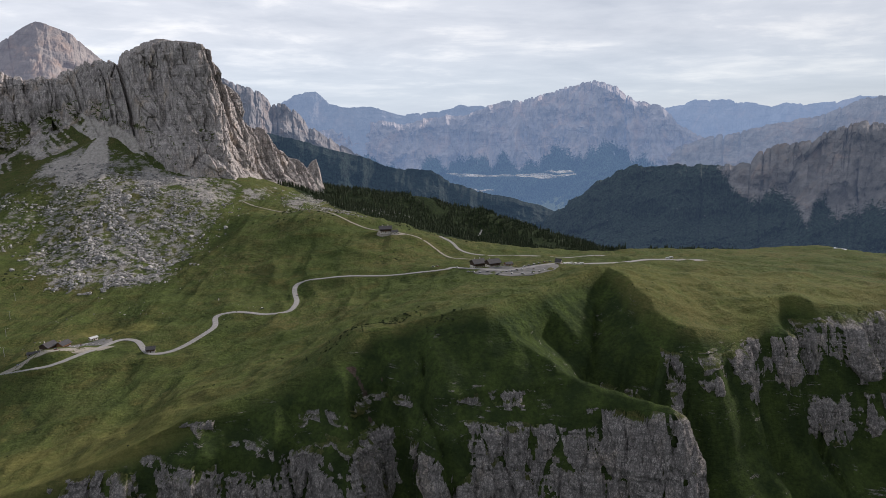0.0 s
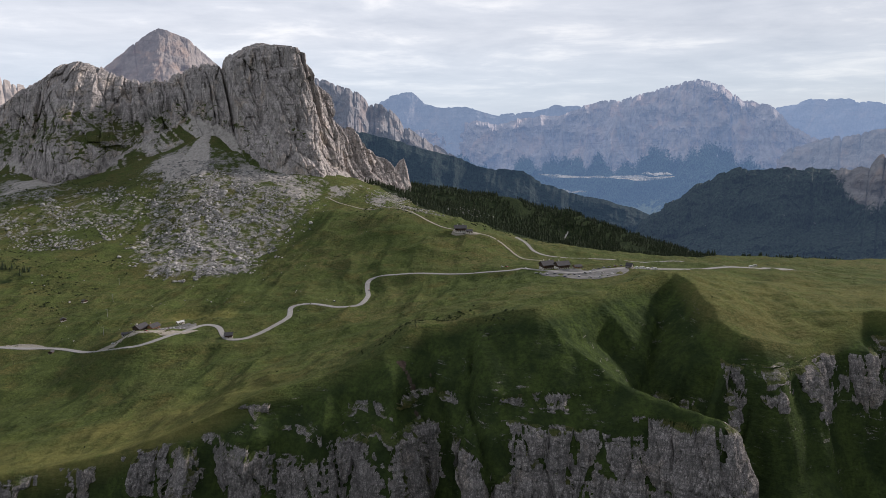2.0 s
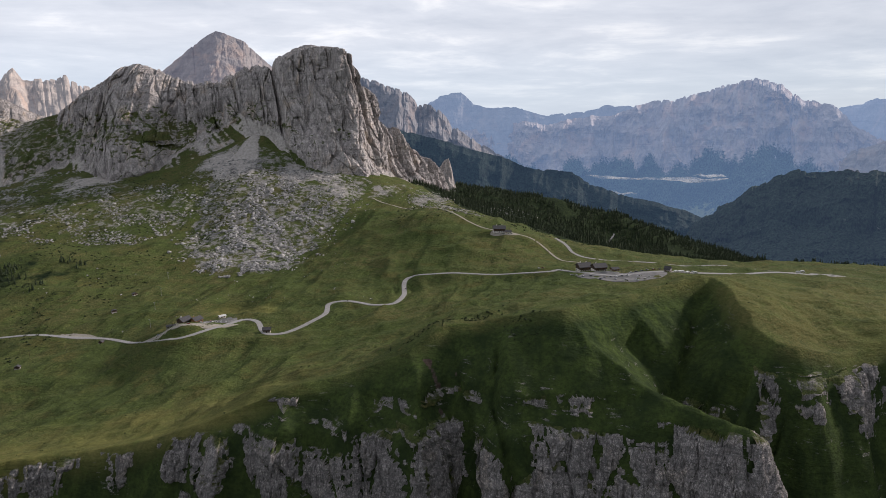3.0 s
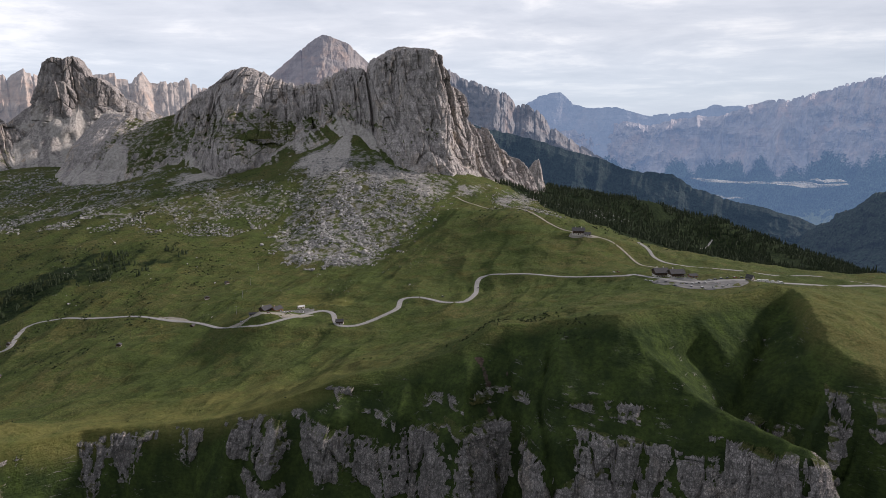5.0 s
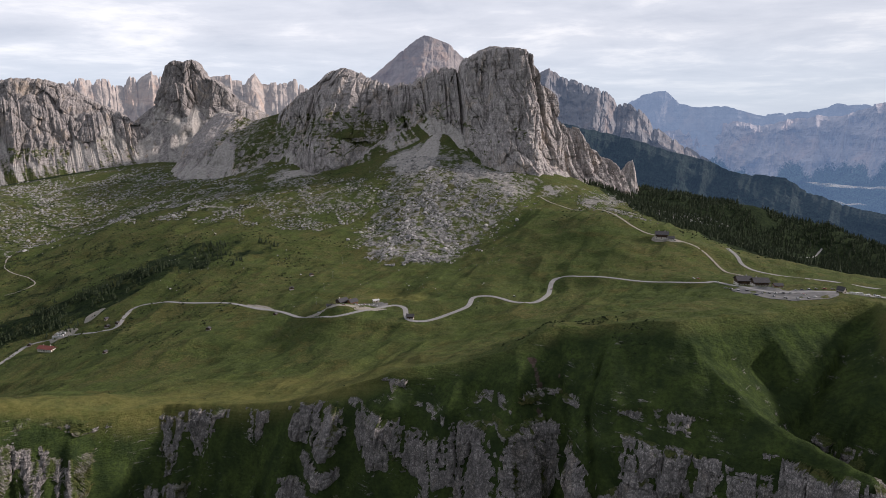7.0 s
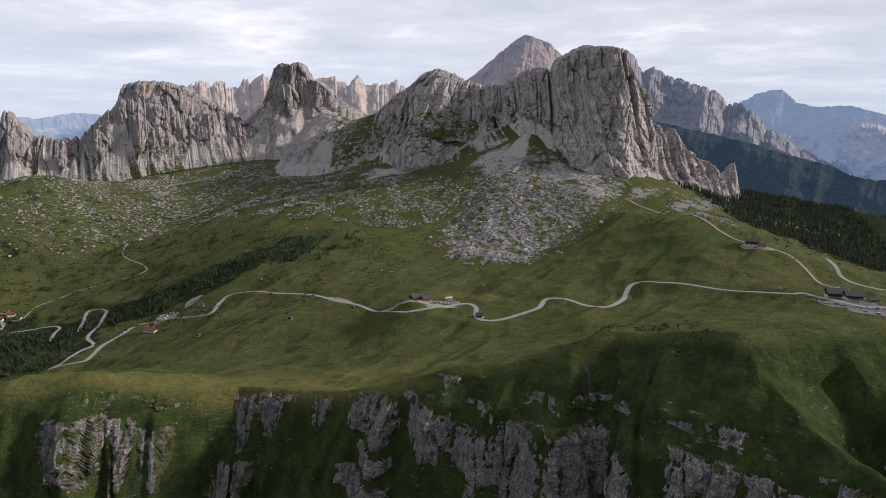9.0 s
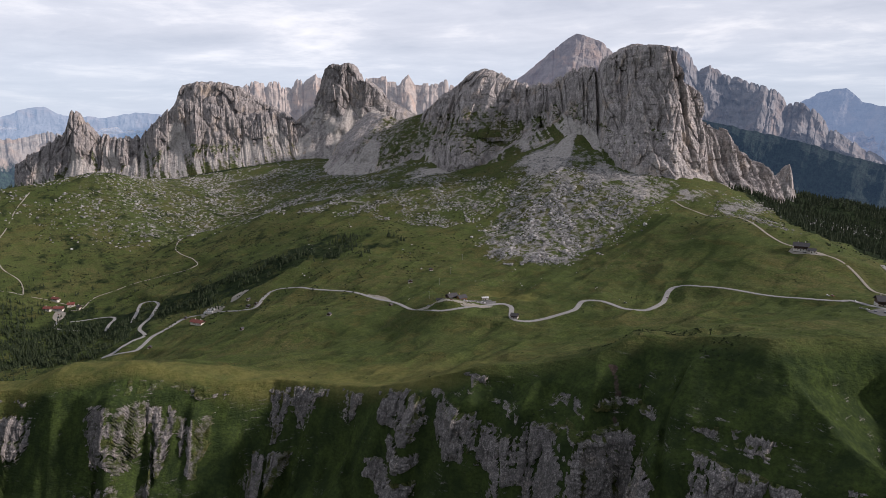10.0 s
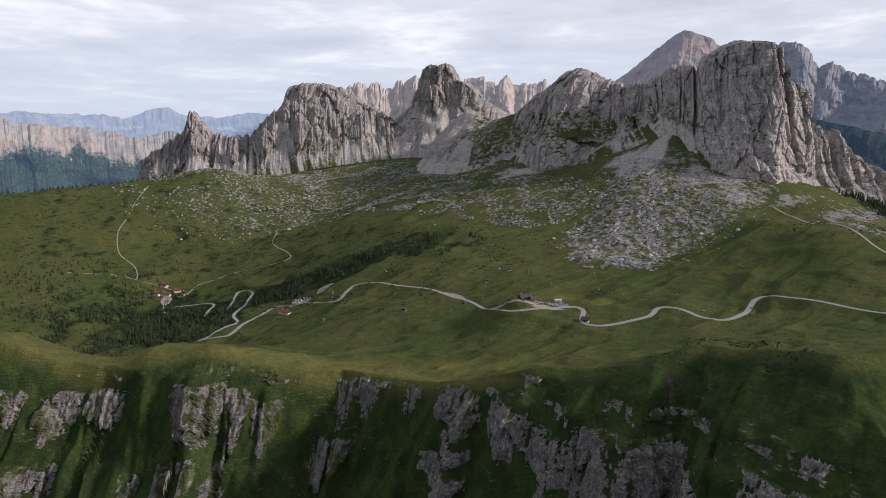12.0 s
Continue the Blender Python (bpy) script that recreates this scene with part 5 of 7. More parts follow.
    for a, e, lo, hi, out in PEAK_BLOCKS:
        edge = 3.0 / span
        rel = rel + out * ease(a - edge, a + edge, uu + 0.0 * up + (wob - along_m) / span) * ease(e + edge, e - edge, uu + (wob - along_m) / span) * ease(lo - 0.03, lo + 0.02, up) * ease(hi + 0.02, hi - 0.03, up)
    gully = 0 * up
    for a, w, d, lo, hi in PEAK_CLEFTS:
        line = (uu - a) * span + 0.06 * (pz - 200) + (wob - along_m)
        here = ease(lo - 0.05, lo + 0.06, up) * (ease(hi + 0.03, hi - 0.03, up) if hi < 1 else 1.0)
        rel = rel - d * np.exp(-(line / w) ** 2) * here
        gully = np.maximum(gully, np.exp(-(line / (w * 1.6)) ** 2) * ease(lo + 0.22, lo - 0.02, up))
    out = rel * bare * front * (0.45 + 0.55 * ease(1.0, 0.97, up)) + (1 - bare) * ease(0, 0.05, up) * (2.5 * fbm(along_m / 26.0, up * 3, 0, 3, seed + 16) + 0.8 * fbm(px / 6.0, py / 6.0, 0, 2, seed + 25))
    px, py = px + way[0][:, None] * out, py + way[1][:, None] * out
    pz = pz + bare * front * 1.2 * fbm(px / 9.0, py / 9.0, pz / 9.0, 3, seed + 9)
    slope = np.abs(np.gradient(pz, axis=1)) / (np.hypot(np.gradient(px, axis=1), np.gradient(py, axis=1)) + 0.3)
    lush = np.interp(u, (0, 0.2, 0.3, 0.42, 0.55, 0.63, 0.68, 0.76, 0.80, 0.86, 1), (0.5, 0.6, 0.62, 0.7, 0.75, 0.6, 0.45, 0.4, 0.2, 0.1, 0.1))[:, None]
    patch = wave(along_m / 42.0 + pz / 60.0, pz / 34.0, 0, seed + 30) + 0.6 * wave(along_m / 14.0, pz / 9.0, 0, seed + 31)
    turf = lush * (0.95 * ease(1.3, 0.75, slope) + 0.42 * ease(0.2, 0.8, patch)) * ease(0.86, 0.55, up) * bare
    # grass between the runs of stones on the talus
    fall = along_m + 0.5 * pz
    run = wave(fall / 24.0, up * 1.5, 0, seed + 32) + 0.6 * wave(fall / 8.0, up * 2.5, 0, seed + 33)
    cone = ease(0.53, 0.575, uu + 0.05 * (talus - up)) * ease(0.645, 0.615, uu + 0.0 * up)
    stony = np.interp(u, (0, 0.08, 0.2, 0.25, 0.42, 0.52, 0.56, 0.62, 0.66, 0.80, 1), (0.5, 0.85, 0.6, 0.3, 0.25, 0.4, 0.9, 0.6, 0.3, 0.75, 0.8))[:, None]
    scree = (1 - bare) * np.clip(stony + 0.30 * run + 0.35 * (up / (talus + 0.02) - 0.5) + 0.4 * cone, 0, 1)
    scree = np.maximum(scree, 0.62 * gully * bare)
    turf = np.maximum(turf * (1 - gully), (1 - bare) * np.clip(0.80 * lush - 0.30 * run - 0.25 * cone, 0, 1))
    return new(name, mesh_grid(name, px, py, pz, CLIFF, False, (("turf", turf), ("scree", scree), ("wood", 0 * up), ("field", 0 * up))))


gusela = great_peak("rock_peak")
tagged(gusela, "massive pale grey dolomite peak with sheer walls", "mountain", kind="structure")

PINNACLE_CREST = [(-440, 1990, -10), (-417, 2000, 31), (-400, 2000, 50), (-385, 2000, 62), (-374, 2000, 30), (-366, 2000, -20)]
PINNACLE_FOOT = [(-450, 1950, -50), (-417, 1955, -40), (-390, 1958, -40), (-350, 1960, -60)]
PINNACLE_BACK = [(-450, 2040, -60), (-410, 2045, -50), (-390, 2045, -50), (-350, 2040, -70)]
tagged(massif("rock_pinnacle", PINNACLE_CREST, PINNACLE_FOOT, PINNACLE_BACK, CLIFF, 60, 50, 16, 6.0, 5.0, 130, 0.1), "free-standing grey rock pinnacle below the peak", "rock", kind="structure")

AVERAU_CREST = [(-2700, 1830, 60), (-2618, 1888, 140), (-2541, 1939, 215), (-2478, 1978, 262), (-2415, 2021, 288), (-2349, 2065, 306), (-2285, 2105, 300), (-2264, 2121, 292), (-2195, 2166, 255), (-2114, 2219, 200), (-2046, 2264, 168), (-1900, 2330, 120), (-1750, 2350, 90)]
AVERAU_FOOT = [(-2400, 1500, -90), (-2250, 1590, -80), (-2100, 1680, -60), (-1990, 1760, -50), (-1850, 1860, -50), (-1700, 1950, -40), (-1520, 2040, -40)]
AVERAU_BACK = [(-2900, 2100, 60), (-2600, 2300, 100), (-2400, 2400, 80), (-2100, 2500, 60), (-1800, 2500, 50)]
WARM_CLIFF = cliff_material("warm_dolomite_rock", 55.0, 0.75, True, 1.12)
tagged(massif("scree_cone", AVERAU_CREST, AVERAU_FOOT, AVERAU_BACK, WARM_CLIFF, 330, 110, 16, 2.0, 7.0, 140, (0.1, 0.1, 0.1, 0.12, 0.2, 0.6, 0.9), 1.0, ((0, 0), (0.35, 0.17), (0.6, 0.42), (0.85, 0.80), (1, 1)), 1.5, columns=0.5),
       "pale scree apron below the square rock tower", "mountain", kind="structure")


def rock_tower(name, label, mid, turn, half_long, half_wide, low, seed, tops, flare=0.8):
    """A sheer tower on an oblong plan; tops: the height of its summit at places along it."""
    n, rows, cap = 280, 100, 12
    th = np.linspace(0, 2 * np.pi, n)[:, None]
    v = np.linspace(0, 1, rows)[None, :]
    cs, sn = np.cos(th), np.sin(th)
    r = (np.abs(cs / half_long) ** 3 + np.abs(sn / half_wide) ** 3) ** (-1 / 3)
    lx, ly = r * cs, r * sn
    broad = 1.0 + flare * (1 - v) ** 1.3 * (1 + 0.25 * wave(th * 2.5, 0.3, 0, seed + 9)) - 0.04 * v
    lx1, ly1 = lx * broad, ly * broad
    crest = np.interp(lx[:, 0], *zip(*tops))[:, None] + 5 * wave(th * 5, 0.5, 0, seed) + 3 * wave(th * 14, 0.2, 0, seed + 1)
    z = low + (crest - low) * v
    arc = th * (half_long + half_wide) * 0.62
    push = 0.9 * blocks(arc + 5 * wave(arc / 20.0, z / 30.0, 0, seed + 7), z, 20.0, seed) + 9 * ridged(arc / 90.0, z / 500.0, 0, 1, seed + 2) + 0.9 * wave(arc / 70.0, z / 9.0, 0, seed + 5) - 5
    grow = 1 + push / r * ease(0.0, 0.12, v) * (0.4 + 0.6 * ease(1.0, 0.94, v))
    lx1, ly1 = lx1 * grow, ly1 * grow
    s = np.linspace(1, 0.02, cap + 1)[None, 1:]
    lx2, ly2 = lx1[:, -1:] * s, ly1[:, -1:] * s
    z2 = np.interp(lx2, *zip(*tops)) + 3 * wave(lx2 / 12.0, ly2 / 12.0, 0, seed + 6)
    lx, ly, z = np.concatenate([lx1, lx2], 1), np.concatenate([ly1, ly2], 1), np.concatenate([z, z2], 1)
    a = radians(turn)
    px, py = mid[0] + lx * math.cos(a) - ly * math.sin(a), mid[1] + lx * math.sin(a) + ly * math.cos(a)
    up = np.concatenate([v * np.ones((n, 1)), np.ones((n, cap))], 1)
    stones = ease(0.30, 0.10, up + 0.14 * wave(arc / 30.0, up * 2, 0, seed + 8) + 0.08 * wave(arc / 9.0, up * 2, 0, seed + 10))
    ob = new(name, mesh_grid(name, px, py, z, WARM_CLIFF, False, (("turf", 0 * up), ("scree", stones), ("wood", 0 * up), ("field", 0 * up))))
    return tagged(ob, label, "mountain", kind="structure")


rock_tower("rock_tower", "square-topped ochre rock tower above pale scree", (-2390, 2042), 33.5, 100, 60, 175, 700,
           ((-140, 330), (-100, 376), (-88, 402), (-60, 416), (-30, 422), (-8, 418), (-2, 402), (6, 420), (34, 428), (52, 412), (60, 390), (76, 380), (84, 352), (100, 335), (130, 290)), 0.75)
rock_tower("rock_shoulder", "lower ochre shoulder beside the square tower", (-2275, 2110), 33.5, 62, 52, 165, 720, ((-80, 350), (-30, 345), (0, 338), (18, 318), (40, 308), (60, 280), (90, 250)), 0.7)
rock_tower("rock_buttress", "broken rock buttress below the square tower", (-2370, 1985), 33.5, 55, 40, 150, 740, ((-70, 290), (-30, 318), (0, 330), (20, 322), (40, 300), (70, 270)), 0.8)

SADDLE_CREST = [(-2060, 1900, 196), (-1930, 1830, 200), (-1807, 1783, 190), (-1732, 1789, 172), (-1658, 1793, 186), (-1580, 1799, 205), (-1480, 1795, 235)]
SADDLE_FOOT = [(-1900, 1480, -60), (-1800, 1410, -60), (-1729, 1380, -60), (-1648, 1385, -60), (-1510, 1450, -50), (-1394, 1510, -40), (-1340, 1520, -40)]
SADDLE_BACK = [(-2150, 2080, 120), (-1900, 2000, 120), (-1650, 1980, 120), (-1450, 1950, 150)]
tagged(massif("grassy_saddle", SADDLE_CREST, SADDLE_FOOT, SADDLE_BACK, CLIFF, 230, 90, 6, 1.5, 11.0, 150, (0.1, 0.25, 0.55, 0.65, 0.6), 1.0, ((0, 0), (0.34, 0.34), (0.46, 0.55), (0.54, 0.62), (0.78, 0.82), (1, 1)), 0.45, columns=0.6, green_top=True),
       "green saddle above a low grey cliff band", "mountain", kind="structure")

NEGRA_CREST = [(-3480, 900, -40), (-3401, 999, 32), (-3327, 1073, 92), (-3300, 1100, 160), (-3288, 1112, 200), (-3270, 1128, 196), (-3244, 1156, 160), (-3209, 1191, 98), (-3122, 1278, 79), (-3063, 1337, 92), (-3024, 1376, 146), (-2968, 1432, 213), (-2898, 1502, 253),
               (-2803, 1597, 227), (-2727, 1673, 187), (-2649, 1751, 200), (-2572, 1828, 186), (-2480, 1900, 120)]
NEGRA_FOOT = [(-3210, 770, -330), (-2990, 960, -210), (-2780, 1130, -140), (-2640, 1290, -110), (-2480, 1420, -90), (-2330, 1570, -70), (-2180, 1750, -50)]
NEGRA_BACK = [(-3600, 1100, -150), (-3300, 1400, -50), (-2900, 1800, 50), (-2600, 2000, 80)]
tagged(massif("rock_ridge", NEGRA_CREST, NEGRA_FOOT, NEGRA_BACK, WARM_CLIFF, 460, 130, 12, 16.0, 24.0, 160, 0.62, 1.0, ((0, 0), (0.52, 0.36), (0.66, 0.46), (0.78, 0.76), (0.90, 0.95), (1, 1)), 0.56, columns=0.85, spurs=0.15), "jagged sunlit rock ridge ending in a spire", "mountain", kind="structure")
BLOCK_CREST = [(-3330, 1470, 60), (-3258, 1542, 185), (-3223, 1577, 243), (-3182, 1618, 338), (-3123, 1677, 355), (-3040, 1760, 349), (-2978, 1822, 329), (-2897, 1903, 257), (-2794, 2006, 185)]
BLOCK_FOOT = [(-3200, 1330, 60), (-3000, 1480, 80), (-2850, 1650, 80), (-2650, 1850, 80)]
BLOCK_BACK = [(-3500, 1600, 100), (-3200, 1850, 150), (-2900, 2150, 120)]
tagged(massif("rock_block", BLOCK_CREST, BLOCK_FOOT, BLOCK_BACK, WARM_CLIFF, 240, 100, 10, 7.0, 24.0, 180, 0.15, 1.2, ((0, 0), (0.50, 0.34), (0.66, 0.50), (0.78, 0.74), (0.90, 0.94), (1, 1)), 0.62, columns=0.8, spurs=0.2), "broad pale rock block behind the ridge", "mountain", kind="structure")

# ---- ranges in the distance: bearing in degrees and height over the pass along each skyline
HUB = (100.0, 15.0)


def on_ring(points, distance):
    return [(HUB[0] + distance * math.sin(radians(b)), HUB[1] + distance * math.cos(radians(b)), z) for b, z in points]


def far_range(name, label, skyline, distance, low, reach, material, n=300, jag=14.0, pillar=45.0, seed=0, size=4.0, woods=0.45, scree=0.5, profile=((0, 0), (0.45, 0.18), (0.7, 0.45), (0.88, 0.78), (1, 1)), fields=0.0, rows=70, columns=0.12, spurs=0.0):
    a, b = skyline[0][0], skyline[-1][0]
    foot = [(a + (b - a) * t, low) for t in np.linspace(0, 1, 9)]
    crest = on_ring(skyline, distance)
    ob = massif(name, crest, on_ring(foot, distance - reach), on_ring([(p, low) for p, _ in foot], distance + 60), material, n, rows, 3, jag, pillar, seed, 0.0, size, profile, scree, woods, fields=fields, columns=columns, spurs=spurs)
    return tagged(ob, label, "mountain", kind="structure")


TOFANA = [(-40, 250), (-37.3, 390), (-36.0, 455), (-34.5, 560), (-33.0, 662), (-31.8, 719), (-30.7, 694), (-29.6, 658), (-28.4, 565), (-27.3, 480), (-26.0, 520)]
TOFANA_EAST = [(-27, 450), (-25.6, 560), (-24.9, 605), (-23.8, 613), (-22.9, 560), (-22.1, 455), (-21.2, 485), (-20.2, 440), (-19.3, 402), (-18.2, 380), (-17.4, 362), (-16.5, 325), (-15.7, 263), (-14.5, 248), (-13.5, 192), (-12.6, 110), (-11.5, 60), (-9.9, -26), (-7, -150), (-5, -330), (-3, -640)]
WOODED_RIDGE = [(-22, 170), (-15.6, 85), (-13.7, 50), (-11.2, 5), (-8, -52), (-5.6, -112), (-4.3, -108), (-2.5, -128), (-0.8, -190), (2, -238), (5.2, -280), (8.2, -338), (12, -430), (15, -600)]
RED_PEAK = [(-17, 200), (-14.9, 259), (-13.5, 325), (-11.9, 352), (-10.8, 262), (-9.4, 232), (-7.5, 240), (-4.6, 180), (-0.8, 221), (0.2, 253), (2.6, 241), (5, 200)]
MAIN_RANGE = [(-14, 30), (-11.6, 64), (-7.8, 122), (-5.8, 141), (-4.9, 113), (-2.0, 161), (0.9, 181), (3.4, 260), (4.3, 287), (5.3, 279), (6.7, 318), (8.8, 356), (10.0, 394), (11.0, 416), (11.8, 412), (13.2, 373), (14.4, 308), (14.9, 269), (15.7, 277), (17.1, 231), (18.3, 125), (21, 0)]
BLUE_RANGE = [(14, 180), (17.1, 231), (19.5, 277), (21.6, 287), (24.1, 256), (25.1, 237), (26.1, 266), (26.9, 244), (29.5, 271), (30.9, 305), (32.9, 296), (38, 320), (45, 300)]
EAST_RANGE = [(15.5, -150), (18.0, -44), (20.5, 34), (24.2, 100), (26.9, 148), (28.8, 183), (30.5, 268), (32.8, 305), (38, 330), (45, 250)]
DARK_RIDGE = [(5.0, -640), (6.0, -470), (7.2, -382), (9.1, -301), (11.9, -173), (14.6, -94), (16.4, -79), (20.4, -70), (23.7, -50), (24.1, -7), (25.6, 42), (27.9, 62), (28.9, 121), (30.4, 149), (32.4, 145), (36.6, 200), (45, 180)]
NORTH_RANGE = [(-64, 250), (-59.8, 365), (-59.1, 395), (-58.0, 385), (-55.7, 356), (-54.2, 424), (-53.3, 432), (-50.9, 388), (-49.0, 426), (-48.0, 419), (-46.6, 389), (-45.8, 445), (-45.3, 370), (-44.1, 381), (-42.7, 388), (-41.2, 350), (-38, 300)]
WEST_WALL = [(-100, 160), (-93, 150), (-87.4, 157), (-85.4, 165), (-83.3, 134), (-81.5, 123), (-78.8, 89), (-76.5, 54), (-73.9, 84), (-72.0, 60), (-69, -40), (-66, -150)]
NORTHWEST_RANGE = [(-100, 200), (-90, 190), (-84, 200), (-78.9, 183), (-77.5, 165), (-76.5, 182), (-75.3, 217), (-74.0, 235), (-73.1, 181), (-70.4, 162), (-67.9, 199), (-65.8, 180), (-60, 170)]
WOODS = (0.020, 0.034, 0.020)
far_range("far_peak", "pyramid-shaped grey and ochre peak behind the wall", TOFANA, 4700, 150, 900, far_haze_material("far_rock_near", (0.30, 0.27, 0.245), WOODS, (0.052, 0.060, 0.096), 0.95), 260, 6, 34, 200, 3.0, 0.0, 0.2, columns=0.6)
far_range("far_peak", "grey rock peak with long wooded ridge", TOFANA_EAST, 4620, -650, 1200, far_haze_material("far_rock_east", (0.25, 0.24, 0.24), (0.02, 0.032, 0.028), (0.036, 0.055, 0.092), 0.9), 420, 16, 75, 210, 3.0, (0.1, 0.1, 0.16, 0.24, 0.34, 0.5, 0.9, 1.4, 1.5), 0.4, rows=110, columns=0.3)
far_range("wooded_ridge", "dark blue-green wooded ridge running down to the valley", WOODED_RIDGE, 3700, -640, 900, far_haze_material("far_woods", (0.12, 0.12, 0.115), (0.011, 0.018, 0.015), (0.022, 0.037, 0.062), 0.9), 300, 7, 40, 215, 3.0, 1.6, 0.1, rows=60, columns=0.05, spurs=0.5)
# far_haze_peak, far_haze_blue and far_haze_west: haze also greys the rock and wood colours
far_range("far_range", "hazy blue flat-topped distant peak", RED_PEAK, 4870, -400, 500, far_haze_material("far_haze_peak", (0.2, 0.2, 0.2), (0.1, 0.11, 0.11), (0.14, 0.20, 0.32), 1.0), 200, 9, 25, 220, 4.0, 0.2)
far_range("far_range", "broad blue-grey distant mountain range", MAIN_RANGE, 4780, -640, 1000, far_haze_material("far_haze_main", (0.40, 0.36, 0.345), (0.030, 0.050, 0.040), (0.082, 0.130, 0.225), 1.0), 620, 15, 80, 230, 2.6, 0.60, 0.62, fields=0.40, rows=110, columns=0.25, spurs=0.6)
far_range("far_range", "pale blue range along the horizon", BLUE_RANGE, 4890, -400, 450, far_haze_material("far_haze_blue", (0.2, 0.2, 0.2), (0.1, 0.11, 0.11), (0.16, 0.23, 0.37), 1.0), 300, 12, 25, 240, 4.0, 0.2)
far_range("far_range", "hazy grey range with snow gullies", EAST_RANGE, 4700, -640, 1000, far_haze_material("far_haze_east", (0.30, 0.28, 0.275), (0.035, 0.055, 0.055), (0.080, 0.118, 0.190), 1.0), 360, 20, 65, 250, 3.0, 0.45, columns=0.25, spurs=0.5)
far_range("dark_ridge", "dark wooded ridge with grey rock summit", DARK_RIDGE, 3650, -620, 1300, far_haze_material("far_rock_dark", (0.25, 0.235, 0.225), (0.016, 0.026, 0.018), (0.03, 0.045, 0.075), 0.7), 560, 18, 85, 260, 3.0, (1.4, 1.4, 1.3, 1.05, 0.72, 0.55, 0.5, 0.5, 0.5), 0.2, ((0, 0), (0.5, 0.30), (0.8, 0.55), (0.93, 0.85), (1, 1)), rows=130, columns=0.4)
far_range("far_range", "pale pinkish range of toothed summits", NORTH_RANGE, 4600, -300, 600, far_haze_material("far_rock_pink", (0.46, 0.40, 0.355), WOODS, (0.07, 0.08, 0.105), 0.9), 420, 32, 50, 270, 3.6, 0.0, 0.3, columns=0.2)
far_range("far_range", "pale cliff wall above dark forest", WEST_WALL, 4250, -520, 1200, far_haze_material("far_rock_west", (0.34, 0.315, 0.285), (0.02, 0.034, 0.022), (0.05, 0.075, 0.12), 0.9), 420, 16, 30, 280, 2.5, 0.80, 0.3,
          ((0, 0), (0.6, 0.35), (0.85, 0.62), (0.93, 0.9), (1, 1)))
far_range("far_range", "faint blue mountains along the horizon", NORTHWEST_RANGE, 4870, -500, 450, far_haze_material("far_haze_west", (0.2, 0.2, 0.2), (0.1, 0.11, 0.11), (0.17, 0.26, 0.40), 1.0), 260, 10, 25, 290, 4.0, 0.2)


# ---- the small town in the valley below the range: pale walls, grey and red roofs
def town():
    r = np.random.default_rng(31)
    vs, fs = [], []
    main = bpy.data.objects["far_range.001"].data
    co = np.empty(len(main.vertices) * 3, np.float32)
    main.vertices.foreach_get("co", co)
    co = co.reshape(-1, 3)
    bearing = np.degrees(np.arctan2(co[:, 0] - HUB[0], co[:, 1] - HUB[1]))
    spots = co[(bearing > -6) & (bearing < 3) & (co[:, 2] > -520) & (co[:, 2] < -330)]
    for _ in range(420):
        x, y, z = spots[min(len(spots) - 1, int(abs(r.normal(0.35, 0.22)) * len(spots))) if r.random() < 0.5 else r.integers(len(spots))] + r.normal(0, 9, 3) * (1, 1, 0.1)
        w, d, h = r.uniform(5, 9), r.uniform(4, 7), r.uniform(4, 7)
        b = len(vs)
        vs += [(x + i * w, y + j * d, z + k) for k in (-8, h) for i, j in ((-1, -1), (1, -1), (1, 1), (-1, 1))] + [(x - w, y, z + h * 1.5), (x + w, y, z + h * 1.5)]
        fs += [tuple(b + q for q in f) for f in ((0, 1, 5, 4), (1, 2, 6, 5), (2, 3, 7, 6), (3, 0, 4, 7), (4, 5, 9, 8), (6, 7, 8, 9), (5, 6, 9), (7, 4, 8))]
    me = bpy.data.meshes.new("distant_town")
    me.from_pydata(vs, [], fs)
    p = Paint("hazy_town_walls", 0.9)
    # same blue emission as the range behind, for haze over the houses
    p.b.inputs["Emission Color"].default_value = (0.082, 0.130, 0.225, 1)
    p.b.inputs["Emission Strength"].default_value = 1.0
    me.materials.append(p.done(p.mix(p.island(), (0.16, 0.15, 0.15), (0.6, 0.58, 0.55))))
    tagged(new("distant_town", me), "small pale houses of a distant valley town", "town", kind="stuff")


town()

# ---------------------------------------------------------------- parts and small builders


def part(name, bm, material, parent=None, label=""):
    """Links a bmesh as one mesh object under a thing or part."""
    me = bpy.data.meshes.new(name)
    bm.to_mesh(me)
    bm.free()
    me.materials.append(material)
    ob = new(name, me)
    if parent is not None:
        ob.parent = parent
    if label:
        ob["label"] = label
    return ob


def box(bm, x, y, z, w, d, h, turn=0.0):
    """A block on its base at z."""
    m = pose(x, y, z + h / 2, 0, 0, turn) @ Matrix.Diagonal((w, d, h, 1))
    bmesh.ops.create_cube(bm, size=1, matrix=m)
    return bm


def boxed(x, y, z, w, d, h, turn=0.0, bevel=0.0):
    bm = box(bmesh.new(), x, y, z, w, d, h, turn)
    if bevel:
        bmesh.ops.bevel(bm, geom=bm.edges[:], offset=bevel, segments=1, affect="EDGES")
    return bm


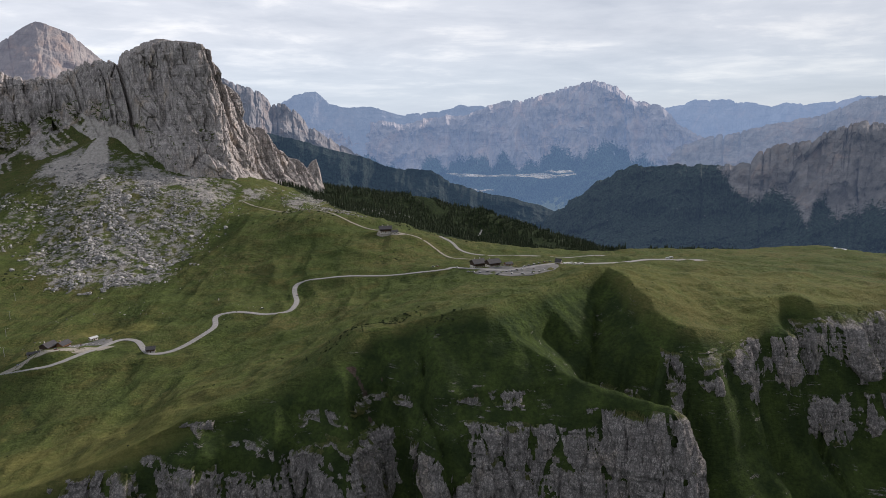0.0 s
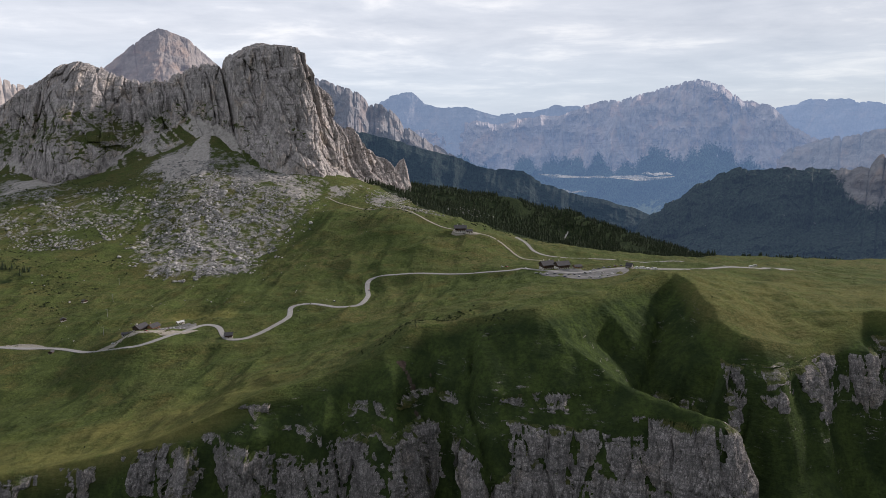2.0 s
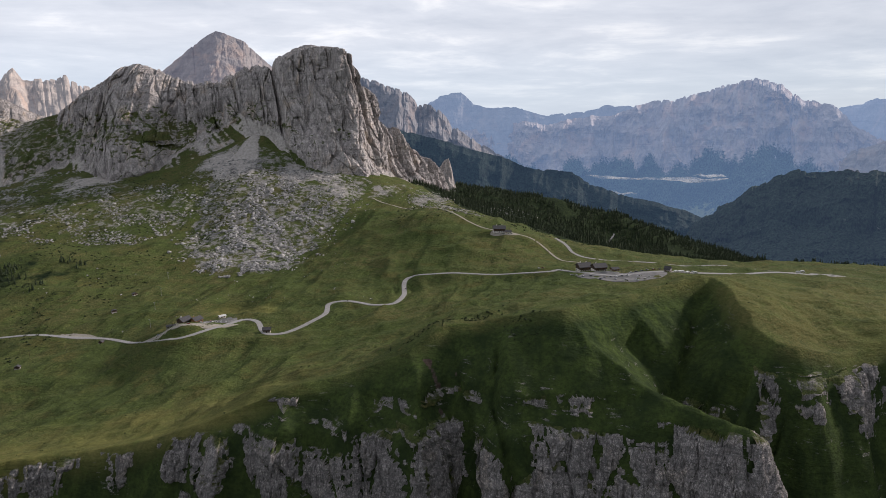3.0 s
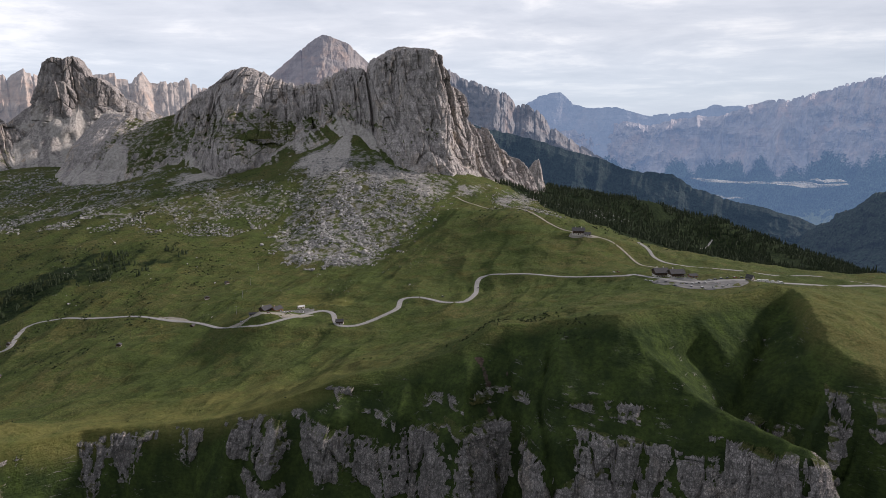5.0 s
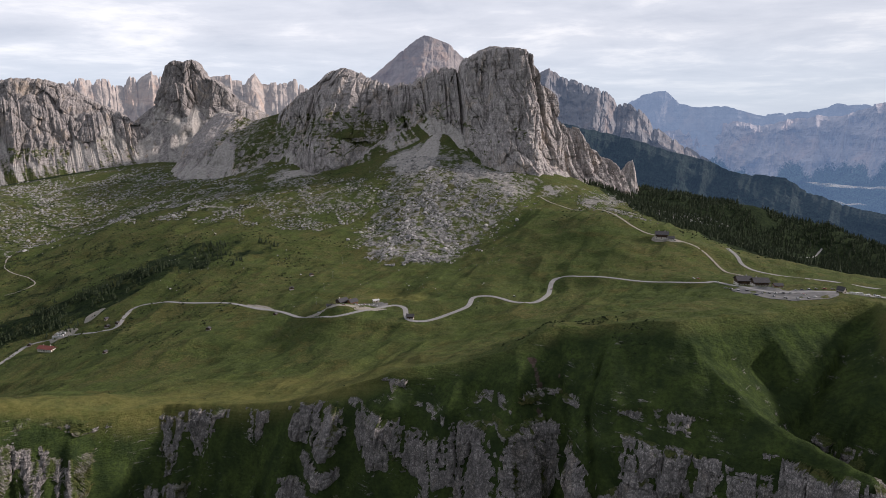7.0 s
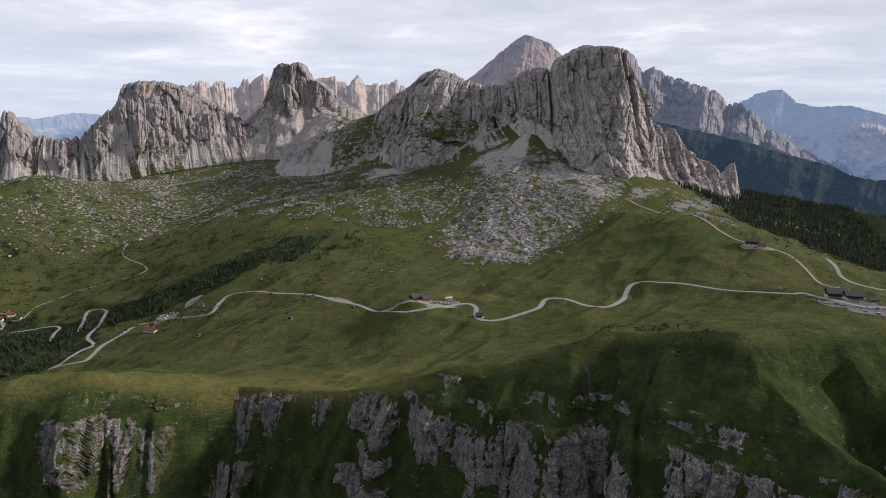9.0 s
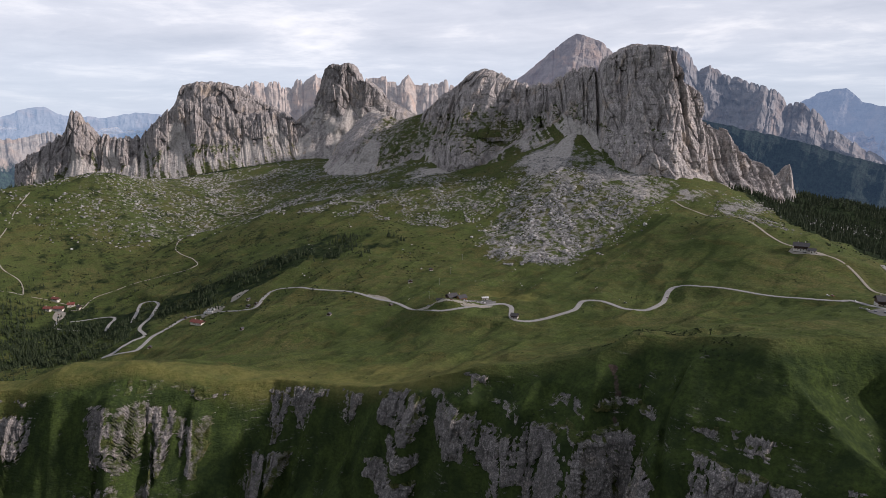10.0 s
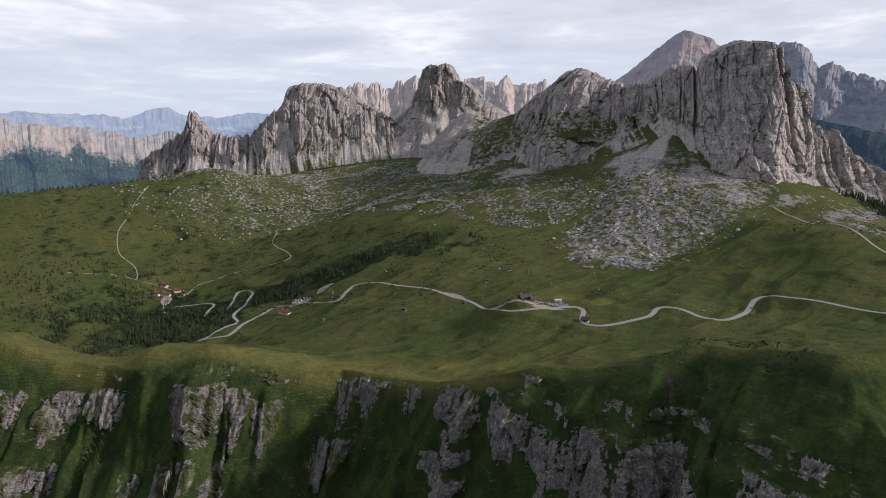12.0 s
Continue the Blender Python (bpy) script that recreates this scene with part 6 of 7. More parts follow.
def prism(outline, y0, y1):
    """An outline in x and z drawn out along y."""
    bm = bmesh.new()
    a = [bm.verts.new((x, y0, z)) for x, z in outline]
    b = [bm.verts.new((x, y1, z)) for x, z in outline]
    bm.faces.new(a)
    bm.faces.new(b[::-1])
    for k in range(len(a)):
        j = (k + 1) % len(a)
        bm.faces.new((a[k], b[k], b[j], a[j]))
    bmesh.ops.recalc_face_normals(bm, faces=bm.faces[:])
    return bm


def rod(bm, a, b, r, sides=6, r2=None):
    a, b = Vector(a), Vector(b)
    q = (b - a).to_track_quat("Z", "Y").to_matrix().to_4x4()
    bmesh.ops.create_cone(bm, cap_ends=True, segments=sides, radius1=r, radius2=r if r2 is None else r2, depth=(b - a).length, matrix=Matrix.Translation((a + b) / 2) @ q)
    return bm


def thing(name, label, category, m, group=""):
    ob = new(name)
    ob.empty_display_size = 1.0
    ob.matrix_basis = m
    return tagged(ob, label, category, group)


PLASTER = plain("white_plaster", (0.62, 0.59, 0.54), 0.9, 0.12, 3.0)
STONE = plain("rough_stone_wall", (0.34, 0.32, 0.30), 0.95, 0.3, 1.2)
DARK_WOOD = plain("dark_weathered_wood", (0.065, 0.045, 0.034), 0.85, 0.35, 0.8)
WARM_WOOD = plain("warm_larch_wood", (0.28, 0.15, 0.075), 0.8, 0.25, 0.8)
SHINGLE = plain("grey_shingle_roof", (0.062, 0.06, 0.064), 0.75, 0.3, 1.4)
RED_ROOF = plain("red_brown_metal_roof", (0.17, 0.055, 0.045), 0.6, 0.25, 2.0)
PALE_METAL = plain("pale_sheet_metal", (0.58, 0.58, 0.58), 0.45, 0.1, 2.0, 0.3)
STEEL = plain("galvanised_steel", (0.30, 0.31, 0.31), 0.5, 0.15, 1.0, 0.6)
TYRE = plain("black_rubber", (0.02, 0.02, 0.02), 0.9, 0.2, 0.3)
CLOTH = plain("dark_parasol_cloth", (0.05, 0.045, 0.045), 0.95, 0.2, 0.5)
BARK = plain("brown_bark", (0.075, 0.055, 0.042), 0.95, 0.3, 0.4)


def glass_material():
    p = Paint("dark_window_glass", 0.08)
    p.b.inputs["Specular IOR Level"].default_value = 0.5
    return p.done(p.mix(p.chance(), (0.018, 0.022, 0.026), (0.05, 0.055, 0.06)))


GLASS = glass_material()


def car_paint():
    p = Paint("car_paint", 0.28)
    p.b.inputs["Specular IOR Level"].default_value = 0.5
    n = p.n.new("ShaderNodeValToRGB")
    n.color_ramp.interpolation = "CONSTANT"
    stops = ((0.0, (0.62, 0.62, 0.62)), (0.28, (0.06, 0.062, 0.07)), (0.5, (0.23, 0.24, 0.25)), (0.68, (0.03, 0.05, 0.11)), (0.8, (0.22, 0.025, 0.02)), (0.88, (0.5, 0.5, 0.48)))
    while len(n.color_ramp.elements) < len(stops):
        n.color_ramp.elements.new(0.5)
    for el, (at, c) in zip(n.color_ramp.elements, stops):
        el.position, el.color = at, (*c, 1)
    p.l.new(p.chance(), n.inputs[0])
    return p.done(p.mix(p.span(p.noise(0.8), 0.4, 0.7, 0, 0.15), n.outputs[0], (0.16, 0.14, 0.12)))


PAINTWORK = car_paint()


def rock_material():
    p = Paint("boulder_limestone", 0.95)
    tone = p.mix(p.island(), (0.14, 0.139, 0.137), (0.42, 0.41, 0.398))
    c = p.mix(p.span(p.noise(1.6, 5, 0.7), 0.4, 0.7, 0, 0.6), tone, (0.13, 0.128, 0.124))
    return p.done(c, p.noise(0.9, 5, 0.7), 0.3, 0.6)


BOULDER = rock_material()


def needle_material(name, a, b):
    p = Paint(name, 0.85)
    c = p.mix(p.island(), a, b)
    c = p.mix(p.span(p.noise(1.1, 4, 0.7), 0.35, 0.7, 0.6, 0.0), c, tuple(v * 0.35 for v in a))
    return p.done(c, p.noise(0.5, 3, 0.6), 0.3, 0.6)


NEEDLES = needle_material("fir_needles", (0.024, 0.038, 0.020), (0.058, 0.078, 0.036))
SCRUB = needle_material("dwarf_pine_needles", (0.020, 0.032, 0.013), (0.045, 0.062, 0.022))

# ---------------------------------------------------------------- boulders
rnd = random.Random(7)


def rock_bmesh(seed, rough=0.34, sub=1):
    r = random.Random(seed)
    bm = bmesh.new()
    bmesh.ops.create_icosphere(bm, subdivisions=sub, radius=1.0)
    cuts = [(Vector((r.uniform(-1, 1), r.uniform(-1, 1), r.uniform(-0.6, 1))).normalized(), r.uniform(0.45, 0.8)) for _ in range(7)]
    for v in bm.verts:
        for n, h in cuts:
            over = v.co.dot(n) - h
            if over > 0:
                v.co -= n * over * 0.9
        v.co *= 1 + rough * 0.4 * r.uniform(-1, 1)
        v.co.z *= 0.82
    return bm


ROCKS = []
for k in range(8):
    me = bpy.data.meshes.new("boulder")
    bm = rock_bmesh(k, 0.34, 2)
    bm.to_mesh(me)
    bm.free()
    me.materials.append(BOULDER)
    ROCKS.append(me)

_small = []
for k in range(10):
    bm = rock_bmesh(50 + k, 0.4, 1)
    bm.verts.ensure_lookup_table()
    _small.append((np.array([v.co[:] for v in bm.verts]), np.array([[v.index for v in f.verts] for f in bm.faces])))
    bm.free()


def scatter_mesh(name, shapes, places, material, smooth=False):
    """One mesh of many small copies; places: x, y, z, size across, size up, turn, shape."""
    vs, fs, base = [], [], 0
    for x, y, z, s, h, a, j in places:
        v, f = shapes[j % len(shapes)]
        c, n = math.cos(a), math.sin(a)
        q = np.empty_like(v)
        q[:, 0], q[:, 1], q[:, 2] = x + s * (v[:, 0] * c - v[:, 1] * n), y + s * (v[:, 0] * n + v[:, 1] * c), z + h * v[:, 2]
        vs.append(q)
        fs.append(f + base)
        base += len(v)
    v, f = np.concatenate(vs), np.concatenate(fs)
    me = bpy.data.meshes.new(name)
    me.vertices.add(len(v))
    me.vertices.foreach_set("co", v.astype(np.float32).ravel())
    me.loops.add(f.size)
    me.loops.foreach_set("vertex_index", f.astype(np.int32).ravel())
    me.polygons.add(len(f))
    me.polygons.foreach_set("loop_start", np.arange(0, f.size, f.shape[1], dtype=np.int32))
    me.polygons.foreach_set("use_smooth", np.full(len(f), smooth))
    me.update(calc_edges=True)
    me.materials.append(material)
    return new(name, me)


def fan_place():
    """A place in the great boulder field."""
    while True:
        y = rnd.uniform(970, 1450)
        mid = np.interp(y, [960, 1100, 1250, 1400, 1550], [-545, -570, -610, -650, -780])
        half = np.interp(y, [960, 1000, 1150, 1300, 1400, 1550], [40, 110, 135, 170, 200, 30])
        x = mid + rnd.gauss(0, 0.48) * half
        if abs(x - mid) < half * 1.4 and noise.noise(Vector((x / 45, y / 45, 3))) + 0.5 * noise.noise(Vector((x / 14, y / 14, 6))) > -0.12 + 0.3 * max(0.0, (1060 - y) / 90):
            return x, y


def skirt_place():
    """A place on the stony skirt west of the boulder field."""
    while True:
        x, y = rnd.uniform(-1500, -760), rnd.uniform(930, 1400)
        if abs(y - 1180 - 0.12 * (x + 1000)) < 150 and noise.noise(Vector((x / 70, y / 50, 8))) > 0.02:
            return x, y


def west_place():
    """A place on the stony slope below the western ridge."""
    while True:
        x, y = rnd.uniform(-2500, -1300), rnd.uniform(480, 1720)
        r = math.hypot((x + 1880) * 0.9 - 0.25 * (y - 1150), (y - 1150) * 0.68)
        if rnd.random() < 1 - (r / 540) ** 1.4 and noise.noise(Vector((x / 130, y / 90, 5))) + 0.6 * noise.noise(Vector((x / 40, y / 40, 2))) > -0.10:
            return x, y


def ridge_place():
    while True:
        y = rnd.uniform(1190, 1990)
        x = np.interp(y, [1190, 1400, 1620, 1800, 2000], [-170, -320, -300, -250, -140]) + rnd.gauss(0, 24)
        return x, y


def lone_place():
    while True:
        x, y = rnd.uniform(-1150, -250), rnd.uniform(720, 1150)
        if noise.noise(Vector((x / 60, y / 60, 12))) > 0.1:
            return x, y


small = []
for count, pick, lo, hi in ((8200, fan_place, 0.9, 4.2), (5200, skirt_place, 0.8, 3.8), (9800, west_place, 0.6, 5.6), (2000, ridge_place, 0.9, 3.4), (320, lone_place, 0.5, 1.5)):
    for _ in range(count):
        x, y = pick()
        s = lo + (hi - lo) * rnd.random() ** 3.2
        small.append((x, y, ground_z(x, y) + 0.15 * s, s, s * rnd.uniform(0.6, 1.0), rnd.uniform(0, 6.3), rnd.randrange(10)))
tagged(scatter_mesh("scattered_rocks", _small, small, BOULDER), "countless grey limestone blocks strewn over the grass", "rocks", kind="stuff")
for pick, count, lo, hi in ((fan_place, 150, 3.0, 6.5), (skirt_place, 50, 3.0, 6.0), (west_place, 40, 3.5, 7.5), (lone_place, 20, 1.5, 3.0)):
    for k in range(count):
        x, y = pick()
        s = lo + (hi - lo) * rnd.random() ** 2.5
        ob = new("boulder", ROCKS[rnd.randrange(8)])
        ob.matrix_basis = Matrix.LocRotScale((x, y, ground_z(x, y) + 0.12 * s), Euler((rnd.uniform(-0.3, 0.3), rnd.uniform(-0.3, 0.3), rnd.uniform(0, 6.3))), (s, s * rnd.uniform(0.7, 1.1), s * rnd.uniform(0.6, 1.0)))
        tagged(ob, "large angular grey limestone boulder on the grassy slope", "boulder", "boulders below the peak")

# ---------------------------------------------------------------- trees


def conifer_shape(seed, tiers=5, sides=7, wide=0.2):
    """Vertices and triangles of a ragged fir one metre high."""
    r = random.Random(seed)
    v, f = [], []
    for t in range(tiers):
        z0 = 0.06 + 0.80 * t / tiers
        z1 = min(1.0, z0 + 0.36 * (1.15 - 0.35 * t / tiers))
        rad = wide * (1.02 - t / tiers) ** 0.85
        top = len(v)
        v.append((0, 0, z1))
        ring = []
        turn = r.uniform(0, 6.3)
        for k in range(sides * 2):
            a = turn + math.pi * k / sides
            q = rad * (r.uniform(0.85, 1.15) if k % 2 == 0 else r.uniform(0.45, 0.65))
            ring.append(len(v))
            v.append((q * math.cos(a), q * math.sin(a), z0 + (0 if k % 2 == 0 else 0.05) + r.uniform(-0.015, 0.015)))
        for k in range(len(ring)):
            f.append((top, ring[k], ring[(k + 1) % len(ring)]))
    return np.array(v), np.array(f)


def scrub_shape(seed):
    r = random.Random(seed)
    v, f = [], []
    for c in range(4):
        cx, cy = r.uniform(-0.6, 0.6), r.uniform(-0.6, 0.6)
        n, q, h = len(v), r.uniform(0.3, 0.55), r.uniform(0.5, 1.0)
        v.append((cx, cy, h))
        for k in range(8):
            a = math.pi * k / 4
            p = q * (r.uniform(0.9, 1.15) if k % 2 else r.uniform(0.5, 0.7))
            v.append((cx + p * math.cos(a), cy + p * math.sin(a), r.uniform(-0.2, 0.15)))
        for k in range(8):
            f.append((n, n + 1 + k, n + 1 + (k + 1) % 8))
    return np.array(v), np.array(f)


FIRS = [conifer_shape(k, 4, 5, 0.19 + 0.025 * (k % 3)) for k in range(8)]
BUSHES = [scrub_shape(k) for k in range(6)]


def wood_ok(x, y):
    line = np.interp(x, [-330, -200, -60, 60, 200, 320, 420, 600, 900], [1620, 1430, 1270, 1190, 1330, 1430, 1480, 1500, 1520])
    if y < line + 18 * noise.noise(Vector((x / 40, y / 40, 1))):
        return False
    near = min(math.hypot(x - q[0], y - q[1]) for q in ROADS["bend"][0][::4])
    return near > 14 and noise.noise(Vector((x / 130, y / 130, 20))) > -0.33


firs = []
while len(firs) < 10500:
    x, y = rnd.uniform(-420, 800), 1180 + 1350 * rnd.random()
    if not wood_ok(x, y):
        continue
    h = rnd.uniform(9, 19)
    firs.append((x, y, ground_z(x, y) - 0.4, h, h, rnd.uniform(0, 6.3), rnd.randrange(8)))
tagged(scatter_mesh("fir_forest", FIRS, firs, NEEDLES), "dense dark green fir forest on the far slope", "forest", kind="stuff")


def valley_ok(x, y):
    for key in ("lower", "far", "pass", "lane"):
        if min(math.hypot(x - q[0], y - q[1]) for q in ROADS[key][0][::4]) < 11:
            return False
    a = abs(x + 1190 - 0.75 * (y - 480)) < 75 + 130 * noise.noise(Vector((x / 80, y / 80, 61))) and 330 < y < 950
    b = math.hypot((x + 1160) * 0.6, y - 410) < 95
    return (a or b) and noise.noise(Vector((x / 45, y / 45, 30))) > -0.12


valley = []
while len(valley) < 1100:
    x, y = rnd.uniform(-1400, -800), rnd.uniform(270, 980)
    if valley_ok(x, y):
        h = rnd.uniform(6, 13)
        valley.append((x, y, ground_z(x, y) - 0.3, h, h, rnd.uniform(0, 6.3), rnd.randrange(8)))
for _ in range(700):
    x, y = rnd.uniform(-2500, -1300), rnd.uniform(150, 900)
    if noise.noise(Vector((x / 120, y / 120, 33))) > 0.1:
        h = rnd.uniform(4, 9)
        valley.append((x, y, ground_z(x, y) - 0.3, h, h, rnd.uniform(0, 6.3), rnd.randrange(8)))
for _ in range(2600):
    x, y = rnd.gauss(-1300, 130), rnd.gauss(300, 95)
    if noise.noise(Vector((x / 70, y / 70, 52))) > -0.12 and min(min(math.hypot(x - q[0], y - q[1]) for q in ROADS[key][0][::4]) for key in ("lower", "far", "pass", "lane", "west")) > 12:
        h = rnd.uniform(5, 13)
        valley.append((x, y, ground_z(x, y) - 0.3, h, h, rnd.uniform(0, 6.3), rnd.randrange(8)))
for _ in range(1500):
    x, y = rnd.uniform(-3000, -2150), rnd.uniform(-200, 900)
    h = rnd.uniform(9, 17)
    valley.append((x, y, ground_z(x, y) - 0.3, h, h, rnd.uniform(0, 6.3), rnd.randrange(8)))
tagged(scatter_mesh("valley_conifers", FIRS, valley, NEEDLES), "dark conifers gathered along the valley bends", "trees", kind="stuff")

scrub = []
for count, x0, x1, y0, y1, cut, lo, hi in ((9000, -2000, -650, 520, 1400, -0.05, 0.8, 2.8), (4500, -2300, -1000, 100, 900, -0.05, 1.0, 3.6), (500, -1000, 250, 560, 1000, 0.30, 0.6, 1.5), (420, -150, 20, 500, 580, 0.05, 0.7, 1.8), (600, -420, -60, 960, 1420, 0.22, 0.6, 1.6), (350, -700, 420, 380, 640, 0.15, 0.5, 1.4),
                                           (700, -330, 60, 1150, 1700, -0.2, 1.0, 3.0)):
    made = 0
    while made < count:
        x, y = rnd.uniform(x0, x1), rnd.uniform(y0, y1)
        made += 1
        if noise.noise(Vector((x / 55, y / 55, 41))) < cut:
            continue
        s = rnd.uniform(lo, hi)
        scrub.append((x, y, ground_z(x, y), s * 1.2, s, rnd.uniform(0, 6.3), rnd.randrange(6)))
tagged(scatter_mesh("mountain_scrub", BUSHES, scrub, SCRUB), "low dark green dwarf pine bushes dotting the meadow", "bushes", kind="stuff")


def fir_tree(x, y, h, seed):
    t = thing("fir_tree", "small dark green fir standing alone on the meadow", "tree", pose(x, y, ground_z(x, y) - 0.1, 0, 0, seed * 47), "lone firs on the meadow")
    part("trunk", rod(bmesh.new(), (0, 0, 0), (0, 0, h * 0.8), h * 0.018, 6, h * 0.006), BARK, t)
    v, f = conifer_shape(300 + seed, 7, 8, 0.2)
    me = bpy.data.meshes.new("crown")
    me.from_pydata([(a * h, b * h, c * h) for a, b, c in v.tolist()], [], f.tolist())
    me.materials.append(NEEDLES)
    new("crown", me).parent = t


for k in range(26):
    x, y = [(rnd.uniform(-150, 10), rnd.uniform(515, 570)), (rnd.uniform(-330, -200), rnd.uniform(760, 900)), (rnd.uniform(-700, -500), rnd.uniform(330, 420))][k % 3]
    fir_tree(x, y, rnd.uniform(2.0, 4.5), k)

# ---------------------------------------------------------------- buildings


def windows(parent, wall_y, xs_, zs_, w=1.1, h=1.3, face=-1, along_x=True, at=0.0):
    """A row of framed windows on one wall, each with its pane."""
    for z in zs_:
        for x in xs_:
            if along_x:
                fr = part("window", boxed(x, wall_y + face * 0.03, z, w + 0.25, 0.12, h + 0.25), WARM_WOOD, parent)
                part("pane", boxed(x, wall_y + face * 0.075, z + 0.125, w, 0.1, h), GLASS, fr)
            else:
                fr = part("window", boxed(wall_y + face * 0.03, x, z, 0.12, w + 0.25, h + 0.25), WARM_WOOD, parent)
                part("pane", boxed(wall_y + face * 0.075, x, z + 0.125, 0.1, w, h), GLASS, fr)


def gabled_house(name, label, x, y, turn, w, d, low, high_, roof_rise, base, upper, roof, eave=1.0, storeys=2, chimneys=1, balcony=True, z=None, sink=1.5):
    """A house whose ridge runs along its width: masonry below, a second wall above, thick roof slopes, windows, door, chimneys."""
    gz = ground_z(x, y) if z is None else z
    t = thing(name, label, "building", pose(x, y, gz, 0, 0, turn))
    part("base_wall", boxed(0, 0, -sink, w, d, low + sink), base, t)
    body = prism([(-d / 2 + 0.08, low), (d / 2 - 0.08, low), (d / 2 - 0.08, low + high_), (0, low + high_ + roof_rise), (-d / 2 + 0.08, low + high_)], -w / 2 + 0.08, w / 2 - 0.08)
    bmesh.ops.rotate(body, verts=body.verts[:], matrix=Matrix.Rotation(radians(90), 3, "Z"))
    part("upper_wall", body, upper, t)
    run = d / 2 + eave
    drop = roof_rise * run / (d / 2)
    for s in (-1, 1):
        r = prism([(0, low + high_ + roof_rise + 0.06), (s * run, low + high_ + roof_rise - drop + 0.06), (s * run, low + high_ + roof_rise - drop + 0.34), (0, low + high_ + roof_rise + 0.36)], -w / 2 - eave, w / 2 + eave)
        bmesh.ops.rotate(r, verts=r.verts[:], matrix=Matrix.Rotation(radians(90), 3, "Z"))
        part("roof", r, roof, t)
    n = max(2, int(w / 3.2))
    cols = [(-w / 2 + (k + 0.5) * w / n) for k in range(n)]
    levels = [1.0] if low > 2.2 else []
    windows(t, -d / 2, [c for c in cols if abs(c) > 1.2 or n > 4], levels)
    if storeys > 1:
        windows(t, -d / 2 + 0.08, cols, [low + 0.7], 1.0, 1.2)
    windows(t, w / 2, [-d / 4, d / 4], levels, face=1, along_x=False)
    windows(t, -w / 2, [-d / 4, d / 4], levels, face=-1, along_x=False)
    part("door", boxed(0, -d / 2 - 0.03, 0, 1.3, 0.14, 2.1), DARK_WOOD, t)
    for k in range(chimneys):
        cx = -w / 4 + k * w / 2
        ch = part("chimney", boxed(cx, d * 0.12, low + high_ + roof_rise * 0.6, 0.9, 0.9, roof_rise * 0.4 + 1.6), base, t)
        part("chimney_cap", boxed(cx, d * 0.12, low + high_ + roof_rise + 1.65, 1.2, 1.2, 0.16), STONE, ch)
    if balcony:
        b = part("balcony", boxed(0, -d / 2 - 0.6, low - 0.1, w * 0.8, 1.2, 0.16), DARK_WOOD, t)
        part("railing", boxed(0, -d / 2 - 1.15, low + 0.06, w * 0.8, 0.08, 0.9), DARK_WOOD, b)
    return t


def hut(label, x, y, turn, w=6.0, d=5.0, roof=SHINGLE, wall=DARK_WOOD, stone=1.2):
    t = thing("hay_hut", label, "hut", pose(x, y, ground_z(x, y), 0, 0, turn), "huts on the meadows")
    part("stone_base", boxed(0, 0, -1.2, w, d, stone + 1.2), STONE, t)
    part("log_wall", prism([(-w / 2 + 0.1, stone), (w / 2 - 0.1, stone), (w / 2 - 0.1, stone + 1.9), (0, stone + 3.4), (-w / 2 + 0.1, stone + 1.9)], -d / 2 + 0.1, d / 2 - 0.1), wall, t)
    for s in (-1, 1):
        part("roof", prism([(0, stone + 3.45), (s * (w / 2 + 0.6), stone + 1.55), (s * (w / 2 + 0.6), stone + 1.75), (0, stone + 3.65)], -d / 2 - 0.6, d / 2 + 0.6), roof, t)
    part("door", boxed(0, -d / 2 + 0.05, stone - 0.4, 1.1, 0.12, 1.9), DARK_WOOD, t)
    return t


def parasol(x, y, z):
    t = thing("parasol", "closed dark parasol on the stone terrace", "parasol", pose(x, y, z), "terrace parasols")
    part("pole", rod(bmesh.new(), (0, 0, 0), (0, 0, 2.6), 0.05), DARK_WOOD, t)
    bm = bmesh.new()
    bmesh.ops.create_cone(bm, cap_ends=True, segments=8, radius1=1.7, radius2=0.05, depth=0.8, matrix=Matrix.Translation((0, 0, 2.5)))
    part("canopy", bm, CLOTH, t)


def flat_patch(name, label, outline, material, lift=0.35, category="parking"):
    """A level-topped slab laid over the land inside a plan outline."""
    c = curve_through(outline + outline[:1], 5.0)[:-1]
    mid = c.mean(0)
    rings = [1.0, 1.0, 0.75, 0.5, 0.25, 0.02]
    px = np.stack([mid[0] + (c[:, 0] - mid[0]) * r for r in rings], 1)
    py = np.stack([mid[1] + (c[:, 1] - mid[1]) * r for r in rings], 1)
    pz = np.array([[ground_z(a, b) for a, b in zip(ra, rb)] for ra, rb in zip(px, py)]) + lift
    pz[:, 0] -= 2.0
    px, py, pz = (np.vstack([a, a[:1]]) for a in (px, py, pz))
    return tagged(new(name, mesh_grid(name, px, py, pz, material, False)), label, category, kind="structure")


# ---- the hotel at the pass with its car park and chapel
PARKING = plain("dark_asphalt_yard", (0.15, 0.148, 0.145), 0.9, 0.3, 4.0)
flat_patch("car_park", "wide grey gravel car park beside the hotel", [(40, 838), (62, 815), (95, 795), (118, 792), (140, 808), (150, 832), (128, 846), (95, 846), (60, 856)], PARKING)
gabled_house("hotel", "white-walled mountain hotel with dark shingle roofs", 48, 885, 28, 17, 13, 3.2, 4.0, 4.2, PLASTER, DARK_WOOD, SHINGLE, 1.4, 2, 2)
gabled_house("hotel_annex", "dark timber hotel annex with grey shingle roof", 68, 872, 28, 17, 12, 3.0, 3.4, 3.8, PLASTER, DARK_WOOD, SHINGLE, 1.4, 2, 1)
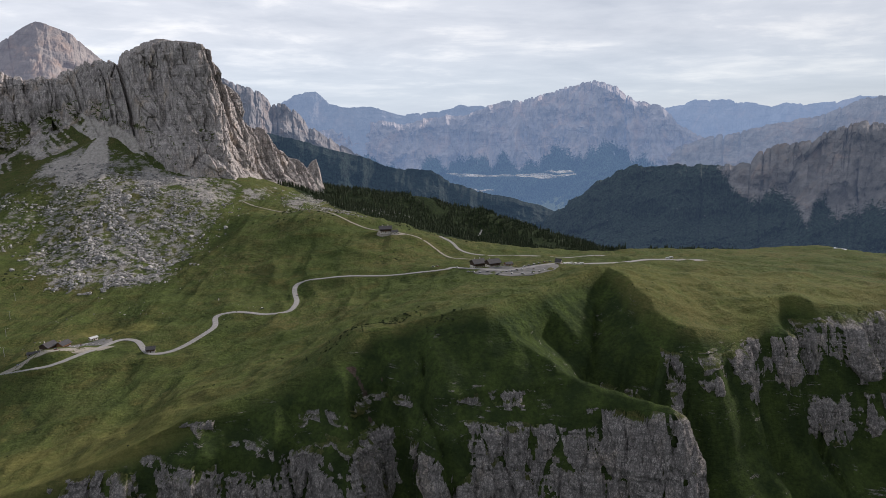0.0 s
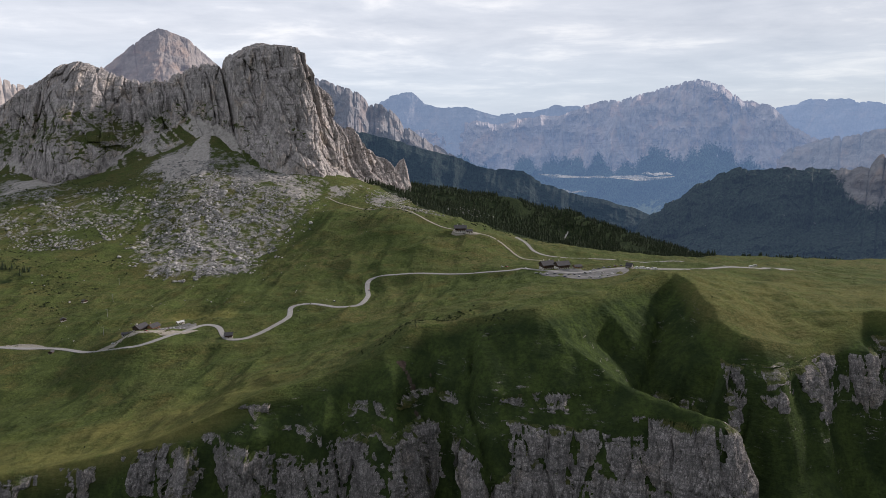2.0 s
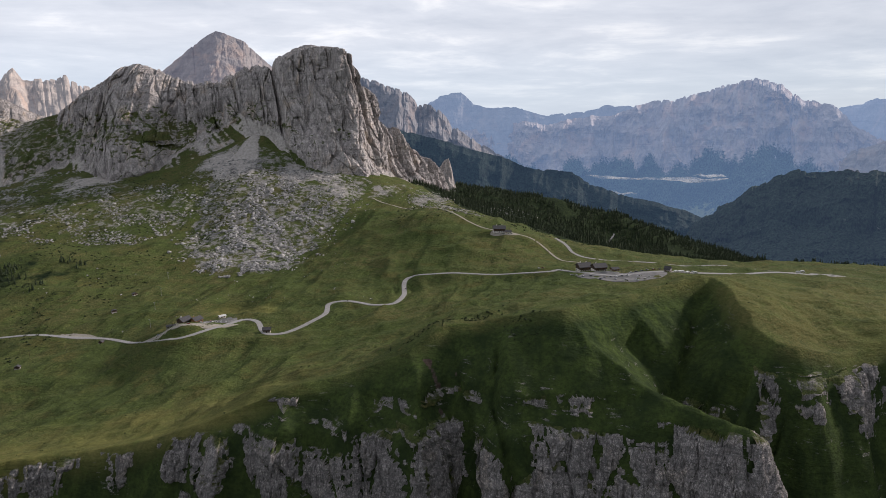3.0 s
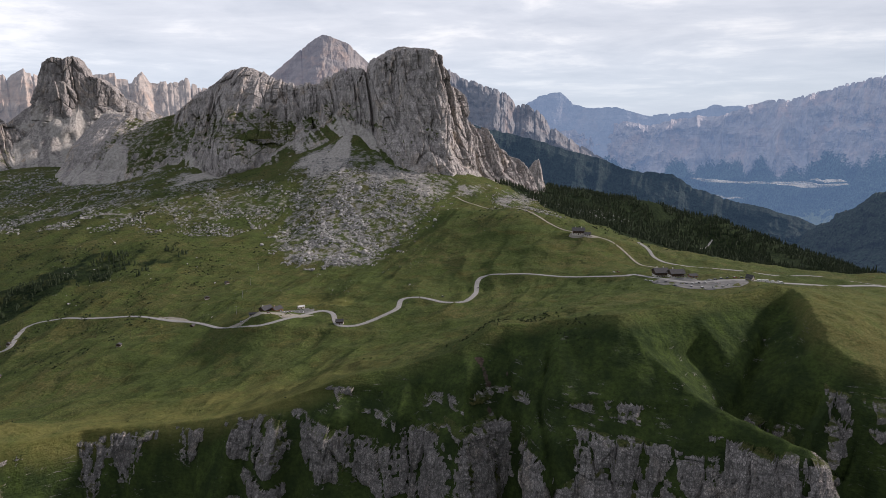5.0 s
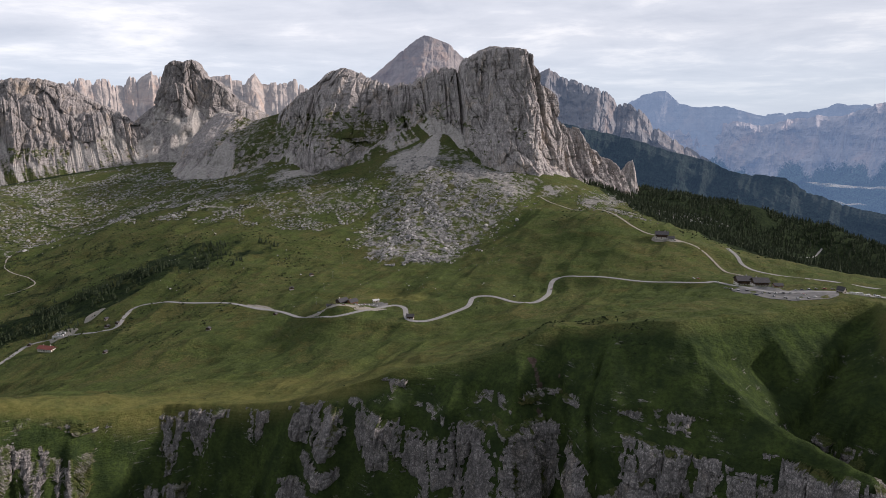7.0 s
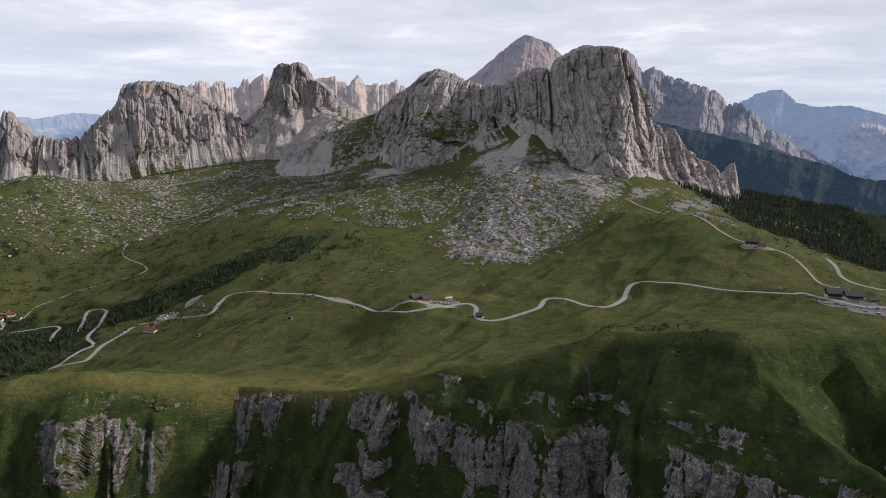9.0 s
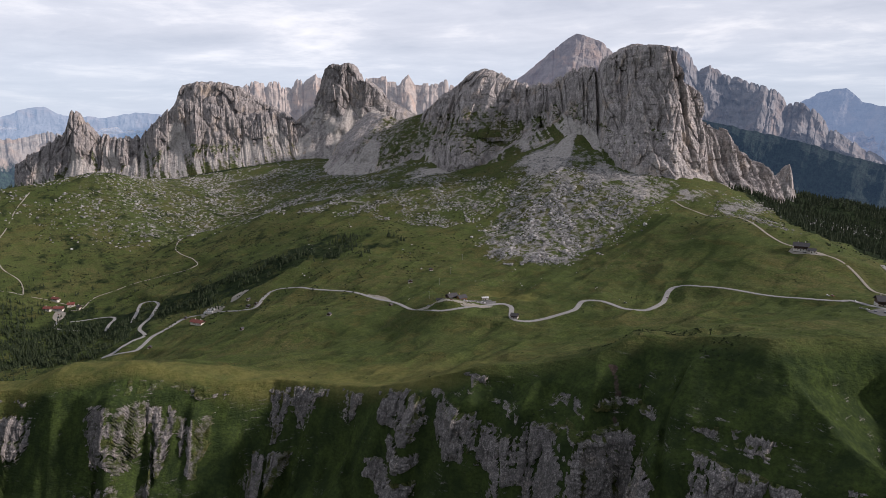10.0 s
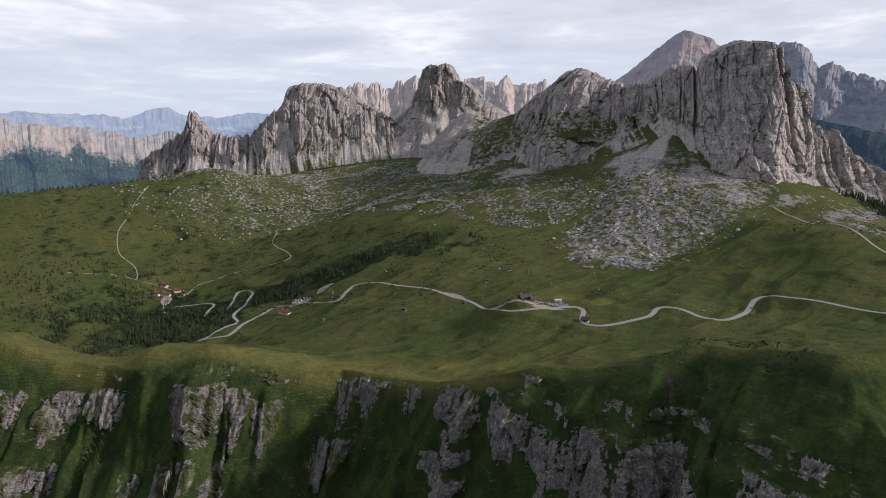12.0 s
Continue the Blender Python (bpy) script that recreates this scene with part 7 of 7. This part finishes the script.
gabled_house("terrace_pavilion", "low timber pavilion on the hotel terrace", 88, 863, 28, 10, 7, 1.2, 2.0, 1.8, STONE, WARM_WOOD, SHINGLE, 0.8, 1, 0, False)
for k in range(7):
    x, y = 76 + 3.4 * k, 851 - 0.8 * k + 3 * (k % 2)
    parasol(x, y, ground_z(x, y))
gabled_house("chapel", "small grey stone chapel with steep roof", 152, 842, -30, 8, 6, 3.2, 0.6, 3.6, STONE, STONE, SHINGLE, 0.4, 1, 0, False)
flat_patch("pond", "small pale pond on the eastern meadow", [(751, 1234), (764, 1222), (777, 1237), (765, 1251)], plain("pale_water", (0.60, 0.62, 0.62), 0.2, 0.05, 6.0), 0.5, "pond")
# ---- the chalet on the ridge
flat_patch("terrace", "pale gravel terrace round the chalet", [(-112, 1088), (-96, 1084), (-70, 1088), (-62, 1096), (-80, 1104), (-108, 1106)], GRAVEL, 0.3, "terrace")
gabled_house("chalet", "brown timber chalet with white ground floor", -98, 1098, 12, 19, 13, 3.0, 4.2, 3.8, PLASTER, DARK_WOOD, SHINGLE, 1.6, 2, 2)
gabled_house("chalet_wing", "low white wing of the timber chalet", -82, 1093, 12, 10, 8, 2.6, 1.0, 2.4, PLASTER, DARK_WOOD, SHINGLE, 1.0, 1, 0, False)
# ---- the roadside lodge
flat_patch("car_park", "grey asphalt car park below the roadside lodge", [(-434, 708), (-414, 718), (-396, 734), (-398, 750), (-416, 748), (-436, 730)], PARKING)
flat_patch("lay_by", "pale gravel strip along the pass road", [(-490, 683), (-440, 688), (-406, 704), (-386, 724), (-381, 718), (-402, 695), (-440, 680), (-488, 677)], GRAVEL, 0.28)
gabled_house("lodge", "grey-roofed roadside lodge with timber gables", -454, 716, 75, 14, 12, 3.0, 3.4, 3.6, PLASTER, DARK_WOOD, SHINGLE, 1.2, 2, 1)
gabled_house("lodge_wing", "warm larch-clad wing of the roadside lodge", -441, 723, 75, 12, 10, 2.8, 2.4, 3.0, WARM_WOOD, WARM_WOOD, SHINGLE, 1.2, 1, 1)
gabled_house("lodge_veranda", "low dark veranda with flat shingle roof", -466, 706, 30, 12, 8, 2.4, 0.6, 1.2, STONE, DARK_WOOD, SHINGLE, 0.8, 1, 0, False)
gabled_house("lift_station", "small metal-roofed lift station behind the lodge", -424, 756, 55, 9, 5, 2.4, 0.8, 1.2, PLASTER, DARK_WOOD, PALE_METAL, 0.6, 1, 0, False)
gabled_house("roadside_cabin", "dark timber cabin at the road bend", -335, 712, 20, 9, 7, 1.8, 2.4, 2.4, STONE, DARK_WOOD, SHINGLE, 0.9, 1, 0, False)
# ---- the farm and the valley hamlet
gabled_house("farmhouse", "long white farmhouse with red-brown roof", -924, 548, 18, 26, 11, 3.2, 1.2, 3.4, PLASTER, DARK_WOOD, RED_ROOF, 1.2, 1, 2, False)
for x, y, turn, w, d, roof, label in ((-1396, 455, 40, 22, 13, RED_ROOF, "large white guesthouse with dark red roof"), (-1408, 436, 35, 16, 11, RED_ROOF, "white house with red roof beside the bends"),
                                      (-1398, 480, 60, 14, 9, RED_ROOF, "small house with weathered red roof"), (-1366, 486, 20, 9, 7, SHINGLE, "pale stable beside the valley track"),
                                      (-1440, 462, 25, 18, 8, RED_ROOF, "long low barn with red roof")):
    gabled_house("valley_house", label, x, y, turn, w, d, 3.4, 2.4, 3.2, PLASTER, DARK_WOOD, roof, 1.0, 2, 1, False)
flat_patch("car_park", "pale gravel yard before the valley guesthouses", [(-1392, 446), (-1366, 432), (-1340, 432), (-1350, 450), (-1376, 462)], GRAVEL, 0.6)
flat_patch("gravel_yard", "bare gravel yard above the tanks", [(-965, 640), (-950, 628), (-938, 640), (-945, 665), (-962, 662)], GRAVEL, 0.4)
flat_patch("lay_by", "pale gravel lay-by on the outer bend", [(-660, 726), (-640, 716), (-600, 712), (-590, 718), (-620, 730)], GRAVEL, 0.25)
for k, (x, y, turn, label) in enumerate(((-566, 696, 10, "weathered grey hay hut beside the pass road"), (-618, 615, 30, "old wooden hay hut on the open meadow"), (-625, 794, 50, "small grey hut above the pass road"),
                                         (-759, 544, 15, "dark wooden hut on the lower meadow"), (-888, 446, 60, "dark timber hut near the hairpin"), (-875, 622, 20, "grey hut beside the upper road"), (-860, 630, 35, "small pale shed beside the road"),
                                         (-905, 640, 0, "low stone hut on the grass"), (-640, 860, 70, "lonely stone hut under the boulder slope"), (-1545, 330, 15, "tiny hut on the western meadow"), (-1000, 560, 45, "stone shed near the farm"))):
    hut(label, x, y, turn, 5 + (k % 3), 5)


def tank(x, y):
    t = thing("white_tank", "upright white round tank standing on gravel", "tank", pose(x, y, ground_z(x, y) + 0.3), "white tanks by the farm")
    bm = bmesh.new()
    bmesh.ops.create_cone(bm, cap_ends=True, segments=16, radius1=1.8, radius2=1.8, depth=3.2, matrix=Matrix.Translation((0, 0, 1.6)))
    bmesh.ops.bevel(bm, geom=bm.edges[:], offset=0.12, segments=1, affect="EDGES")
    part("drum", bm, PALE_METAL, t)
    bm = bmesh.new()
    bmesh.ops.create_cone(bm, cap_ends=True, segments=16, radius1=1.85, radius2=0.2, depth=0.8, matrix=Matrix.Translation((0, 0, 3.5)))
    part("lid", bm, PALE_METAL, t)


flat_patch("gravel_yard", "pale gravel loop with white tanks", [(-985, 585), (-960, 575), (-940, 592), (-942, 612), (-965, 615), (-984, 604)], GRAVEL, 0.3)
for k in range(9):
    tank(-978 + 5.2 * (k % 5) + 2 * (k // 5), 588 + 7 * (k // 5) + 1.3 * (k % 5))

# ---------------------------------------------------------------- vehicles


def car(kind="car"):
    """One car at the origin, nose along +x."""
    van = kind == "camper_van"
    length, width, height = (6.2, 2.1, 2.7) if van else (4.3, 1.8, 1.5)
    label = "white parked camper van on the pass" if van else "parked car standing on the car park"
    t = thing(kind, label, "van" if van else "car", Matrix(), "camper vans at the pass" if van else "parked cars")
    h = length / 2
    if van:
        outline = [(-h, 0.4), (h - 0.1, 0.4), (h, 0.9), (h - 0.7, 1.3), (h - 1.4, 2.1), (h - 1.2, 2.6), (-h + 0.1, 2.7)]
    else:
        outline = [(-h, 0.35), (h, 0.35), (h, 0.72), (h - 0.9, 0.92), (-h + 0.1, 0.95)]
    bm = prism(outline, -width / 2, width / 2)
    bmesh.ops.bevel(bm, geom=bm.edges[:], offset=0.08, segments=1, affect="EDGES")
    part("body", bm, PALE_METAL if van else PAINTWORK, t)
    if van:
        part("windscreen", prism([(h - 0.75, 1.38), (h - 0.68, 1.38), (h - 1.32, 2.05), (h - 1.4, 2.05)], -width / 2 + 0.15, width / 2 - 0.15), GLASS, t)
        for s in (-1, 1):
            part("side_window", boxed(-0.6, s * (width / 2 + 0.005), 1.5, 1.6, 0.03, 0.6), GLASS, t)
    else:
        cab = prism([(-h + 0.35, 0.94), (h - 1.15, 0.92), (h - 1.75, 1.42), (-h + 0.75, 1.44)], -width / 2 + 0.12, width / 2 - 0.12)
        part("window_band", cab, GLASS, t)
        part("roof_panel", boxed(-0.42, 0, 1.425, 1.9, width - 0.3, 0.07), PAINTWORK, t)
    for a in (-1, 1):
        for s in (-1, 1):
            part("wheel", rod(bmesh.new(), (a * (h - 0.85), s * (width / 2 - 0.2), 0.33), (a * (h - 0.85), s * (width / 2 + 0.01), 0.33), 0.33, 10), TYRE, t)
    return t


first_car, first_van = car(), car("camper_van")
parked = [(34, 843, 15), (40, 840, 15), (49, 836, 20), (58, 834, 22), (75, 822, 120), (82, 824, 118), (89, 826, 121), (96, 828, 118), (103, 830, 122), (70, 811, 30), (100, 799, -10), (112, 797, 5), (122, 803, 50), (128, 812, 60),
          (108, 842, 25), (114, 845, 25), (121, 848, 24), (128, 851, 27), (136, 855, 25), (144, 858, 26), (88, 813, 75), (116, 820, 160), (20, 885, -45), (-8, 905, -30), (-14, 909, -30), (180, 868, 20), (186, 871, 20),
          (-428, 714, 125), (-424, 716, 124), (-420, 718, 126), (-416, 721, 125), (-412, 724, 124), (-408, 728, 126), (-404, 732, 125), (-426, 732, 305), (-421, 736, 306), (-416, 740, 304), (-470, 684, 15), (-430, 690, 25),
          (-205, 890, 92), (-240, 836, 20), (-90, 1088, 10), (-76, 1092, 8), (-1372, 446, 20), (-1364, 443, 25), (-1356, 440, 20), (-1350, 438, 40)]
for k, (x, y, turn) in enumerate(parked):
    m = pose(x, y, ground_z(x, y) + 0.36, 0, 0, turn)
    if k == 0:
        first_car.matrix_basis = m
    else:
        copy_thing(first_car, m)
vans = [(163, 852, 40), (168, 856, 45), (172, 860, 35), (178, 858, 40), (188, 862, 30), (330, 940, 15), (336, 942, 15)]
for k, (x, y, turn) in enumerate(vans):
    m = pose(x, y, ground_z(x, y) + 0.36, 0, 0, turn)
    if k == 0:
        first_van.matrix_basis = m
    else:
        copy_thing(first_van, m)

# ---------------------------------------------------------------- poles


def pylon(x, y, h, arm):
    t = thing("lift_pylon" if arm else "line_pole", "slim grey steel lift pylon" if arm else "slim weathered wooden line pole", "pole", pose(x, y, ground_z(x, y) - 0.3, 0, 0, 35), "poles on the meadow")
    part("mast", rod(bmesh.new(), (0, 0, 0), (0, 0, h), 0.28 if arm else 0.16, 8, 0.16 if arm else 0.1), STEEL if arm else DARK_WOOD, t)
    part("crossarm", boxed(0, 0, h - 0.35, 3.2 if arm else 1.6, 0.25, 0.22), STEEL if arm else DARK_WOOD, t)


for x, y, h, arm in ((-520, 735, 12, True), (-560, 800, 12, True), (-600, 870, 12, True), (-640, 945, 12, True), (-690, 640, 9, False), (-640, 655, 9, False), (-590, 662, 9, False), (-740, 625, 9, False),
                     (-800, 600, 9, False), (-860, 575, 9, False), (-460, 700, 11, False), (-480, 640, 9, False), (-1010, 470, 10, False), (-960, 500, 10, False)):
    pylon(x, y, h, arm)

# ---- drifting mist in the valley


def mist_material():
    p = Paint("valley_mist", 1.0)
    hole = p.n.new("ShaderNodeBsdfTransparent")
    top = p.n.new("ShaderNodeBsdfDiffuse")
    through_it = p.n.new("ShaderNodeBsdfTranslucent")
    for drop in (top, through_it):
        drop.inputs["Color"].default_value = (0.93, 0.94, 0.96, 1)
    soft = p.n.new("ShaderNodeMixShader")
    p.l.new(top.outputs[0], soft.inputs[1])
    p.l.new(through_it.outputs[0], soft.inputs[2])
    mix = p.n.new("ShaderNodeMixShader")
    p.l.new(p.span(p.noise(48, 8, 0.75, squash=(0.6, 0.6, 2.2)), 0.40, 0.70, 0.0, 0.65), mix.inputs[0])
    p.l.new(hole.outputs[0], mix.inputs[1])
    p.l.new(soft.outputs[0], mix.inputs[2])
    p.l.new(mix.outputs[0], p.n["Material Output"].inputs["Surface"])
    return p.m


MIST = mist_material()


def mist(bearing, distance, z, length, height, seed):
    c = on_ring([(bearing, z)], distance)[0]
    n, r = 40, 14
    u, v = np.meshgrid(np.linspace(-1, 1, n), np.linspace(0, 2 * np.pi, r), indexing="ij")
    thick = np.sqrt(np.clip(1 - u ** 2, 0, 1)) * (0.7 + 0.5 * wave(u * 4, 0.3, 0, seed))
    lift = height * 0.4 * wave(u * 3, 1.1, 0, seed + 1)
    a = radians(bearing + 90)
    px = c[0] + u * length / 2 * math.sin(a) + np.cos(v) * thick * height * 1.6 * math.cos(a)
    py = c[1] + u * length / 2 * math.cos(a) - np.cos(v) * thick * height * 1.6 * math.sin(a)
    pz = c[2] + lift + np.sin(v) * thick * height * (0.8 + 0.3 * wave(u * 9, v, 0, seed + 2))
    tagged(new("mist_bank", mesh_grid("mist_bank", px, py, pz, MIST, True)), "thin white bank of drifting mist or low cloud", "mist", kind="stuff")


for k, (b, z, ln, h) in enumerate(((4.4, -150, 760, 20), (8.6, -128, 170, 12), (1.2, -240, 240, 10), (-1.2, -300, 120, 9), (7.4, -395, 90, 22))):
    mist(b, 3790, z, ln, h, 400 + 7 * k)
# two small cumulus clouds on the western horizon, shaped like the mist banks
mist(-69.3, 4780, 78, 330, 24, 470)
mist(-76.9, 4780, 104, 200, 16, 480)
